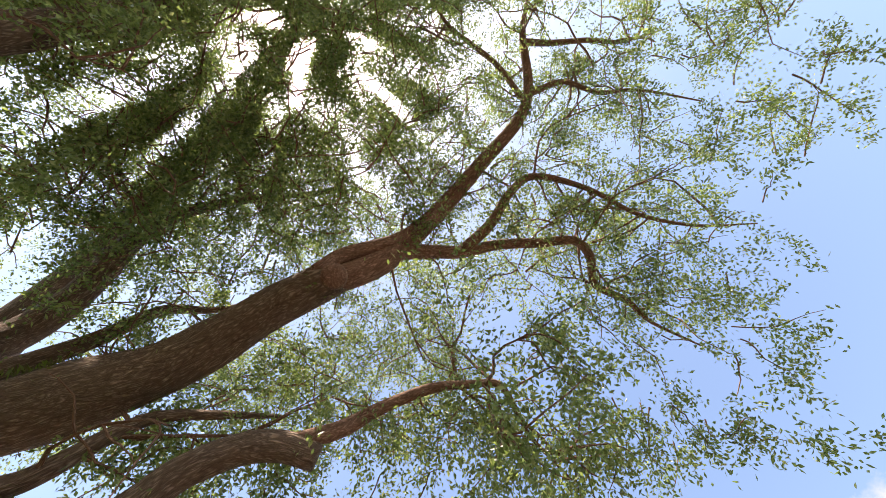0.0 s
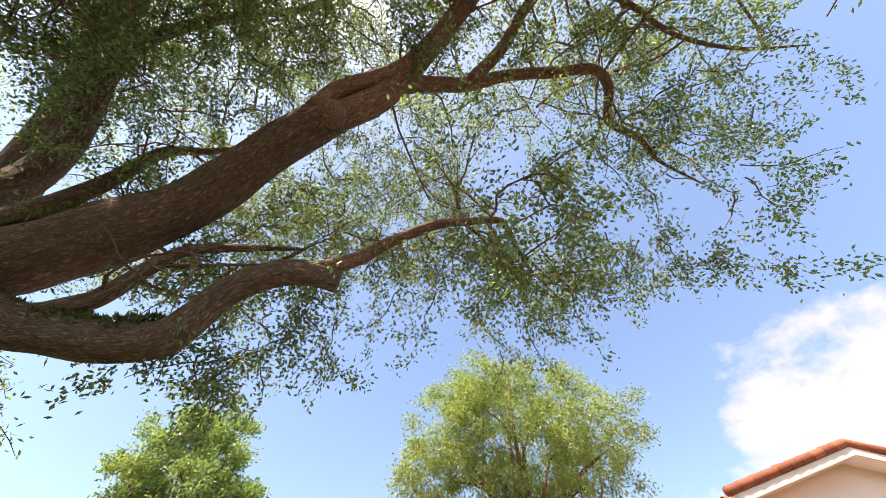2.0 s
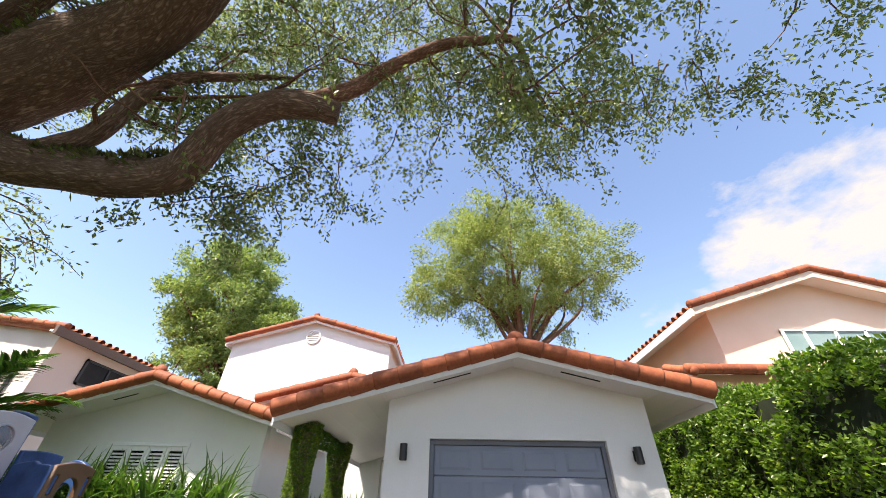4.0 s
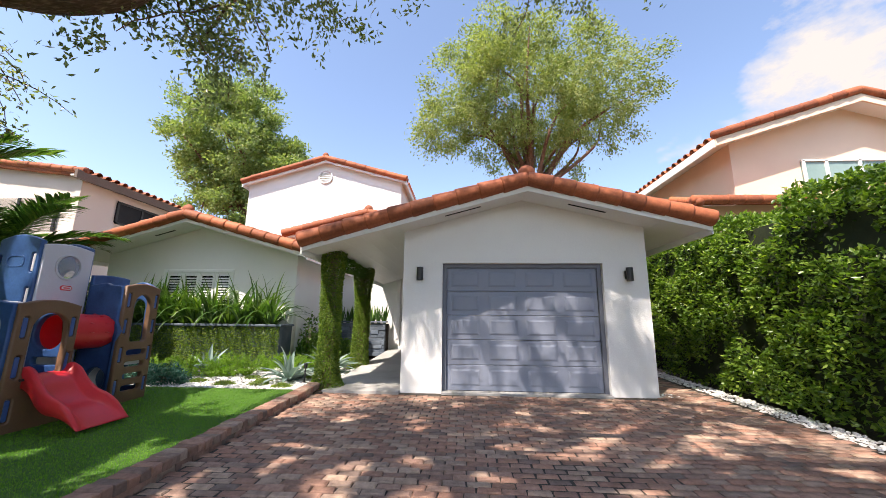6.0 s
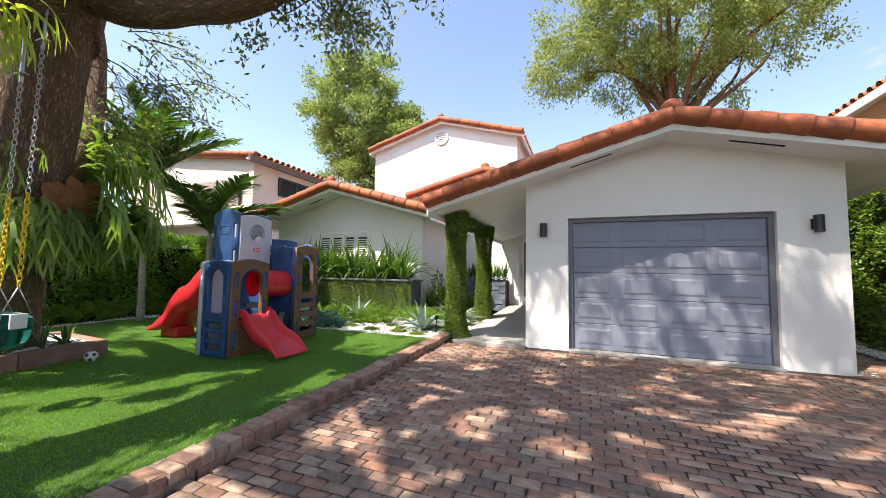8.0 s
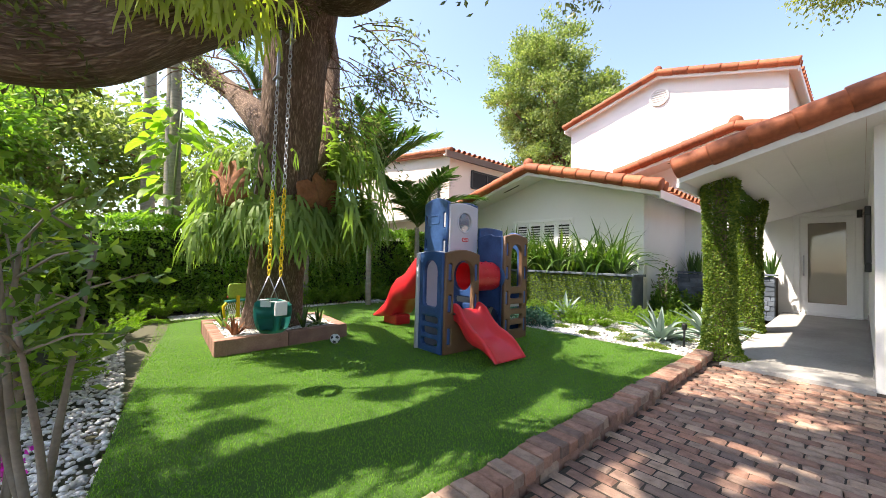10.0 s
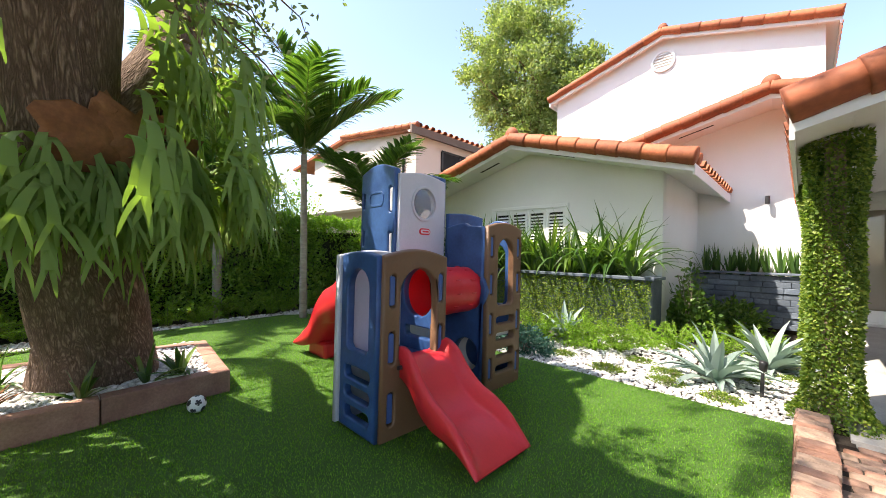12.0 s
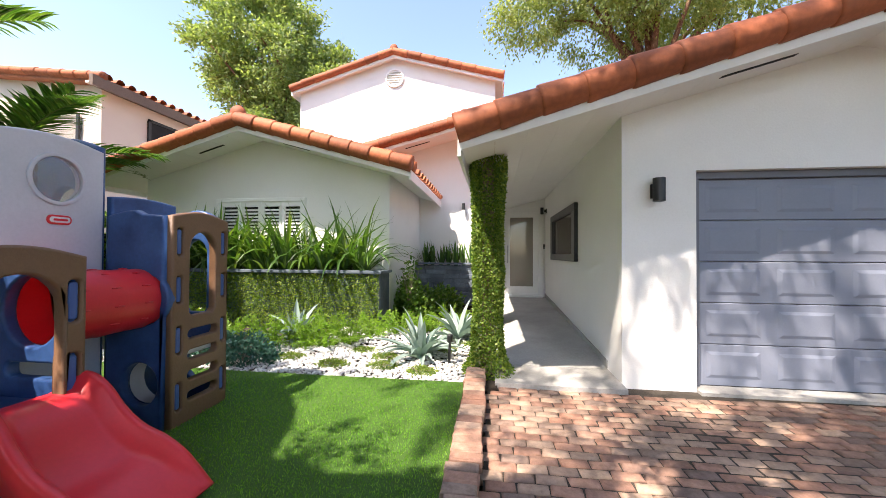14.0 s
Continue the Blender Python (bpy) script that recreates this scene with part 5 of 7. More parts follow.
def hedge(label, x0, x1, y0, y1, z1, material, count, leaf=0.075, faces=("x-", "x+", "y-", "y+", "top"), seed=0, core=True, bulge=0.2):
    h = thing("hedge", label, "hedge")
    if core:
        # Solid box; the shade between the leaves is put into its near-black colour.
        part("core", a_box(x0 + 0.22, x1 - 0.22, y0 + 0.22, y1 - 0.22, 0, z1 - 0.3), surface("hedge_inner_shade", (0.012, 0.02, 0.008), (0.03, 0.04, 0.014), 0.95, 3, 30, 0.5), h, "near-black box standing in for the shaded inside")
    area = {"x-": (y1 - y0) * z1, "x+": (y1 - y0) * z1, "y-": (x1 - x0) * z1, "y+": (x1 - x0) * z1, "top": (x1 - x0) * (y1 - y0)}
    tot = sum(area[f] for f in faces)
    P, D = [], []
    for f in faces:
        n = int(count * area[f] / tot)
        u, w, dep = rng.uniform(0, 1, n), rng.uniform(0, 1, n), np.abs(rng.normal(0, 0.10, n))
        o = np.zeros((n, 3))
        if f[0] == "x":
            s = -1 if f[1] == "-" else 1
            o[:, 0] = (x0 if s < 0 else x1) - s * dep
            o[:, 1], o[:, 2] = y0 + u * (y1 - y0), 0.04 + w * (z1 - 0.04)
            nrm = np.array([s, 0, 0.35])
        elif f[0] == "y":
            s = -1 if f[1] == "-" else 1
            o[:, 1] = (y0 if s < 0 else y1) - s * dep
            o[:, 0], o[:, 2] = x0 + u * (x1 - x0), 0.04 + w * (z1 - 0.04)
            nrm = np.array([0, s, 0.35])
        else:
            o[:, 0], o[:, 1] = x0 + u * (x1 - x0), y0 + w * (y1 - y0)
            o[:, 2] = z1 - dep
            nrm = np.array([0, 0, 1.0])
        b = np.array([noise.noise(Vector(q) * 1.6 + Vector((seed, 0, 0))) + 0.5 * noise.noise(Vector(q) * 4.5) for q in o])
        o += nrm * (b * bulge)[:, None]
        keep = b > -0.38 + 0.25 * rng.random(n)
        P.append(o[keep])
        D.append((nrm * 0.7 + rng.normal(0, 0.75, (n, 3)) + np.array([0, 0, -0.2]))[keep])
    P, D = np.concatenate(P), np.concatenate(D)
    P[:, 2] = np.maximum(P[:, 2], 0.03)
    v, q = leaves(P, D, rng.uniform(0.6, 1.25, len(P)) * leaf, rng.uniform(0.38, 0.6, len(P)) * leaf, 0.2)
    ob = new("foliage", quick_mesh("foliage", v, q, material))
    ob.parent = h
    return h


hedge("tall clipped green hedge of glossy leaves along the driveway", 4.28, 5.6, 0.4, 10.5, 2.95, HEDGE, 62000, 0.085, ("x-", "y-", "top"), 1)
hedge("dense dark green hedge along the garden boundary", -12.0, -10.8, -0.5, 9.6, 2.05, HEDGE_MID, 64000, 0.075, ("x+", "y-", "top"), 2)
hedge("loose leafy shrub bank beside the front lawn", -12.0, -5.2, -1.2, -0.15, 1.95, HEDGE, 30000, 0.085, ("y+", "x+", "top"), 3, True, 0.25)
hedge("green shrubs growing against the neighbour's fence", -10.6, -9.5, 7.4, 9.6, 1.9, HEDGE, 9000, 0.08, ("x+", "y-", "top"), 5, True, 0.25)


# ---- palms ----
def frond(bm, rachis, root, yaw, pitch, length, leaflet, curve, r, n=44, width=0.05):
    """One feather frond: an arching midrib with two rows of leaflets."""
    p = Vector(root)
    a, b = radians(yaw), radians(pitch)
    pts, ways = [], []
    for i in range(n + 1):
        d = Vector((math.cos(a) * math.cos(b), math.sin(a) * math.cos(b), math.sin(b)))
        pts.append(p.copy())
        ways.append(d)
        p = p + d * length / n
        b -= radians(curve) / n
    tube(rachis, pts[::3] + [pts[-1]], list(np.linspace(0.018, 0.004, len(pts[::3]) + 1)), 4, False)
    for i in range(3, n + 1):
        u = i / n
        ll = leaflet * (0.55 + 0.9 * math.sin(math.pi * min(1, u * 0.85 + 0.1))) * 0.75
        d = ways[i]
        side = d.cross(Vector((0, 0, 1)))
        side = side.normalized() if side.length > 1e-3 else Vector((1, 0, 0))
        up = side.cross(d)
        for s in (-1, 1):
            way = (d * 0.75 + side * s * 0.8 + up * 0.22 + Vector((r.gauss(0, 0.06), r.gauss(0, 0.06), r.gauss(0, 0.06)))).normalized()
            strap(bm, pts[i], way, ll, width, 0.7, 3, 0.2, 0.8)


def palm(label, x, y, h, fronds, length, leaflet=0.38, seed=0, trunk_r=0.085, lean=(0, 0), upright=0, width=0.05):
    r = random.Random(seed)
    t = thing("palm_tree", label, "palm", group="palms")
    if h > 0.3:
        pts = spline([(x, y, -0.05), (x + lean[0] * 0.4, y + lean[1] * 0.4, h * 0.5), (x + lean[0], y + lean[1], h)], 6)
        part("trunk", tube(bmesh.new(), pts, [trunk_r * (1.2 - 0.35 * i / len(pts)) for i in range(len(pts))], 12, True, 0.05), PALE_TRUNK, t, "ringed pale trunk", True)
    top = (x + lean[0], y + lean[1], h)
    for k in range(fronds):
        lv, ra = bmesh.new(), bmesh.new()
        frond(lv, ra, top, 360 * k / fronds + r.uniform(-18, 18), (r.uniform(42, 74) if k % 3 else r.uniform(68, 86)) + upright * (k % 2), length * r.uniform(0.85, 1.15), leaflet, r.uniform(28, 66), r, 44, width)
        f = part("frond", lv, PALM, t)
        part("midrib", ra, STRAPSTEM, f)
    return t


STRAPSTEM = surface("green_stalk", (0.12, 0.17, 0.05), (0.2, 0.24, 0.09), 0.5, 5, 30, 0.1)
palm("slender palm with arching feather fronds beside the playhouse", -9.45, 5.37, 3.15, 11, 1.95, 0.66, 3, 0.062, (0, 0), 10, 0.066)
palm("young palm clump with low feather fronds", -9.6, 7.0, 2.1, 16, 1.85, 0.58, 5, 0.07, (0, 0), 0, 0.06)
palm("young palm clump with low feather fronds", -10.6, 4.2, 2.7, 14, 2.3, 0.55, 11, 0.07)
palm("tall grey palm trunk beyond the hedge", -13.5, 1.6, 7.5, 9, 2.6, 0.6, 6, 0.16)
palm("tall grey palm trunk beyond the hedge", -16.5, 1.2, 8.5, 9, 2.6, 0.6, 8, 0.18)
palm("tall grey palm trunk beyond the hedge", -14.5, 4.0, 6.5, 9, 2.6, 0.6, 18, 0.15)


def vine_on_palm(x, y):
    """Big split leaves climbing the palm trunk."""
    v = thing("climbing_vine", "large-leaved yellow-green vine climbing a palm trunk", "vine", (0, 0, 0))
    r = random.Random(31)
    m = leaf_mat("vine_leaf", [(0, (0.10, 0.2, 0.03)), (1, (0.26, 0.36, 0.06))], 0.35, 0.4)
    part("stem", tube(bmesh.new(), spline([(x + 0.2, y, -0.02), (x + 0.22, y - 0.05, 2.0), (x + 0.18, y + 0.1, 4.6)], 6), 0.03, 6), STRAPSTEM, v, "", True)
    for k in range(110):
        a, z = r.uniform(0, 6.28), r.uniform(0.8, 4.8)
        bm = bmesh.new()
        root = Vector((x + 0.2 + r.uniform(0.15, 0.6) * math.cos(a), y + r.uniform(0.15, 0.7) * math.sin(a), z))
        d = Vector((math.cos(a), math.sin(a), r.uniform(-0.7, 0.1)))
        strap(bm, root + d * 0.15, d, r.uniform(0.35, 0.6), r.uniform(0.22, 0.34), 0.9, 6, 0.12, 0.7)
        tube(bm, [root, root + d * 0.16], 0.008, 4, False)
        part("leaf", bm, m, v)


vine_on_palm(-11.9, 1.55)
palm("tall slim palm trunk wrapped by a vine", -11.9, 1.55, 6.2, 8, 2.2, 0.55, 15, 0.12)


# ---- staghorn ferns on the oak ----
def antler(bm, p, d, side, length, width, droop, r, depth=0, ends=None):
    """A flat frond that broadens, forks, and forks again into strap-like tips."""
    n = 4
    if ends is None:
        ends = (bm.verts.new(p - side * width * 0.3), bm.verts.new(p + side * width * 0.3))
    left, right = ends
    last = depth == 2
    for i in range(1, n + 1):
        p = p + d * (length / n)
        d = (d + Vector((0, 0, -1)) * droop / n).normalized()
        side = (side - d * side.dot(d)).normalized()
        if last and i == n:
            tip = bm.verts.new(p)
            bm.faces.new((left, right, tip))
            return
        w = width * ((0.65 + 0.5 * i / n) if not last else (0.9 - 0.5 * i / n))
        up = side.cross(d)
        l2, r2 = bm.verts.new(p - side * w / 2 + up * w * 0.08), bm.verts.new(p + side * w / 2 + up * w * 0.08)
        bm.faces.new((left, right, r2, l2))
        left, right = l2, r2
    mid = bm.verts.new(p)
    bm.faces.new((left, right, mid))
    for s, e in ((-1, (left, mid)), (1, (mid, right))):
        spread = r.uniform(0.2, 0.55)
        antler(bm, p + side * s * width * 0.25, (d + side * s * spread + Vector((r.gauss(0, 0.12), r.gauss(0, 0.12), r.gauss(0, 0.1)))).normalized(), side, length * r.uniform(0.55, 0.95), width * 0.72, droop * r.uniform(0.5, 1.1), r, depth + 1, e)


def staghorn(at, face, size, count, seed, label, shields=3, material=None, wide=0.3, crown=4, fw=1.0):
    r = random.Random(seed)
    s = thing("staghorn_fern", label, "fern", group="staghorn ferns")
    a = Vector(at)
    f = Vector((math.cos(radians(face)), math.sin(radians(face)), 0))
    side = Vector((-f.y, f.x, 0))
    for k in range(shields):
        # a cupped plate with a ruffled upper edge
        sh = bmesh.new()
        rings, seg = 6, 26
        grid = []
        ox, oz = (k - (shields - 1) / 2) * 0.2 * size, r.uniform(-0.08, 0.08) * size
        for i in range(rings + 1):
            u = i / rings
            row = []
            for j in range(seg):
                t = 2 * math.pi * j / seg
                w = 1 + (0.25 * math.sin(5 * t + k * 2 + seed) + 0.15 * math.sin(9 * t + seed)) * u * u * (0.6 + 0.4 * math.sin(t))
                out = 0.09 * (1 - u * u) + 0.07 * u ** 3 * max(0, math.sin(t)) + 0.025 * u * u * math.sin(7 * t + k)
                row.append(sh.verts.new(a + side * (ox + 0.26 * size * w * u * math.cos(t)) + f * (out * size + 0.19 + 0.02 * k) + Vector((0, 0, oz + 0.22 * size * w * u * math.sin(t)))))
            grid.append(row)
        for g0, g1 in zip(grid, grid[1:]):
            for j in range(seg):
                sh.faces.new((g0[j], g0[(j + 1) % seg], g1[(j + 1) % seg], g1[j]))
        bmesh.ops.remove_doubles(sh, verts=sh.verts[:], dist=0.0005)
        bmesh.ops.solidify(sh, geom=sh.faces[:], thickness=0.008)
        part("shield_frond", sh, SHIELD, s, "papery brown shield", True)
    for k in range(count):
        bm = bmesh.new()
        lat = r.gauss(0, 1)
        high = crown and k % crown == 0
        root = a + side * lat * wide * size + f * r.uniform(0.0, 0.14) * size + Vector((0, 0, (r.uniform(0.05, 0.6) if high else r.uniform(-0.45, -0.08)) * size))
        d = (f * r.uniform(0.35, 1.0) + side * (lat * 0.5 + r.gauss(0, 0.35)) + Vector((0, 0, r.uniform(0.0, 0.7)))).normalized()
        sd = d.cross(Vector((0, 0, 1))).normalized()
        antler(bm, root, d, (sd + Vector((r.gauss(0, 0.3), r.gauss(0, 0.3), r.gauss(0, 0.3)))).normalized(), r.uniform(0.15, 0.30) * size, r.uniform(0.04, 0.068) * size * fw, r.uniform(1.5, 3.2), r)
        part("fertile_frond", bm, material or STAG, s, "", True)
    return s


staghorn((-5.80, 2.40, 1.95), 30, 0.95, 130, 51, "huge staghorn fern, hanging green fronds and brown shields on the trunk", 3, None, 0.3, 0)
staghorn((-6.15, 1.80, 1.95), -72, 0.95, 160, 52, "huge staghorn fern, hanging green fronds and brown shields on the trunk")
staghorn((-5.98, 2.62, 2.08), 78, 1.05, 180, 53, "huge staghorn fern, hanging green fronds and brown shields on the trunk", 0)
staghorn((-6.55, 1.62, 1.75), -100, 0.95, 70, 56, "huge staghorn fern, hanging green fronds and brown shields on the trunk", 0)
staghorn((-4.30, 1.02, 3.25), -15, 0.85, 120, 54, "light green staghorn fern hanging from the oak limb", 1, STAG_LIGHT, 0.26, 3, 1.0)
staghorn((-5.72, 2.95, 2.12), 82, 1.0, 120, 57, "huge staghorn fern, hanging green fronds and brown shields on the trunk", 0)
staghorn((-5.72, 2.58, 2.72), 95, 0.85, 70, 55, "staghorn fern high on the trunk", 0)


# ---- planters and bed plants ----
def strap_clump(name, label, category, at, count, length, width, material, droop=(0.6, 1.6), tilt=(35, 85), seed=0, group="", n=6, fold=0.22):
    r = random.Random(seed)
    t = thing(name, label, category, at, group=group)
    bm = bmesh.new()
    for k in range(count):
        a, b = r.uniform(0, 6.28), radians(r.uniform(*tilt))
        rad = 0.05 * length
        strap(bm, (rad * math.cos(a), rad * math.sin(a), 0), (math.cos(a) * math.cos(b), math.sin(a) * math.cos(b), math.sin(b)), length * r.uniform(0.65, 1.1), width * r.uniform(0.75, 1.15), r.uniform(*droop), n, fold)
    part("leaves", bm, material, t)
    return t


def planters():
    p = thing("planter", "long raised planter with a slate cap and creeping fig face", "planter")
    part("front_wall", a_box(-9.0, -4.32, 8.47, 8.6, 0, 0.97), SLATE, p)
    part("side_wall", a_box(-4.45, -4.32, 8.6, 9.06, 0, 0.97), SLATE, p)
    part("cap", a_box(-9.0, -4.26, 8.40, 8.64, 0.97, 1.02, 0.008), SLATE, p, "grey slate capping")
    part("cap", a_box(-4.52, -4.26, 8.64, 9.05, 0.97, 1.02, 0.008), SLATE, p, "grey slate capping")
    part("soil", a_box(-9.0, -4.45, 8.6, 9.05, 0.6, 0.93), SOIL, p)
    n = 30000
    o = np.column_stack([rng.uniform(-9.0, -4.32, n), 8.465 - np.abs(rng.normal(0, 0.018, n)), rng.uniform(0.01, 0.97, n)])
    v, q = leaves(o, np.column_stack([rng.normal(0, 0.7, n), -np.abs(rng.normal(0.5, 0.3, n)), rng.normal(-0.4, 0.6, n)]), rng.uniform(0.02, 0.04, n), rng.uniform(0.014, 0.026, n))
    tagged(new("creeping_fig", quick_mesh("creeping_fig", v, q, IVY)), "bright green creeping fig covering the planter face", "climbing plant", kind="stuff")
    r = random.Random(5)
    x = -8.7
    while x < -4.6:
        strap_clump("lily_clump", "clump of long arching green strap leaves in the planter", "plant", (x, 8.82 + r.uniform(-0.05, 0.05), 0.9), 42, 1.35, 0.07, STRAP, (0.7, 3.2), (52, 88), int(x * 100), "planter lilies")
        x += 0.36
    b = thing("planter", "low planter of dark stacked slate against the house wall", "planter")
    for row in range(9):
        x = -4.3
        while x < -2.5:
            l = r.uniform(0.22, 0.5)
            e = min(x + l, -2.48)
            part("stone", a_box(x, e - 0.006, 11.18 + r.uniform(-0.012, 0.012), 11.35, 0.1 + row * 0.105, 0.1 + row * 0.105 + 0.1, 0.006), SLATE, b)
            x = e
    part("soil", a_box(-4.3, -2.5, 11.35, 11.8, 0.0, 1.02), SOIL, b)
    part("cap", a_box(-4.3, -2.45, 11.14, 11.4, 1.06, 1.10, 0.006), SLATE, b)
    for k in range(9):
        strap_clump("snake_plant", "upright dark green sword-leaved plant in the slate planter", "plant", (-4.1 + k * 0.19, 11.5, 1.0), 14, 0.64, 0.055, PALM, (0.0, 0.25), (62, 90), 200 + k, "snake plants", 4, 0.12)


planters()
for k, (x, y, s) in enumerate(((-5.25, 7.55, 0.62), (-3.32, 7.02, 0.62), (-2.95, 8.0, 0.68))):
    strap_clump("silver_agave", "silvery grey rosette plant with arching pointed leaves", "plant", (x, y, 0.03), 36, s, 0.105, SILVER, (0.4, 1.5), (8, 82), 300 + k, "silver rosettes", 6, 0.3)


def foxtail(x, y, s, seed, label="bright green foxtail fern with plume fronds"):
    r = random.Random(seed)
    t = thing("foxtail_fern", label, "fern", (x, y, 0.02), group="foxtail ferns")
    P, D = [], []
    st = bmesh.new()
    for k in range(19):
        a, b = r.uniform(0, 6.28), radians(r.uniform(35, 82))
        pts = [Vector((0.03 * math.cos(a), 0.03 * math.sin(a), 0))]
        for i in range(6):
            pts.append(pts[-1] + Vector((math.cos(a) * math.cos(b), math.sin(a) * math.cos(b), math.sin(b))) * s * r.uniform(0.9, 1.1) / 6)
            b -= 0.13
        tube(st, pts, 0.004, 3, False)
        m = 125
        u = rng.uniform(0.4, 5.99, m)
        i = u.astype(int)
        f = (u - i)[:, None]
        A = np.array([tuple(p) for p in pts])
        P.append(A[i] * (1 - f) + A[i + 1] * f)
        D.append(rng.normal(0, 1, (m, 3)) + unit(A[i + 1] - A[i]) * 0.8)
    P, D = np.concatenate(P), np.concatenate(D)
    v, q = leaves(P, D, rng.uniform(0.5, 1.0, len(P)) * 0.056, np.full(len(P), 0.011))
    part("stalk_tuft", st, STRAPSTEM, t)
    ob = new("fronds", quick_mesh("fronds", v, q, FERN))
    ob.parent = t


k = 0
for x, y, s in ((-4.95, 7.2, 0.45), (-4.7, 7.35, 0.42), (-4.45, 7.55, 0.42), (-5.4, 7.2, 0.42), (-5.7, 7.4, 0.4), (-4.25, 8.0, 0.4), (-5.0, 7.75, 0.45), (-3.9, 8.2, 0.4), (-3.5, 8.4, 0.42), (-3.2, 8.9, 0.4), (-6.1, 7.3, 0.4)):
    foxtail(x, y, s * 1.15, 400 + k)
    k += 1
for i in range(15):
    foxtail(-10.45 + 0.1 * math.sin(i * 2.1), 0.9 + 0.42 * i, 0.52, 430 + i)
for x, y in ((-8.4, 0.55), (-7.8, 0.3), (-7.2, 0.45), (-8.9, 0.8), (-6.5, 0.2), (-5.9, 0.3)):
    foxtail(x, y, 0.4, 470 + int(x * 10))


def leafy_bush(label, x, y, rx, ry, h, material, count, leaf, seed, z0=0.02, name="shrub"):
    t = thing(name, label, name, (x, y, z0))
    d = unit(rng.normal(0, 1, (count, 3)))
    d[:, 2] = np.abs(d[:, 2])
    rr = rng.uniform(0.55, 1.0, count)[:, None]
    b = np.array([noise.noise(Vector(q) * 2.0 + Vector((seed, 0, 0))) for q in d])[:, None]
    P = d * rr * (1 + 0.25 * b) * np.array([rx, ry, h])
    v, q = leaves(P, d * 0.6 + rng.normal(0, 0.7, (count, 3)), rng.uniform(0.6, 1.2, count) * leaf, rng.uniform(0.35, 0.6, count) * leaf)
    st = bmesh.new()
    r = random.Random(seed)
    for k in range(9):
        a = r.uniform(0, 6.28)
        tube(st, [(0, 0, -0.03), (rx * 0.35 * math.cos(a), ry * 0.35 * math.sin(a), h * 0.45), (rx * 0.6 * math.cos(a), ry * 0.6 * math.sin(a), h * 0.75)], [0.012, 0.008, 0.003], 4, False)
    part("stem_tuft", st, STEM, t)
    ob = new("foliage", quick_mesh("foliage", v, q, material))
    ob.parent = t
    return t


leafy_bush("low blue-green mounded shrub at the lawn's edge", -5.35, 6.6, 0.42, 0.3, 0.34, BLUEFERN, 1900, 0.06, 1)
leafy_bush("low blue-green mounded shrub at the lawn's edge", -6.0, 6.75, 0.45, 0.35, 0.36, BLUEFERN, 1900, 0.06, 2)
leafy_bush("dark leafy shrub between the planters", -4.0, 9.6, 0.45, 0.5, 0.75, HEDGE_DARK, 1600, 0.12, 3)
leafy_bush("dark leafy shrub between the planters", -3.5, 10.3, 0.45, 0.4, 0.6, HEDGE_DARK, 1300, 0.12, 4)
leafy_bush("thin upright shrub by the corner of the wing", -4.0, 9.4, 0.28, 0.28, 1.35, HEDGE_DARK, 420, 0.10, 6)
for k, (x, y, h) in enumerate(((-11.0, 2.6, 2.0), (-11.0, 5.9, 2.1), (-10.9, 7.6, 2.1), (-11.1, 4.3, 1.9), (-11.4, 5.3, 3.3), (-11.4, 6.2, 3.1))):
    leafy_bush("tall loose green shrub against the boundary hedge", x, y, 0.75, 0.85, h, HEDGE_MID, 3600, 0.1, 40 + k)
leafy_bush("green shrub beside the garden path", -6.8, 7.4, 0.5, 0.45, 0.5, HEDGE, 1500, 0.08, 7)
for k, (x, y) in enumerate(((-4.26, 6.6), (-4.09, 7.2), (-4.89, 6.8), (-3.66, 6.62), (-2.9, 8.3), (-3.05, 7.35), (-2.75, 7.7), (-3.75, 6.95), (-3.2, 6.5))):
    leafy_bush("small round cushion of green moss among the pebbles", x, y, 0.19, 0.14, 0.06, IVY, 1100, 0.024, 500 + k, 0.03, "moss_cushion")


def ivy_pillar(x, y, w, z1, seed, group="ivy pillars"):
    t = thing("ivy_pillar", "square porch post wrapped in creeping fig", "pillar", (x, y, 0), group=group)
    part("post", a_box(-w / 2 + 0.10, w / 2 - 0.10, -w / 2 + 0.10, w / 2 - 0.10, 0, z1 + 0.06), BARK, t)
    n = 22000
    ang, z = rng.uniform(0, 2 * np.pi, n), rng.uniform(0.01, z1 + 0.02, n)
    sq = (w / 2) / np.maximum(np.abs(np.cos(ang)), np.abs(np.sin(ang)))
    sq = np.minimum(sq, w / 2 * 1.25)
    b = np.array([noise.noise(Vector((math.cos(a) * 0.7, math.sin(a) * 0.7, c * 1.6 + seed))) for a, c in zip(ang, z)])
    flare = 0.16 * np.exp(-z / 0.14) + 0.05 * np.exp(-((z1 - z) / 0.35) ** 2)
    R = sq * (0.93 + 0.16 * b) + flare - np.abs(rng.normal(0, 0.02, n))
    P = np.column_stack([R * np.cos(ang), R * np.sin(ang), z])
    D = np.column_stack([np.cos(ang) * 0.6, np.sin(ang) * 0.6, np.full(n, -0.3)]) + rng.normal(0, 0.6, (n, 3))
    v, q = leaves(P, D, rng.uniform(0.02, 0.045, n), rng.uniform(0.015, 0.03, n))
    ob = new("creeping_fig", quick_mesh("creeping_fig", v, q, IVY))
    ob.parent = t
    return t


ivy_pillar(-2.50, 6.68, 0.325, g_roof(-2.5), 3.0)
ivy_pillar(-2.52, 8.75, 0.34, g_roof(-2.5), 9.0)


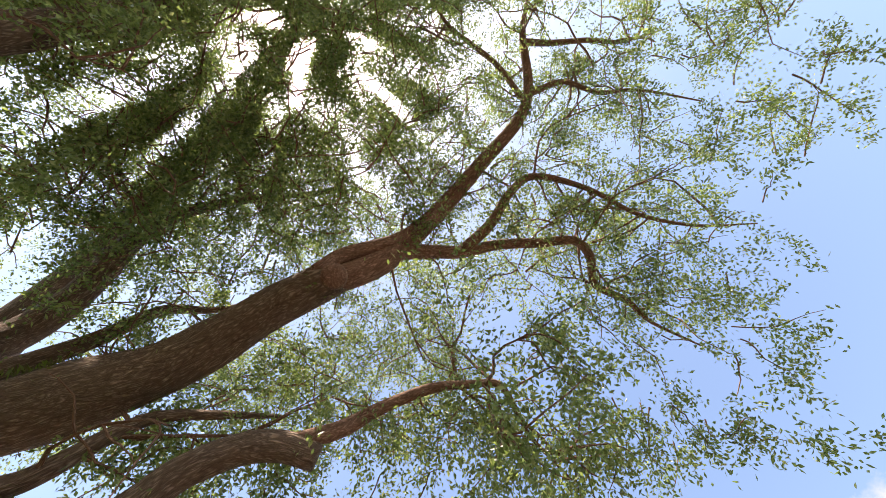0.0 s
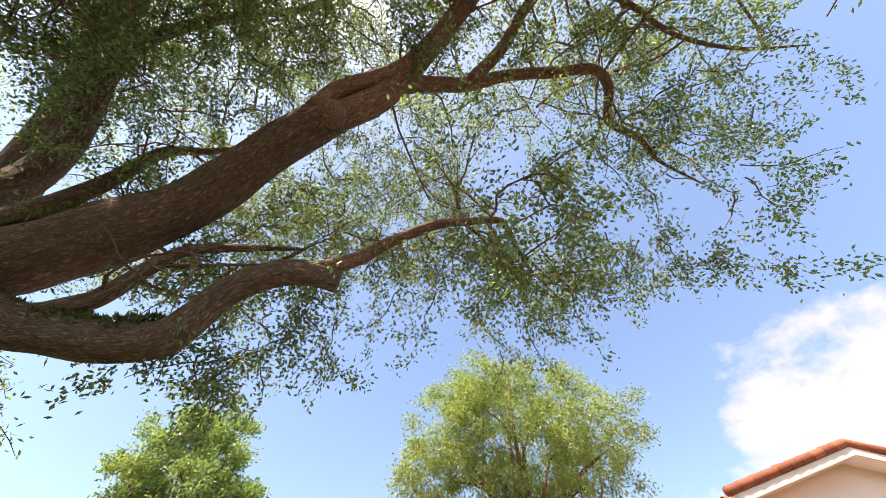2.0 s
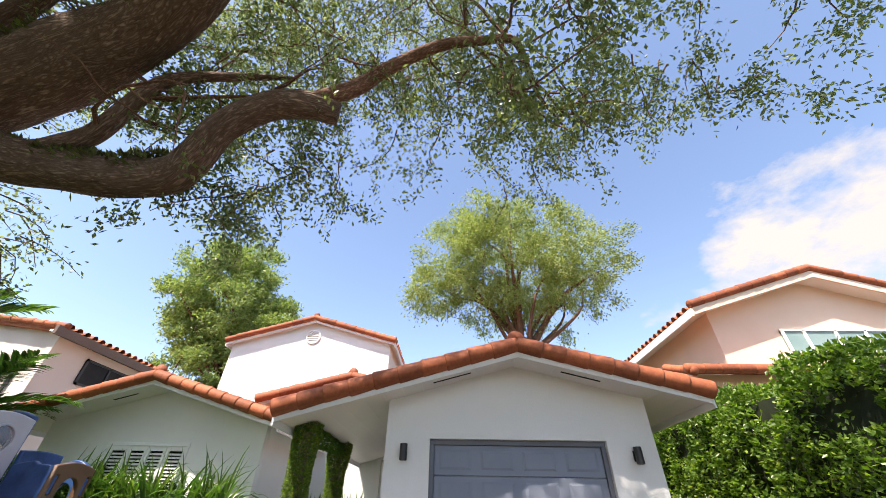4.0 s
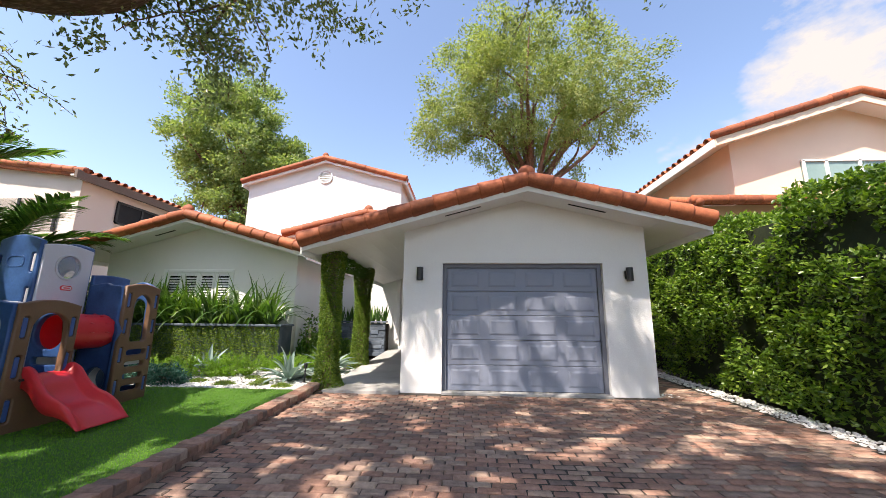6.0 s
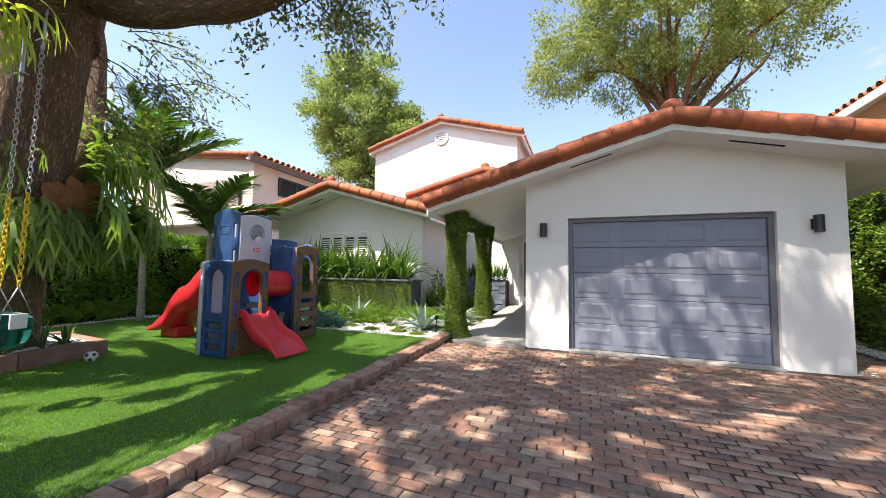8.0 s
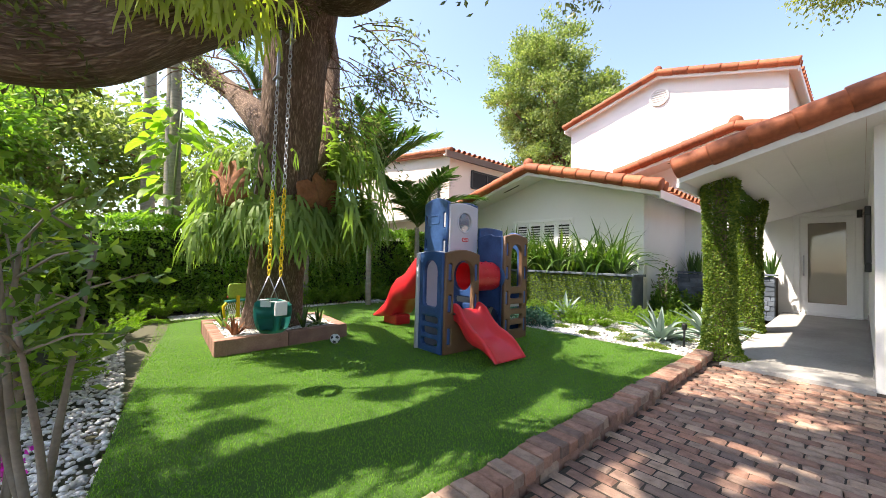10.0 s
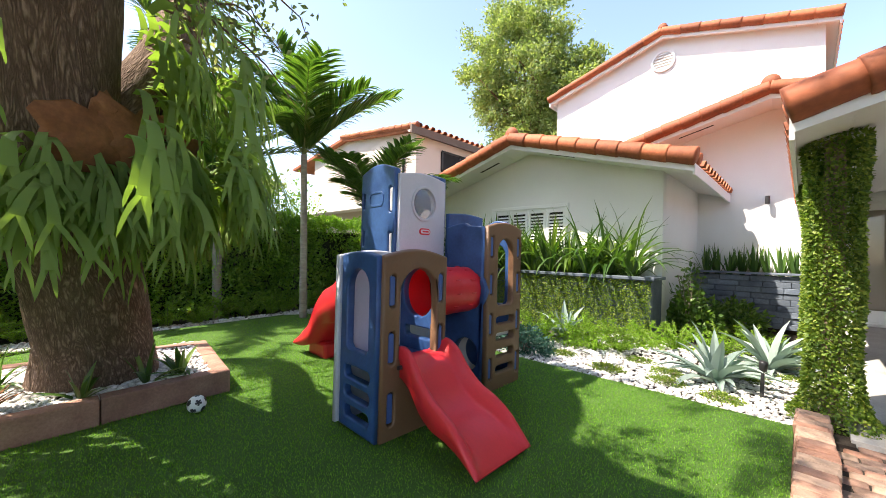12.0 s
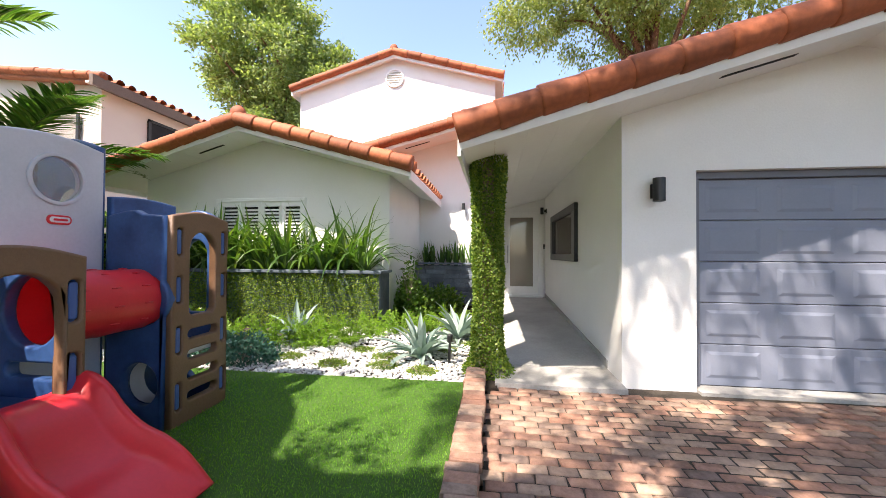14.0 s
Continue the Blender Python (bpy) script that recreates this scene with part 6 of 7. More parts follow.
def ivy_beam():
    n = 7000
    y = rng.uniform(6.7, 8.9, n)
    ang = rng.uniform(0, 2 * np.pi, n)
    b = np.array([noise.noise(Vector((q * 2.2, 0, 0))) for q in y])
    R = 0.10 + 0.05 * b
    P = np.column_stack([-2.5 + R * np.cos(ang), y, g_roof(-2.5) - 0.10 + R * np.sin(ang) * 1.1])
    D = np.column_stack([np.cos(ang), rng.normal(0, 0.6, n), np.sin(ang) - 0.3]) + rng.normal(0, 0.5, (n, 3))
    v, q = leaves(P, D, rng.uniform(0.02, 0.045, n), rng.uniform(0.015, 0.03, n))
    t = thing("ivy_beam", "porch beam hidden under creeping fig", "beam")
    part("beam", a_box(-2.56, -2.44, 6.84, 8.6, g_roof(-2.5) - 0.17, g_roof(-2.5) - 0.04), TRIM, t)
    ob = new("creeping_fig", quick_mesh("creeping_fig", v, q, HEDGE_DARK))
    ob.parent = t


ivy_beam()


def stem_shrub():
    """The bare-stemmed shrub at the near corner of the lawn."""
    r = random.Random(77)
    t = thing("shrub", "tall multi-stemmed shrub with bare grey stems and leafy tops", "shrub", (-3.58, 0.46, 0))
    P, D = [], []
    for k in range(11):
        a = r.uniform(0, 6.28)
        l = r.uniform(0.12, 0.5)
        top = Vector((l * math.cos(a), l * math.sin(a) * 0.8, r.uniform(1.0, 1.55)))
        base = Vector((0.09 * math.cos(a + 1), 0.09 * math.sin(a + 1), -0.03))
        pts = spline([base, base.lerp(top, 0.5) + Vector((r.gauss(0, 0.05), r.gauss(0, 0.05), 0)), top], 5)
        part("stem", tube(bmesh.new(), pts, [0.019 * (1 - 0.6 * i / len(pts)) for i in range(len(pts))], 7, True, 0.2), STEM, t, "", True)
        for j in range(5):
            p = pts[r.randint(6, len(pts) - 1)]
            d = Vector((r.gauss(0, 0.8), r.gauss(0, 0.8), r.uniform(0.1, 0.9))).normalized()
            e = p + d * r.uniform(0.2, 0.45)
            part("twig", tube(bmesh.new(), [p, p.lerp(e, 0.5) + Vector((0, 0, 0.03)), e], [0.006, 0.005, 0.002], 4, False), STEM, t)
            m = 26
            u = rng.uniform(0.3, 1.05, m)[:, None]
            P.append(np.array(p) * (1 - u) + np.array(e) * u + rng.normal(0, 0.05, (m, 3)))
            D.append(rng.normal(0, 0.7, (m, 3)) + np.array(d))
    P, D = np.concatenate(P), np.concatenate(D)
    v, q = leaves(P, D, rng.uniform(0.05, 0.09, len(P)), rng.uniform(0.025, 0.042, len(P)))
    ob = new("foliage", quick_mesh("foliage", v, q, HEDGE))
    ob.parent = t


stem_shrub()


def flower():
    t = thing("orchid", "small plant with a cluster of magenta flowers", "flower", (-3.72, 0.42, 0))
    bm = bmesh.new()
    for k in range(14):
        strap(bm, (0, 0, 0), (math.cos(k * 2.4), math.sin(k * 2.4), 0.9), 0.3, 0.035, 1.4, 5)
    part("leaves", bm, STRAP, t)
    n = 120
    P = rng.normal(0, 0.035, (n, 3)) + np.array([-0.1, -0.05, 0.34])
    v, q = leaves(P, rng.normal(0, 1, (n, 3)), np.full(n, 0.035), np.full(n, 0.026))
    ob = new("flower_head", quick_mesh("flower_head", v, q, leaf_mat("magenta_petal", [(0, (0.45, 0.02, 0.35)), (1, (0.65, 0.08, 0.5))], 0.5, 0.3, (1, 0.5, 0.9))))
    ob.parent = t
    part("stalk", tube(bmesh.new(), [(0, 0, 0), (-0.05, -0.03, 0.2), (-0.1, -0.05, 0.34)], 0.005, 5), STRAPSTEM, t)


flower()


# ---- pebbles ----
def pebbles(name, label, spots, size, seed):
    """Loose white stones: spots are (x0, x1, y0, y1, z, count)."""
    r = np.random.default_rng(seed)
    bm = bmesh.new()
    bmesh.ops.create_icosphere(bm, subdivisions=1, radius=0.5)
    co = np.array([tuple(v.co) for v in bm.verts])
    tri = np.array([[v.index for v in f.verts] for f in bm.faces])
    bm.free()
    V, Q, base = [], [], 0
    for x0, x1, y0, y1, z, n in spots:
        for k in range(n):
            s = size * r.uniform(0.55, 1.3) * np.array([1.25, 0.95, 0.65])
            a = r.uniform(0, 6.28)
            c, d = math.cos(a), math.sin(a)
            p = co * (1 + r.normal(0, 0.10, (len(co), 1))) * s
            p = np.column_stack([p[:, 0] * c - p[:, 1] * d, p[:, 0] * d + p[:, 1] * c, p[:, 2]])
            V.append(p + np.array([r.uniform(x0, x1), r.uniform(y0, y1), z + r.uniform(0, 0.014)]))
            Q.append(tri + base)
            base += len(co)
    ob = new(name, quick_mesh(name, np.concatenate(V), np.concatenate(Q), GRAVEL, True))
    return tagged(ob, label, "pebbles", kind="stuff")


pebbles("pebbles", "white and grey pebbles covering the garden bed", [(-5.6, -2.68, 6.26, 7.4, 0.018, 5200), (-5.0, -2.5, 7.4, 8.46, 0.018, 2900), (-7.5, -5.6, 6.3, 7.0, 0.018, 1200)], 0.035, 1)
pebbles("pebbles", "white pebbles along the foot of the hedge", [(3.92, 4.3, 1.5, 9.2, -0.02, 2200), (2.97, 3.3, 6.5, 6.75, -0.02, 70)], 0.042, 2)
pebbles("pebbles", "white pebble strip between the lawn and the shrubs", [(-10.5, -9.93, 1.4, 6.3, 0.0, 1900), (-8.9, -3.3, 0.15, 0.75, -0.02, 2300), (-4.6, -3.05, -0.6, 0.25, -0.02, 900)], 0.042, 3)


def turf():
    n = 230000
    P = np.column_stack([rng.uniform(-9.85, -2.73, n), rng.uniform(0.3, 6.22, n), np.full(n, 0.043)])
    keep = (P[:, 1] > 0.62 + 0.10 * (-3.8 - P[:, 0])) | (P[:, 0] > -3.3)
    d = (P[:, 0] + 4.2) ** 2 + (P[:, 1] - 3.0) ** 2
    keep &= rng.random(n) < np.clip(1.4 - d / 16, 0.35, 1)
    P = P[keep]
    m = len(P)
    D = rng.normal(0, 0.5, (m, 3)) + np.array([0, 0, 1.0])
    v, q = leaves(P, D, rng.uniform(0.012, 0.028, m), np.full(m, 0.005))
    ob = new("turf_blades", quick_mesh("turf_blades", v, q, BLADE))
    ob.parent = lawn
    tagged(ob, "short plastic grass blades", kind="stuff")


turf()

# ---- tree bed ----
def tree_bed():
    t = thing("tree_bed", "low raised bed of weathered timber and brick round the oak", "raised bed")
    c = [(-6.40, 1.57), (-6.47, 3.34), (-7.9, 3.45), (-8.15, 1.66)]
    for i in range(4):
        a, b = Vector((*c[i], 0)), Vector((*c[(i + 1) % 4], 0))
        ln = (b - a).length
        ang = math.degrees(math.atan2(b.y - a.y, b.x - a.x))
        n = {0: 2, 1: 2, 2: 2, 3: 12}[i]
        for k in range(n):
            bl = part("block", a_box(0.004, ln / n - 0.004, -0.0, 0.14, -0.0, 0.205, 0.012, 2), WALLBRICK, t)
            bl.matrix_basis = Matrix.Translation(a.lerp(b, k / n)) @ pose(0, 0, 0.04, 0, random.uniform(-0.4, 0.4), ang + random.uniform(-0.4, 0.4))
    inner = [(-6.5, 1.68), (-6.57, 3.25), (-7.85, 3.35), (-8.05, 1.76)]
    part("soil", prism(bmesh.new(), inner, "z", 0.0, 0.205), SOIL, t)
    pebbles("pebbles", "white pebbles filling the tree bed", [(-8.0, -6.5, 1.7, 3.33, 0.215, 2800)], 0.045, 9)


tree_bed()
for k, (x, y, n, s) in enumerate(((-6.75, 3.0, 14, 0.34), (-6.7, 1.85, 14, 0.3), (-6.62, 2.35, 10, 0.34), (-7.4, 1.85, 12, 0.36), (-6.7, 2.75, 10, 0.4))):
    strap_clump("bed_plant", "sparse strap-leaved plant in the tree bed", "plant", (x, y, 0.2), n, s, 0.05, (STRAP, SHIELD)[k == 1], (0.3, 1.4), (30, 85), 600 + k, "tree bed plants")


# ---- swing ----
def chain(bm, top, bottom, wire, pitch):
    """Real links, each turned a quarter from the last."""
    a, b = Vector(top), Vector(bottom)
    n = max(2, int((b - a).length / pitch))
    way = (b - a).normalized()
    s = way.orthogonal().normalized()
    t = way.cross(s)
    for i in range(n):
        c = a.lerp(b, (i + 0.5) / n)
        e = s if i % 2 else t
        hw, hl = pitch * 0.36, pitch * 0.68
        ring = []
        for k in range(9):
            q = 2 * math.pi * k / 8
            ring.append(c + e * math.cos(q) * hw + way * (math.sin(q) * hl))
        tube(bm, ring, wire, 5, False)


def swing():
    s = thing("toddler_swing", "teal bucket swing on chains with yellow sleeves under the oak", "swing")
    S = Vector((-4.82, 1.77, 0.13))
    for e, zt in ((-1, 3.15), (1, 2.85)):
        x, y = S.x - 0.09 * e, S.y - 0.025 * e
        top, mid, low = (x, y, zt), (x, y, 1.80), (x, y, 1.0)
        hg = part("hanger", box(bmesh.new(), x - 0.06, x + 0.06, y - 0.03, y + 0.03, zt + 0.02, zt + 0.035, 0.003), STEEL, s, "steel hanger plate")
        part("eye_bolt", tube(bmesh.new(), [(x, y, zt - 0.05), (x, y, 3.55)], 0.016, 8), STEEL, hg)
        bm = bmesh.new()
        chain(bm, (x, y, zt - 0.04), mid, 0.004, 0.046)
        part("chain", bm, STEEL, s, "galvanised chain", True)
        bm = bmesh.new()
        chain(bm, mid, low, 0.0065, 0.046)
        part("chain_sleeve", bm, P_YELLOW, s, "yellow plastic coated chain", True)
        tri = bmesh.new()
        e1, e2 = (x - 0.02, y - 0.085, 0.77), (x + 0.02, y + 0.085, 0.77)
        tube(tri, [low, e1], 0.005, 6)
        tube(tri, [low, e2], 0.005, 6)
        tube(tri, [e1, e2], 0.005, 6)
        part("triangle", tri, STEEL, s, "steel triangle hanger", True)
        cl = part("clip", a_box(-0.01, 0.01, -0.06, 0.06, 0.65, 0.775, 0.008, 2), P_WHITE, s, "grey-white plastic clip")
        cl.matrix_basis = pose(x - 0.05 * e, y, 0, 0, 0, 15)
    # bucket: an open shell with leg holes
    bm = bmesh.new()
    n, rows = 28, [(0.60, 1.0), (0.56, 1.03), (0.50, 1.0), (0.44, 0.94), (0.39, 0.82), (0.355, 0.6), (0.345, 0.2)]
    rings = []
    for z, f in rows:
        rings.append([bm.verts.new((S.x + 0.14 * f * math.cos(2 * math.pi * k / n), S.y + 0.16 * f * math.sin(2 * math.pi * k / n), S.z + z + (0.05 * max(0, -math.cos(2 * math.pi * k / n)) if z > 0.5 else 0))) for k in range(n)])
    for i in range(len(rings) - 1):
        for k in range(n):
            ang = 2 * math.pi * (k + 0.5) / n
            if i in (2, 3) and math.cos(ang) > 0.35 and 0.18 < abs(math.sin(ang)) < 0.85:
                continue
            bm.faces.new((rings[i][k], rings[i][(k + 1) % n], rings[i + 1][(k + 1) % n], rings[i + 1][k]))
    bm.faces.new(rings[-1])
    bmesh.ops.solidify(bm, geom=bm.faces[:], thickness=0.012)
    part("bucket_seat", bm, P_TEAL, s, "teal moulded bucket seat", True)


swing()


# ---- small toys ----
def toy_hoop():
    t = thing("toy_basketball_hoop", "small toy basketball hoop in teal, yellow and lime plastic", "toy", (-8.75, 2.27, 0.045), -70)
    part("base", a_box(-0.2, 0.2, -0.1, 0.1, 0, 0.06, 0.02, 2), P_TEAL, t)
    part("post", a_box(-0.03, 0.03, 0.03, 0.08, 0.06, 0.5, 0.01), P_YELLOW, t, "yellow post")
    lime = surface("lime_plastic", (0.28, 0.45, 0.05), (0.35, 0.52, 0.08), 0.45)
    board = panel("backboard", [rect(-0.17, 0.17, 0.46, 0.72, 0.06)], 0.03, lime, t, Matrix.Translation((0, 0.03, 0)), 0.008, "lime backboard")
    part("target", a_box(-0.05, 0.05, 0.008, 0.014, 0.54, 0.62, 0.004), surface("violet_plastic", (0.2, 0.03, 0.3), (0.24, 0.05, 0.34), 0.45), board, "violet square")
    part("rim", tube(bmesh.new(), [(0.09 * math.cos(a), -0.09 + 0.09 * math.sin(a), 0.47) for a in np.linspace(0, 6.283, 17)], 0.012, 6, False), P_RED, t, "red rim", True)
    part("shelf", a_box(-0.19, 0.19, -0.06, 0.06, 0.38, 0.42, 0.015, 2), P_TEAL, t, "teal shelf")
    net = bmesh.new()
    for k in range(9):
        x = -0.14 + k * 0.035
        tube(net, [(x, -0.05, 0.38), (x + 0.03, -0.05, 0.24), (x, -0.05, 0.1)], 0.004, 4, False)
        tube(net, [(x, -0.05, 0.38), (x - 0.03, -0.05, 0.24), (x, -0.05, 0.1)], 0.004, 4, False)
    part("net", net, P_WHITE, t, "white net")
    for s in (-1, 1):
        part("arm", tube(bmesh.new(), [(s * 0.16, 0, 0.4), (s * 0.23, 0, 0.32), (s * 0.2, 0, 0.06)], 0.025, 8), P_YELLOW, t, "yellow arm", True)


toy_hoop()


def football():
    t = thing("football", "small black and white football lying on the lawn", "ball", (-6.19, 3.02, 0.112))
    bm = bmesh.new()
    bmesh.ops.create_icosphere(bm, subdivisions=3, radius=0.07)
    part("white_skin", bm, P_WHITE, t, "", True)
    ico = bmesh.new()
    bmesh.ops.create_icosphere(ico, subdivisions=1, radius=1)
    dirs = [v.co.normalized() for v in ico.verts]
    ico.free()
    for d in dirs:
        s = d.orthogonal().normalized()
        u = d.cross(s)
        pb = bmesh.new()
        ring = [pb.verts.new((d * 0.9 + (s * math.cos(k * 1.2566) + u * math.sin(k * 1.2566)) * 0.36).normalized() * 0.0712) for k in range(5)]
        mid = pb.verts.new(d * 0.072)
        for k in range(5):
            pb.faces.new((ring[k], ring[(k + 1) % 5], mid))
        part("black_patch", pb, BLACK, t)


football()


def path_light(x, y):
    t = thing("path_light", "short black garden spike light among the pebbles", "garden light", (x, y, 0))
    part("spike", tube(bmesh.new(), [(0, 0, -0.02), (0, 0, 0.05), (0.005, 0, 0.3)], [0.012, 0.016, 0.014], 8), BLACK, t)
    part("head", tube(bmesh.new(), [(0.005, 0, 0.29), (0.005, 0, 0.3), (0.01, -0.01, 0.37), (0.012, -0.012, 0.385)], [0.015, 0.03, 0.034, 0.03], 12), BLACK, t, "", True)


path_light(-2.94, 6.8)


def doorbell():
    t = thing("doorbell", "small black doorbell beside the front door", "doorbell", (-1.21, 11.79, 1.5))
    part("plate", a_box(-0.02, 0.02, -0.012, 0.008, -0.06, 0.06, 0.004), BLACK, t)
    part("button", tube(bmesh.new(), [(0, -0.014, -0.03), (0, -0.010, -0.03)], 0.009, 12), P_WHITE, t)


doorbell()

# ---- the plastic climbing playhouse ----
def playhouse():
    t = thing("climbing_playhouse", "navy, brown and grey plastic climbing playhouse with red slides", "playhouse")

    def side(x, y, turn):
        return Matrix.Translation((x, y, 0.04)) @ Matrix.Rotation(radians(turn), 4, "Z")

    def tabs(p, xs, zs, place, w=0.045, h=0.2):
        """Navy connector tabs standing in the slots of a brown or grey panel."""
        for x in xs:
            for z in zs:
                panel("tab", [rect(x - w / 2 + 0.006, x + w / 2 - 0.006, z + 0.012, z + h - 0.012, 0.015)], 0.05, P_TAB, p, place, 0.008)

    def top_curve(w, h, rise, n=10):
        return [(w * (1 - k / n), h + rise * math.sin(math.pi * k / n)) for k in range(n + 1)]

    # first tower, with the small slide
    W, Dp, H = 0.47, 0.62, 1.22
    slots = [rect(0.07, 0.40, z, z + 0.085, 0.035) for z in (0.08, 0.22, 0.36)]
    panel("ladder_panel", [top_curve(W, H, 0.03) + [(0, 0), (W, 0)], arch(0.09, 0.37, 0.56, 1.13)] + slots, 0.07, P_BLUE, t, side(-5.21, 3.78, 0), 0.016)
    pl = side(-4.745, 3.78, 90)
    bs = [rect(x - 0.03, x + 0.03, z, z + 0.22, 0.025) for x in (0.085, Dp - 0.06) for z in (0.1, 0.5, 0.88)]
    br = panel("arch_panel", [top_curve(Dp, H, 0.055) + [(0, 0), (Dp, 0)], arch(0.15, 0.51, 0.50, 1.14)] + bs, 0.075, P_BROWN, t, pl, 0.016, "brown panel with an arched slide opening")
    tabs(br, (0.085, Dp - 0.06), (0.1, 0.5, 0.88), pl, 0.06, 0.22)
    panel("back_panel", [top_curve(Dp + 0.06, H, 0.04) + [(0, 0), (Dp + 0.06, 0)]], 0.06, P_GREY, t, side(-5.245, 3.725, 90), 0.016, "pale grey panel")
    panel("tube_panel", [top_curve(W, H, 0.03) + [(0, 0), (W, 0)], circle(0.23, 0.93, 0.19, 24), rect(0.07, 0.40, 0.58, 0.66, 0.03)], 0.07, P_BLUE, t, side(-5.21, 4.36, 0), 0.016)
    part("deck", a_box(-5.20, -4.77, 3.81, 4.33, 0.46, 0.52, 0.01), P_BLUE, t)

    # second tower, with the window and ladder slots
    W2, D2, H2 = 0.47, 0.56, 1.50
    pl = side(-4.80, 5.0, 90)
    bs = [rect(x - 0.026, x + 0.026, z, z + 0.2, 0.022) for x in (0.07, D2 - 0.05) for z in (0.12, 0.52, 0.88, 1.22)]
    ls = [rect(0.15, 0.45, z, z + 0.07, 0.033) for z in (0.16, 0.31, 0.46, 0.61)]
    br = panel("window_panel", [top_curve(D2, H2, 0.05) + [(0, 0), (D2, 0)], arch(0.16, 0.42, 0.78, 1.4)] + bs + ls, 0.075, P_BROWN, t, pl, 0.016, "brown panel with a tall window and ladder slots")
    tabs(br, (0.07, D2 - 0.05), (0.12, 0.52, 0.88, 1.22), pl, 0.052, 0.2)
    wave = [(W2 * (1 - k / 8), H2 + 0.04 * math.sin(math.pi * k / 8) * (0.3 if k < 4 else 1)) for k in range(9)]
    panel("crawl_panel", [wave + [(0, 0), (W2, 0)], circle(0.285, 0.33, 0.15, 22), circle(0.33, 0.92, 0.19, 24)], 0.07, P_BLUE, t, side(-5.28, 5.0, 0), 0.016)
    panel("rear_panel", [top_curve(W2, H2, 0.1) + [(0, 0), (W2, 0)], arch(0.12, 0.34, 0.75, 1.35), circle(0.285, 0.33, 0.15, 22)], 0.07, P_BLUE, t, side(-5.28, 5.55, 0), 0.016)
    panel("inner_panel", [top_curve(D2, H2 + 0.14, 0.02) + [(0, 0), (D2, 0)], arch(0.16, 0.42, 0.5, 1.0)], 0.06, P_BLUE, t, side(-5.31, 5.0, 90), 0.016)
    part("deck", a_box(-5.26, -4.83, 5.03, 5.52, 0.52, 0.58, 0.01), P_GREY, t)
    part("crawl_lining", tube(bmesh.new(), [(-4.995, 5.04, 0.37), (-5.0, 5.16, 0.37)], 0.15, 20, False), P_GREY, t, "grey crawl tunnel lining", True)

    # tall tower, with the lookout bubble
    W3, D3, H3 = 0.55, 0.60, 1.98
    hs = [rect(0.46, 0.51, z, z + 0.23, 0.022) for z in (0.8, 1.2, 1.6)] + [rect(0.03, 0.065, z, z + 0.15, 0.015) for z in (1.3, 1.65)]
    nv = panel("lookout_side", [top_curve(W3, H3, 0.07) + [(0, 0), (W3, 0)]] + hs, 0.07, P_BLUE, t, side(-5.88, 4.36, 0), 0.016)
    tb = side(-5.88, 4.36, 0)
    for z in (0.8, 1.2, 1.6):
        panel("tab", [rect(0.467, 0.503, z + 0.012, z + 0.218, 0.014)], 0.05, P_GREY, nv, tb, 0.006)
    panel("emblem", [rect(0.14, 0.38, 1.66, 1.80, 0.05), rect(0.16, 0.36, 1.68, 1.78, 0.04)], 0.012, P_BLUE, nv, Matrix.Translation((0, -0.034, 0)) @ tb, 0.003)
    pl = side(-5.34, 4.36, 90)
    gp = panel("lookout_panel", [top_curve(D3, H3 - 0.04, 0.04) + [(0, 0), (D3, 0)], circle(0.31, 1.70, 0.15, 28)], 0.075, P_GREY, t, pl, 0.016, "pale grey lookout panel")
    panel("bubble_rim", [circle(0.31, 1.70, 0.165, 28), circle(0.31, 1.70, 0.14, 28)], 0.02, P_GREY, gp, Matrix.Translation((0.04, 0, 0)) @ pl, 0.006)
    bub = bmesh.new()
    bmesh.ops.create_uvsphere(bub, u_segments=24, v_segments=16, radius=0.15)
    for v in bub.verts:
        v.co = Vector((-5.34 + v.co.x * 0.55, 4.67 + v.co.y, 1.74 + v.co.z))
    part("bubble_window", bub, BUBBLE, gp, "clear plastic bubble", True)
    pk = panel("badge", [rect(0.25, 0.39, 1.415, 1.475, 0.028)], 0.012, P_RED, gp, Matrix.Translation((0.04, 0, 0)) @ pl, 0.003, "small red oval badge")
    panel("badge_field", [rect(0.262, 0.378, 1.427, 1.463, 0.017)], 0.006, P_WHITE, pk, Matrix.Translation((0.047, 0, 0)) @ pl, 0.002)
    panel("badge_bar", [rect(0.28, 0.36, 1.438, 1.452, 0.006)], 0.004, P_RED, pk, Matrix.Translation((0.052, 0, 0)) @ pl, 0.001)
    panel("lookout_rear", [top_curve(W3, H3, 0.07) + [(0, 0), (W3, 0)], arch(0.14, 0.42, 1.1, 1.7)], 0.07, P_BLUE, t, side(-5.88, 4.96, 0), 0.016)
    panel("slide_panel", [top_curve(D3, H3 - 0.1, 0.04) + [(0, 0), (D3, 0)], arch(0.1, 0.5, 0.98, 1.75)], 0.07, P_BROWN, t, side(-5.88, 4.36, 90), 0.016, "brown panel behind the tall slide")
    part("deck", a_box(-5.87, -5.36, 4.4, 4.92, 0.94, 1.0, 0.01), P_BLUE, t)

    # crawl tube between the towers
    tu = bmesh.new()
    pts = [(-5.02, 4.37 + 0.63 * k / 12, 0.965) for k in range(13)]
    tube(tu, pts, [0.205 + (0.006 if k in (6,) else 0) for k in range(13)], 28, False)
    bmesh.ops.recalc_face_normals(tu, faces=tu.faces[:])
    tub = part("crawl_tube", tu, P_RED, t, "red crawl tube", True)
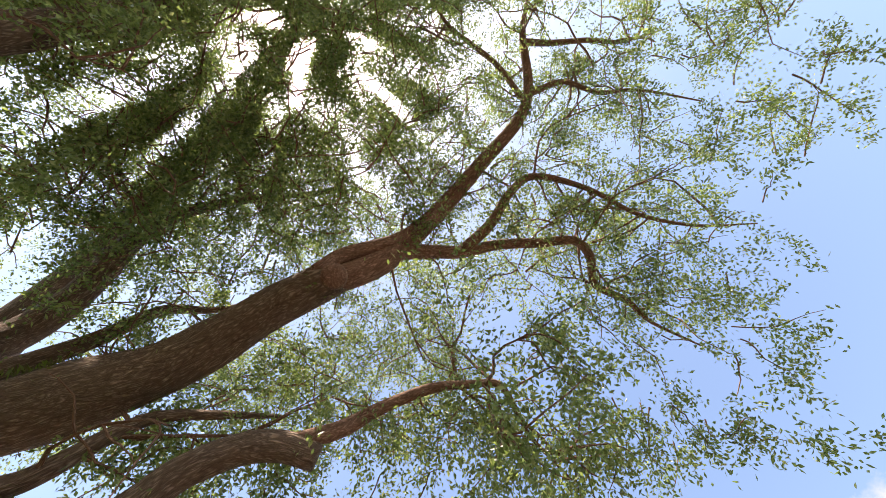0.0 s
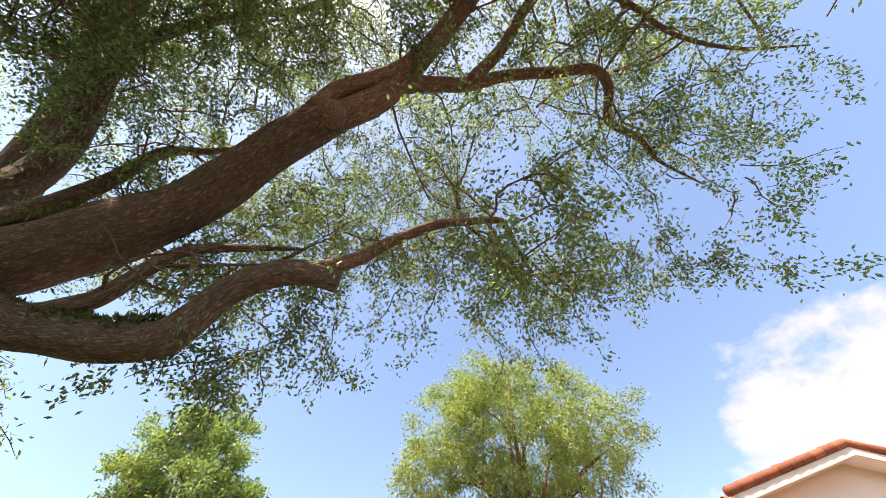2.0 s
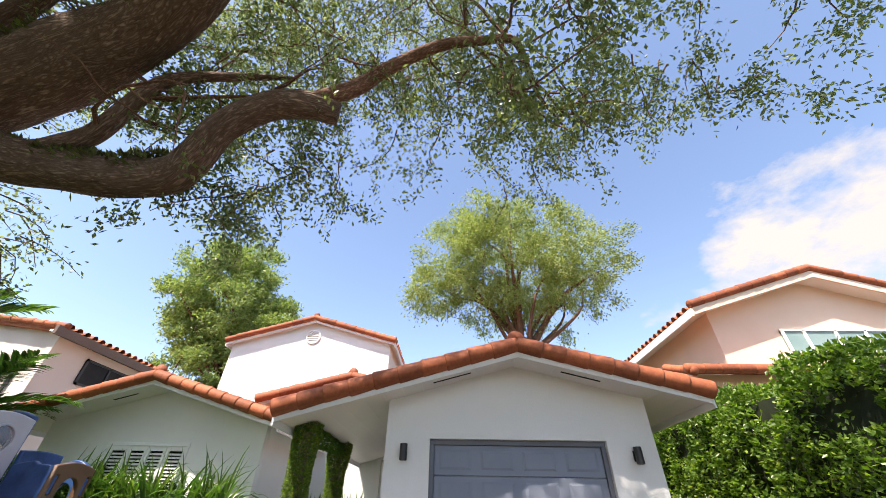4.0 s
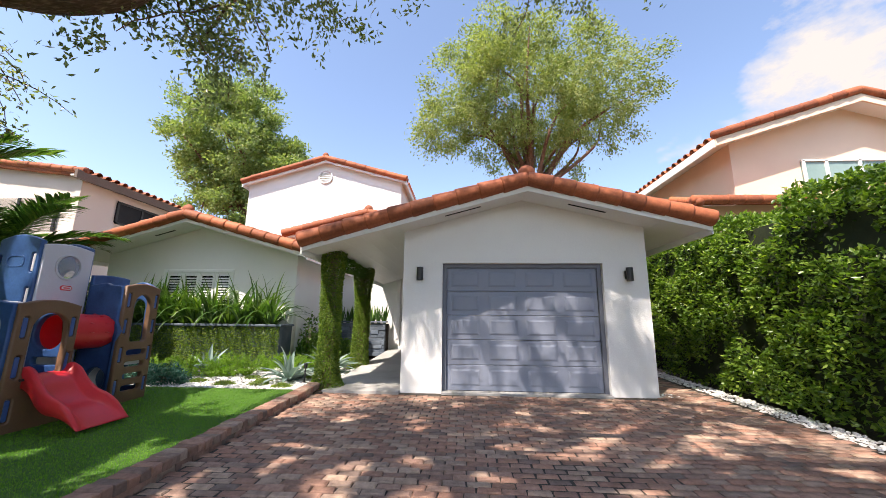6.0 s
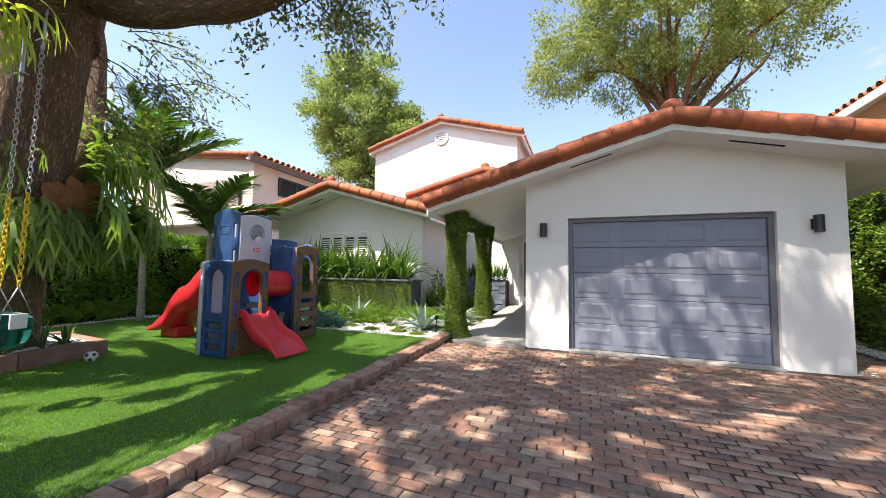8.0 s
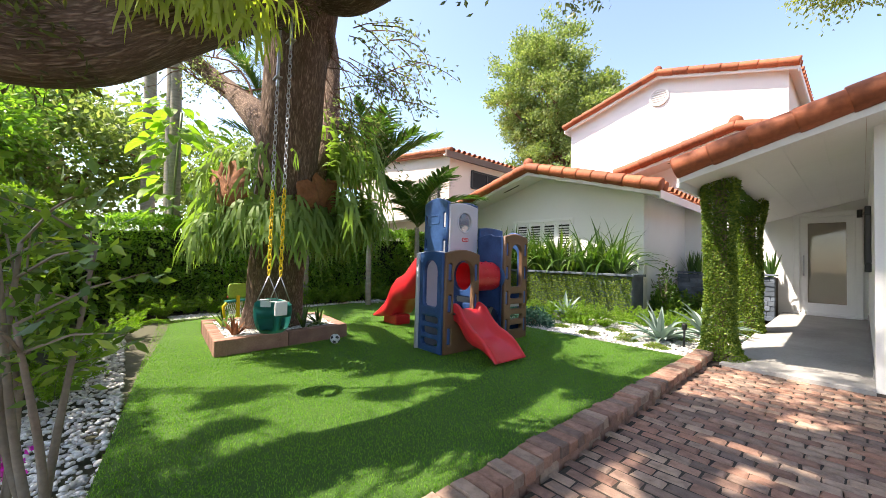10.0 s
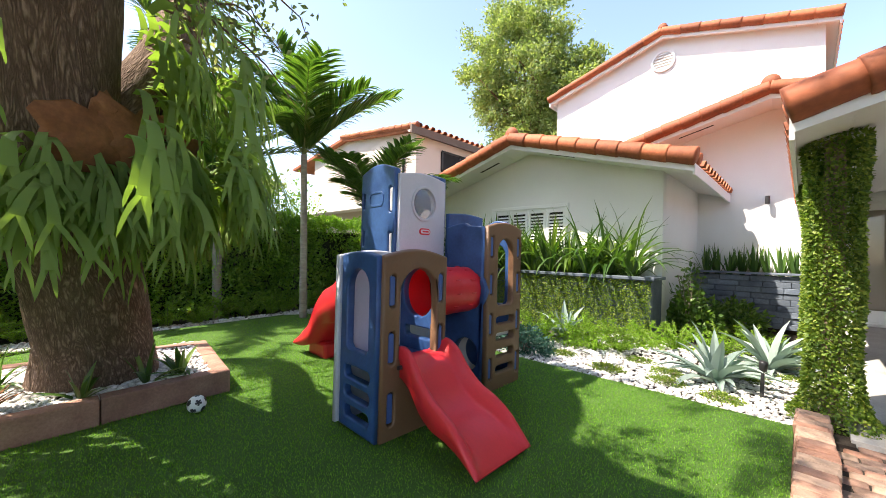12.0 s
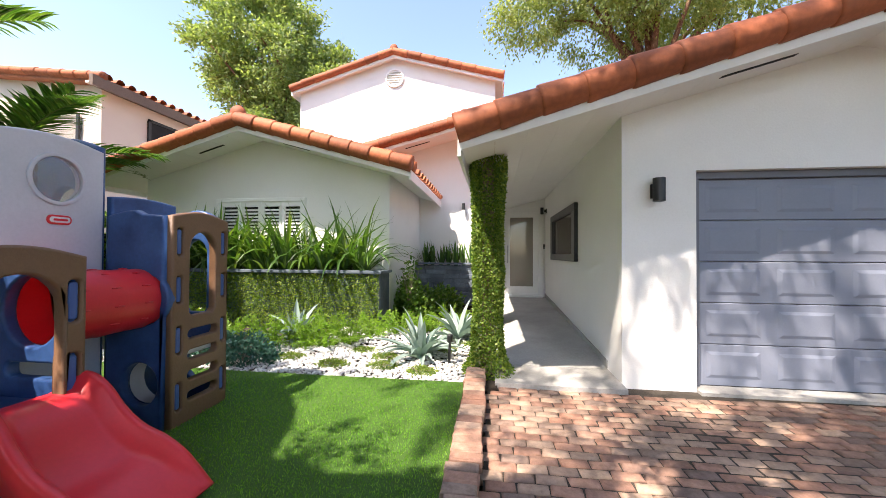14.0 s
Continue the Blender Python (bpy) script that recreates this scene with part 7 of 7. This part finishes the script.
    for row in range(5):
        for j in range(3):
            a = radians(-35 + row * 32)
            c = Vector((-5.02 + 0.209 * math.cos(a), 4.47 + j * 0.2, 0.965 + 0.209 * math.sin(a)))
            rb = bmesh.new()
            tube(rb, [c + Vector((0, -0.03, 0)), c, c + Vector((0, 0.03, 0))], [0.003, 0.006, 0.003], 6)
            part("rib", rb, P_RED, tub, "", True)

    def slide(name, path, y0, y1, rim, label):
        """A wavy chute with raised rounded sides: path is (x, z) from top to foot."""
        bm = bmesh.new()
        sm = spline([(x, 0, z) for x, z in path], 6)
        m = len(sm)
        prof = []
        for i, p in enumerate(sm):
            u = i / (m - 1)
            h = rim * (0.55 + 0.45 * math.sin(math.pi * min(1, u * 1.15))) * (1 if u < 0.85 else 1 - (u - 0.85) / 0.15 * 0.75)
            grow = 0.05 * u
            a, b = y0 - grow, y1 + grow
            w = 0.055
            prof.append([(a, -1.15 * rim * (1 - u)), (a, h - 0.02), (a + 0.015, h), (a + w - 0.01, h), (a + w, h - 0.015), (a + w + 0.03, 0.012), (a + w + 0.07, 0.0), (b - w - 0.07, 0.0), (b - w - 0.03, 0.012), (b - w, h - 0.015), (b - w + 0.01, h), (b - 0.015, h), (b, h - 0.02), (b, -1.15 * rim * (1 - u))])
        rows = [[bm.verts.new((p.x, y, p.z + dz)) for y, dz in q] for p, q in zip(sm, prof)]
        for r0, r1 in zip(rows, rows[1:]):
            for k in range(len(r0) - 1):
                bm.faces.new((r0[k], r1[k], r1[k + 1], r0[k + 1]))
            bm.faces.new((r0[-1], r1[-1], r1[0], r0[0]))
        bm.faces.new(rows[0])
        bm.faces.new(rows[-1][::-1])
        return part(name, bm, P_RED, t, label, True)

    s1 = slide("slide", [(-4.80, 0.565), (-4.70, 0.56), (-4.59, 0.49), (-4.48, 0.36), (-4.36, 0.275), (-4.22, 0.235), (-4.09, 0.175), (-3.96, 0.085)], 3.94, 4.42, 0.115, "short red wavy slide")
    part("screw", tube(bmesh.new(), [(-4.66, 3.88, 0.53), (-4.66, 3.91, 0.53)], 0.014, 10), BLACK, s1)
    slide("long_slide", [(-5.90, 1.06), (-6.06, 1.04), (-6.24, 0.86), (-6.4, 0.7), (-6.6, 0.62), (-6.78, 0.47), (-6.92, 0.28), (-7.1, 0.2), (-7.3, 0.16)], 4.32, 4.84, 0.23, "long red wavy slide")
    part("slide_foot", a_box(-7.18, -6.75, 4.42, 4.74, 0.04, 0.22, 0.03, 2), P_RED, t)
    t.matrix_basis = Matrix.Translation((0, 0, yard_z(4.4))) @ Matrix.Diagonal((1, 1, 1.055, 1))
    return t


playhouse()

# ---- pavers: the driveway's bricks ----
def paver_mesh(l, w, h, seed):
    r = random.Random(seed)
    bm = bmesh.new()
    b = 0.009
    low = [(-l / 2, -w / 2), (l / 2, -w / 2), (l / 2, w / 2), (-l / 2, w / 2)]
    j = lambda s: r.uniform(-s, s)
    lo = [bm.verts.new((x + j(0.002), y + j(0.002), 0)) for x, y in low]
    mid = [bm.verts.new((x + j(0.005), y + j(0.004), h - b + j(0.002))) for x, y in low]
    top = [bm.verts.new((x - math.copysign(b * 1.2, x) + j(0.005), y - math.copysign(b, y) + j(0.004), h + j(0.0025))) for x, y in low]
    for i in range(4):
        k = (i + 1) % 4
        bm.faces.new((lo[i], lo[k], mid[k], mid[i]))
        bm.faces.new((mid[i], mid[k], top[k], top[i]))
    bm.faces.new(top)
    return to_mesh("brick", bm, BRICK)


def lay_driveway():
    kinds = [paver_mesh(0.177, 0.0845, 0.05, 40 + i) for i in range(10)]
    r = random.Random(3)
    single, rest = 0, []
    y = -3.6
    row = 0
    while y < 9.1:
        right = 3.86 + 0.05 * math.sin(y * 0.7)
        x = -2.48 + (0.094 if row % 2 else 0.0) + r.uniform(-0.015, 0.015)
        drift = lambda xx: 0.012 * math.sin(xx * 1.3 + y) + 0.008 * math.sin(xx * 3.1)
        while x < right:
            inside = (y < 6.32 or x > 2.98) and not (y > 6.2 and x < -2.4)
            if inside:
                m = pose(x + r.uniform(-0.004, 0.004), y + drift(x), -0.05 + 0.006 * math.sin(x * 1.9) * math.sin(y * 1.4) + r.uniform(-0.003, 0.003), r.uniform(-0.9, 0.9), r.uniform(-0.9, 0.9), r.uniform(-1.6, 1.6))
                k = r.randrange(10)
                near = -2.5 < x < 0.3 and 2.1 < y < 4.1
                if near and single < 320:
                    ob = new("brick", kinds[k])
                    ob.parent = driveway
                    ob.matrix_basis = m
                    single += 1
                else:
                    rest.append((k, m))
            x += 0.1885
        y += 0.0965
        row += 1
    vs, fs, base = [], [], 0
    arrays = []
    for me in kinds:
        co = np.empty(len(me.vertices) * 3, np.float32)
        me.vertices.foreach_get("co", co)
        arrays.append((co.reshape(-1, 3), np.array([tuple(p.vertices) for p in me.polygons])))
    for k, m in rest:
        co, q = arrays[k]
        a = np.array(m)
        vs.append(co @ a[:3, :3].T + a[:3, 3])
        fs.append(q + base)
        base += len(co)
    ob = new("brick_paving", quick_mesh("brick_paving", np.concatenate(vs), np.concatenate(fs), BRICK))
    ob.parent = driveway
    tagged(ob, "worn red and brown clay pavers", kind="stuff")


lay_driveway()


def lay_kerb():
    kerb = tagged(new("kerb"), "low kerb of old red bricks in two courses along the lawn", "kerb", kind="structure")
    part("mortar_bed", a_box(-2.70, -2.55, 0.1, 6.5, -0.05, 0.07), JOINT, kerb)
    low = [paver_mesh(0.2, 0.185, 0.09, 90 + i) for i in range(6)]
    kinds = [paver_mesh(0.195, 0.092, 0.075, 100 + i) for i in range(8)]
    r = random.Random(8)
    y = 0.12
    while y < 6.4:
        ob = new("brick", r.choice(low))
        ob.parent = kerb
        ob.matrix_basis = pose(-2.625 + r.uniform(-0.01, 0.01), y + 0.09, -0.05 + r.uniform(-0.004, 0.004), r.uniform(-0.6, 0.6), r.uniform(-0.8, 0.8), r.uniform(-1.5, 1.5))
        y += 0.195
    y = 0.12
    while y < 6.42:
        ob = new("brick", r.choice(kinds))
        ob.parent = kerb
        ob.matrix_basis = pose(-2.612 + r.uniform(-0.014, 0.014), y + 0.05, 0.036 + r.uniform(-0.006, 0.006), r.uniform(-1.6, 1.6), r.uniform(-1.8, 1.8), r.uniform(-2.5, 2.5))
        y += 0.098
    # short row across the foot of the ivy pillar
    x = -2.46
    while x < -1.3:
        ob = new("brick", r.choice(kinds))
        ob.parent = kerb
        ob.matrix_basis = pose(x, 6.3, -0.115 + r.uniform(-0.005, 0.005), 0, r.uniform(-2, 2), r.uniform(-2, 2))
        x += 0.192


lay_kerb()


def settle_yard():
    """Lay everything that stands on the front yard down on its slope."""
    tilt = Matrix.Translation((0, 6.4, 0)) @ Matrix.Rotation(math.atan(0.024), 4, "X") @ Matrix.Translation((0, -6.4, 0))
    flat = ("driveway", "lawn", "kerb", "pebbles", "tree_bed", "hedge", "palm_tree", "foxtail_fern", "shrub", "bed_plant", "orchid", "football", "toy_basketball_hoop", "climbing_vine")
    for ob in list(scene.collection.objects):
        if ob.parent is None and ob.name.split(".")[0] in flat and ob.location.y < 6.3:
            ob.matrix_basis = tilt @ ob.matrix_basis


settle_yard()
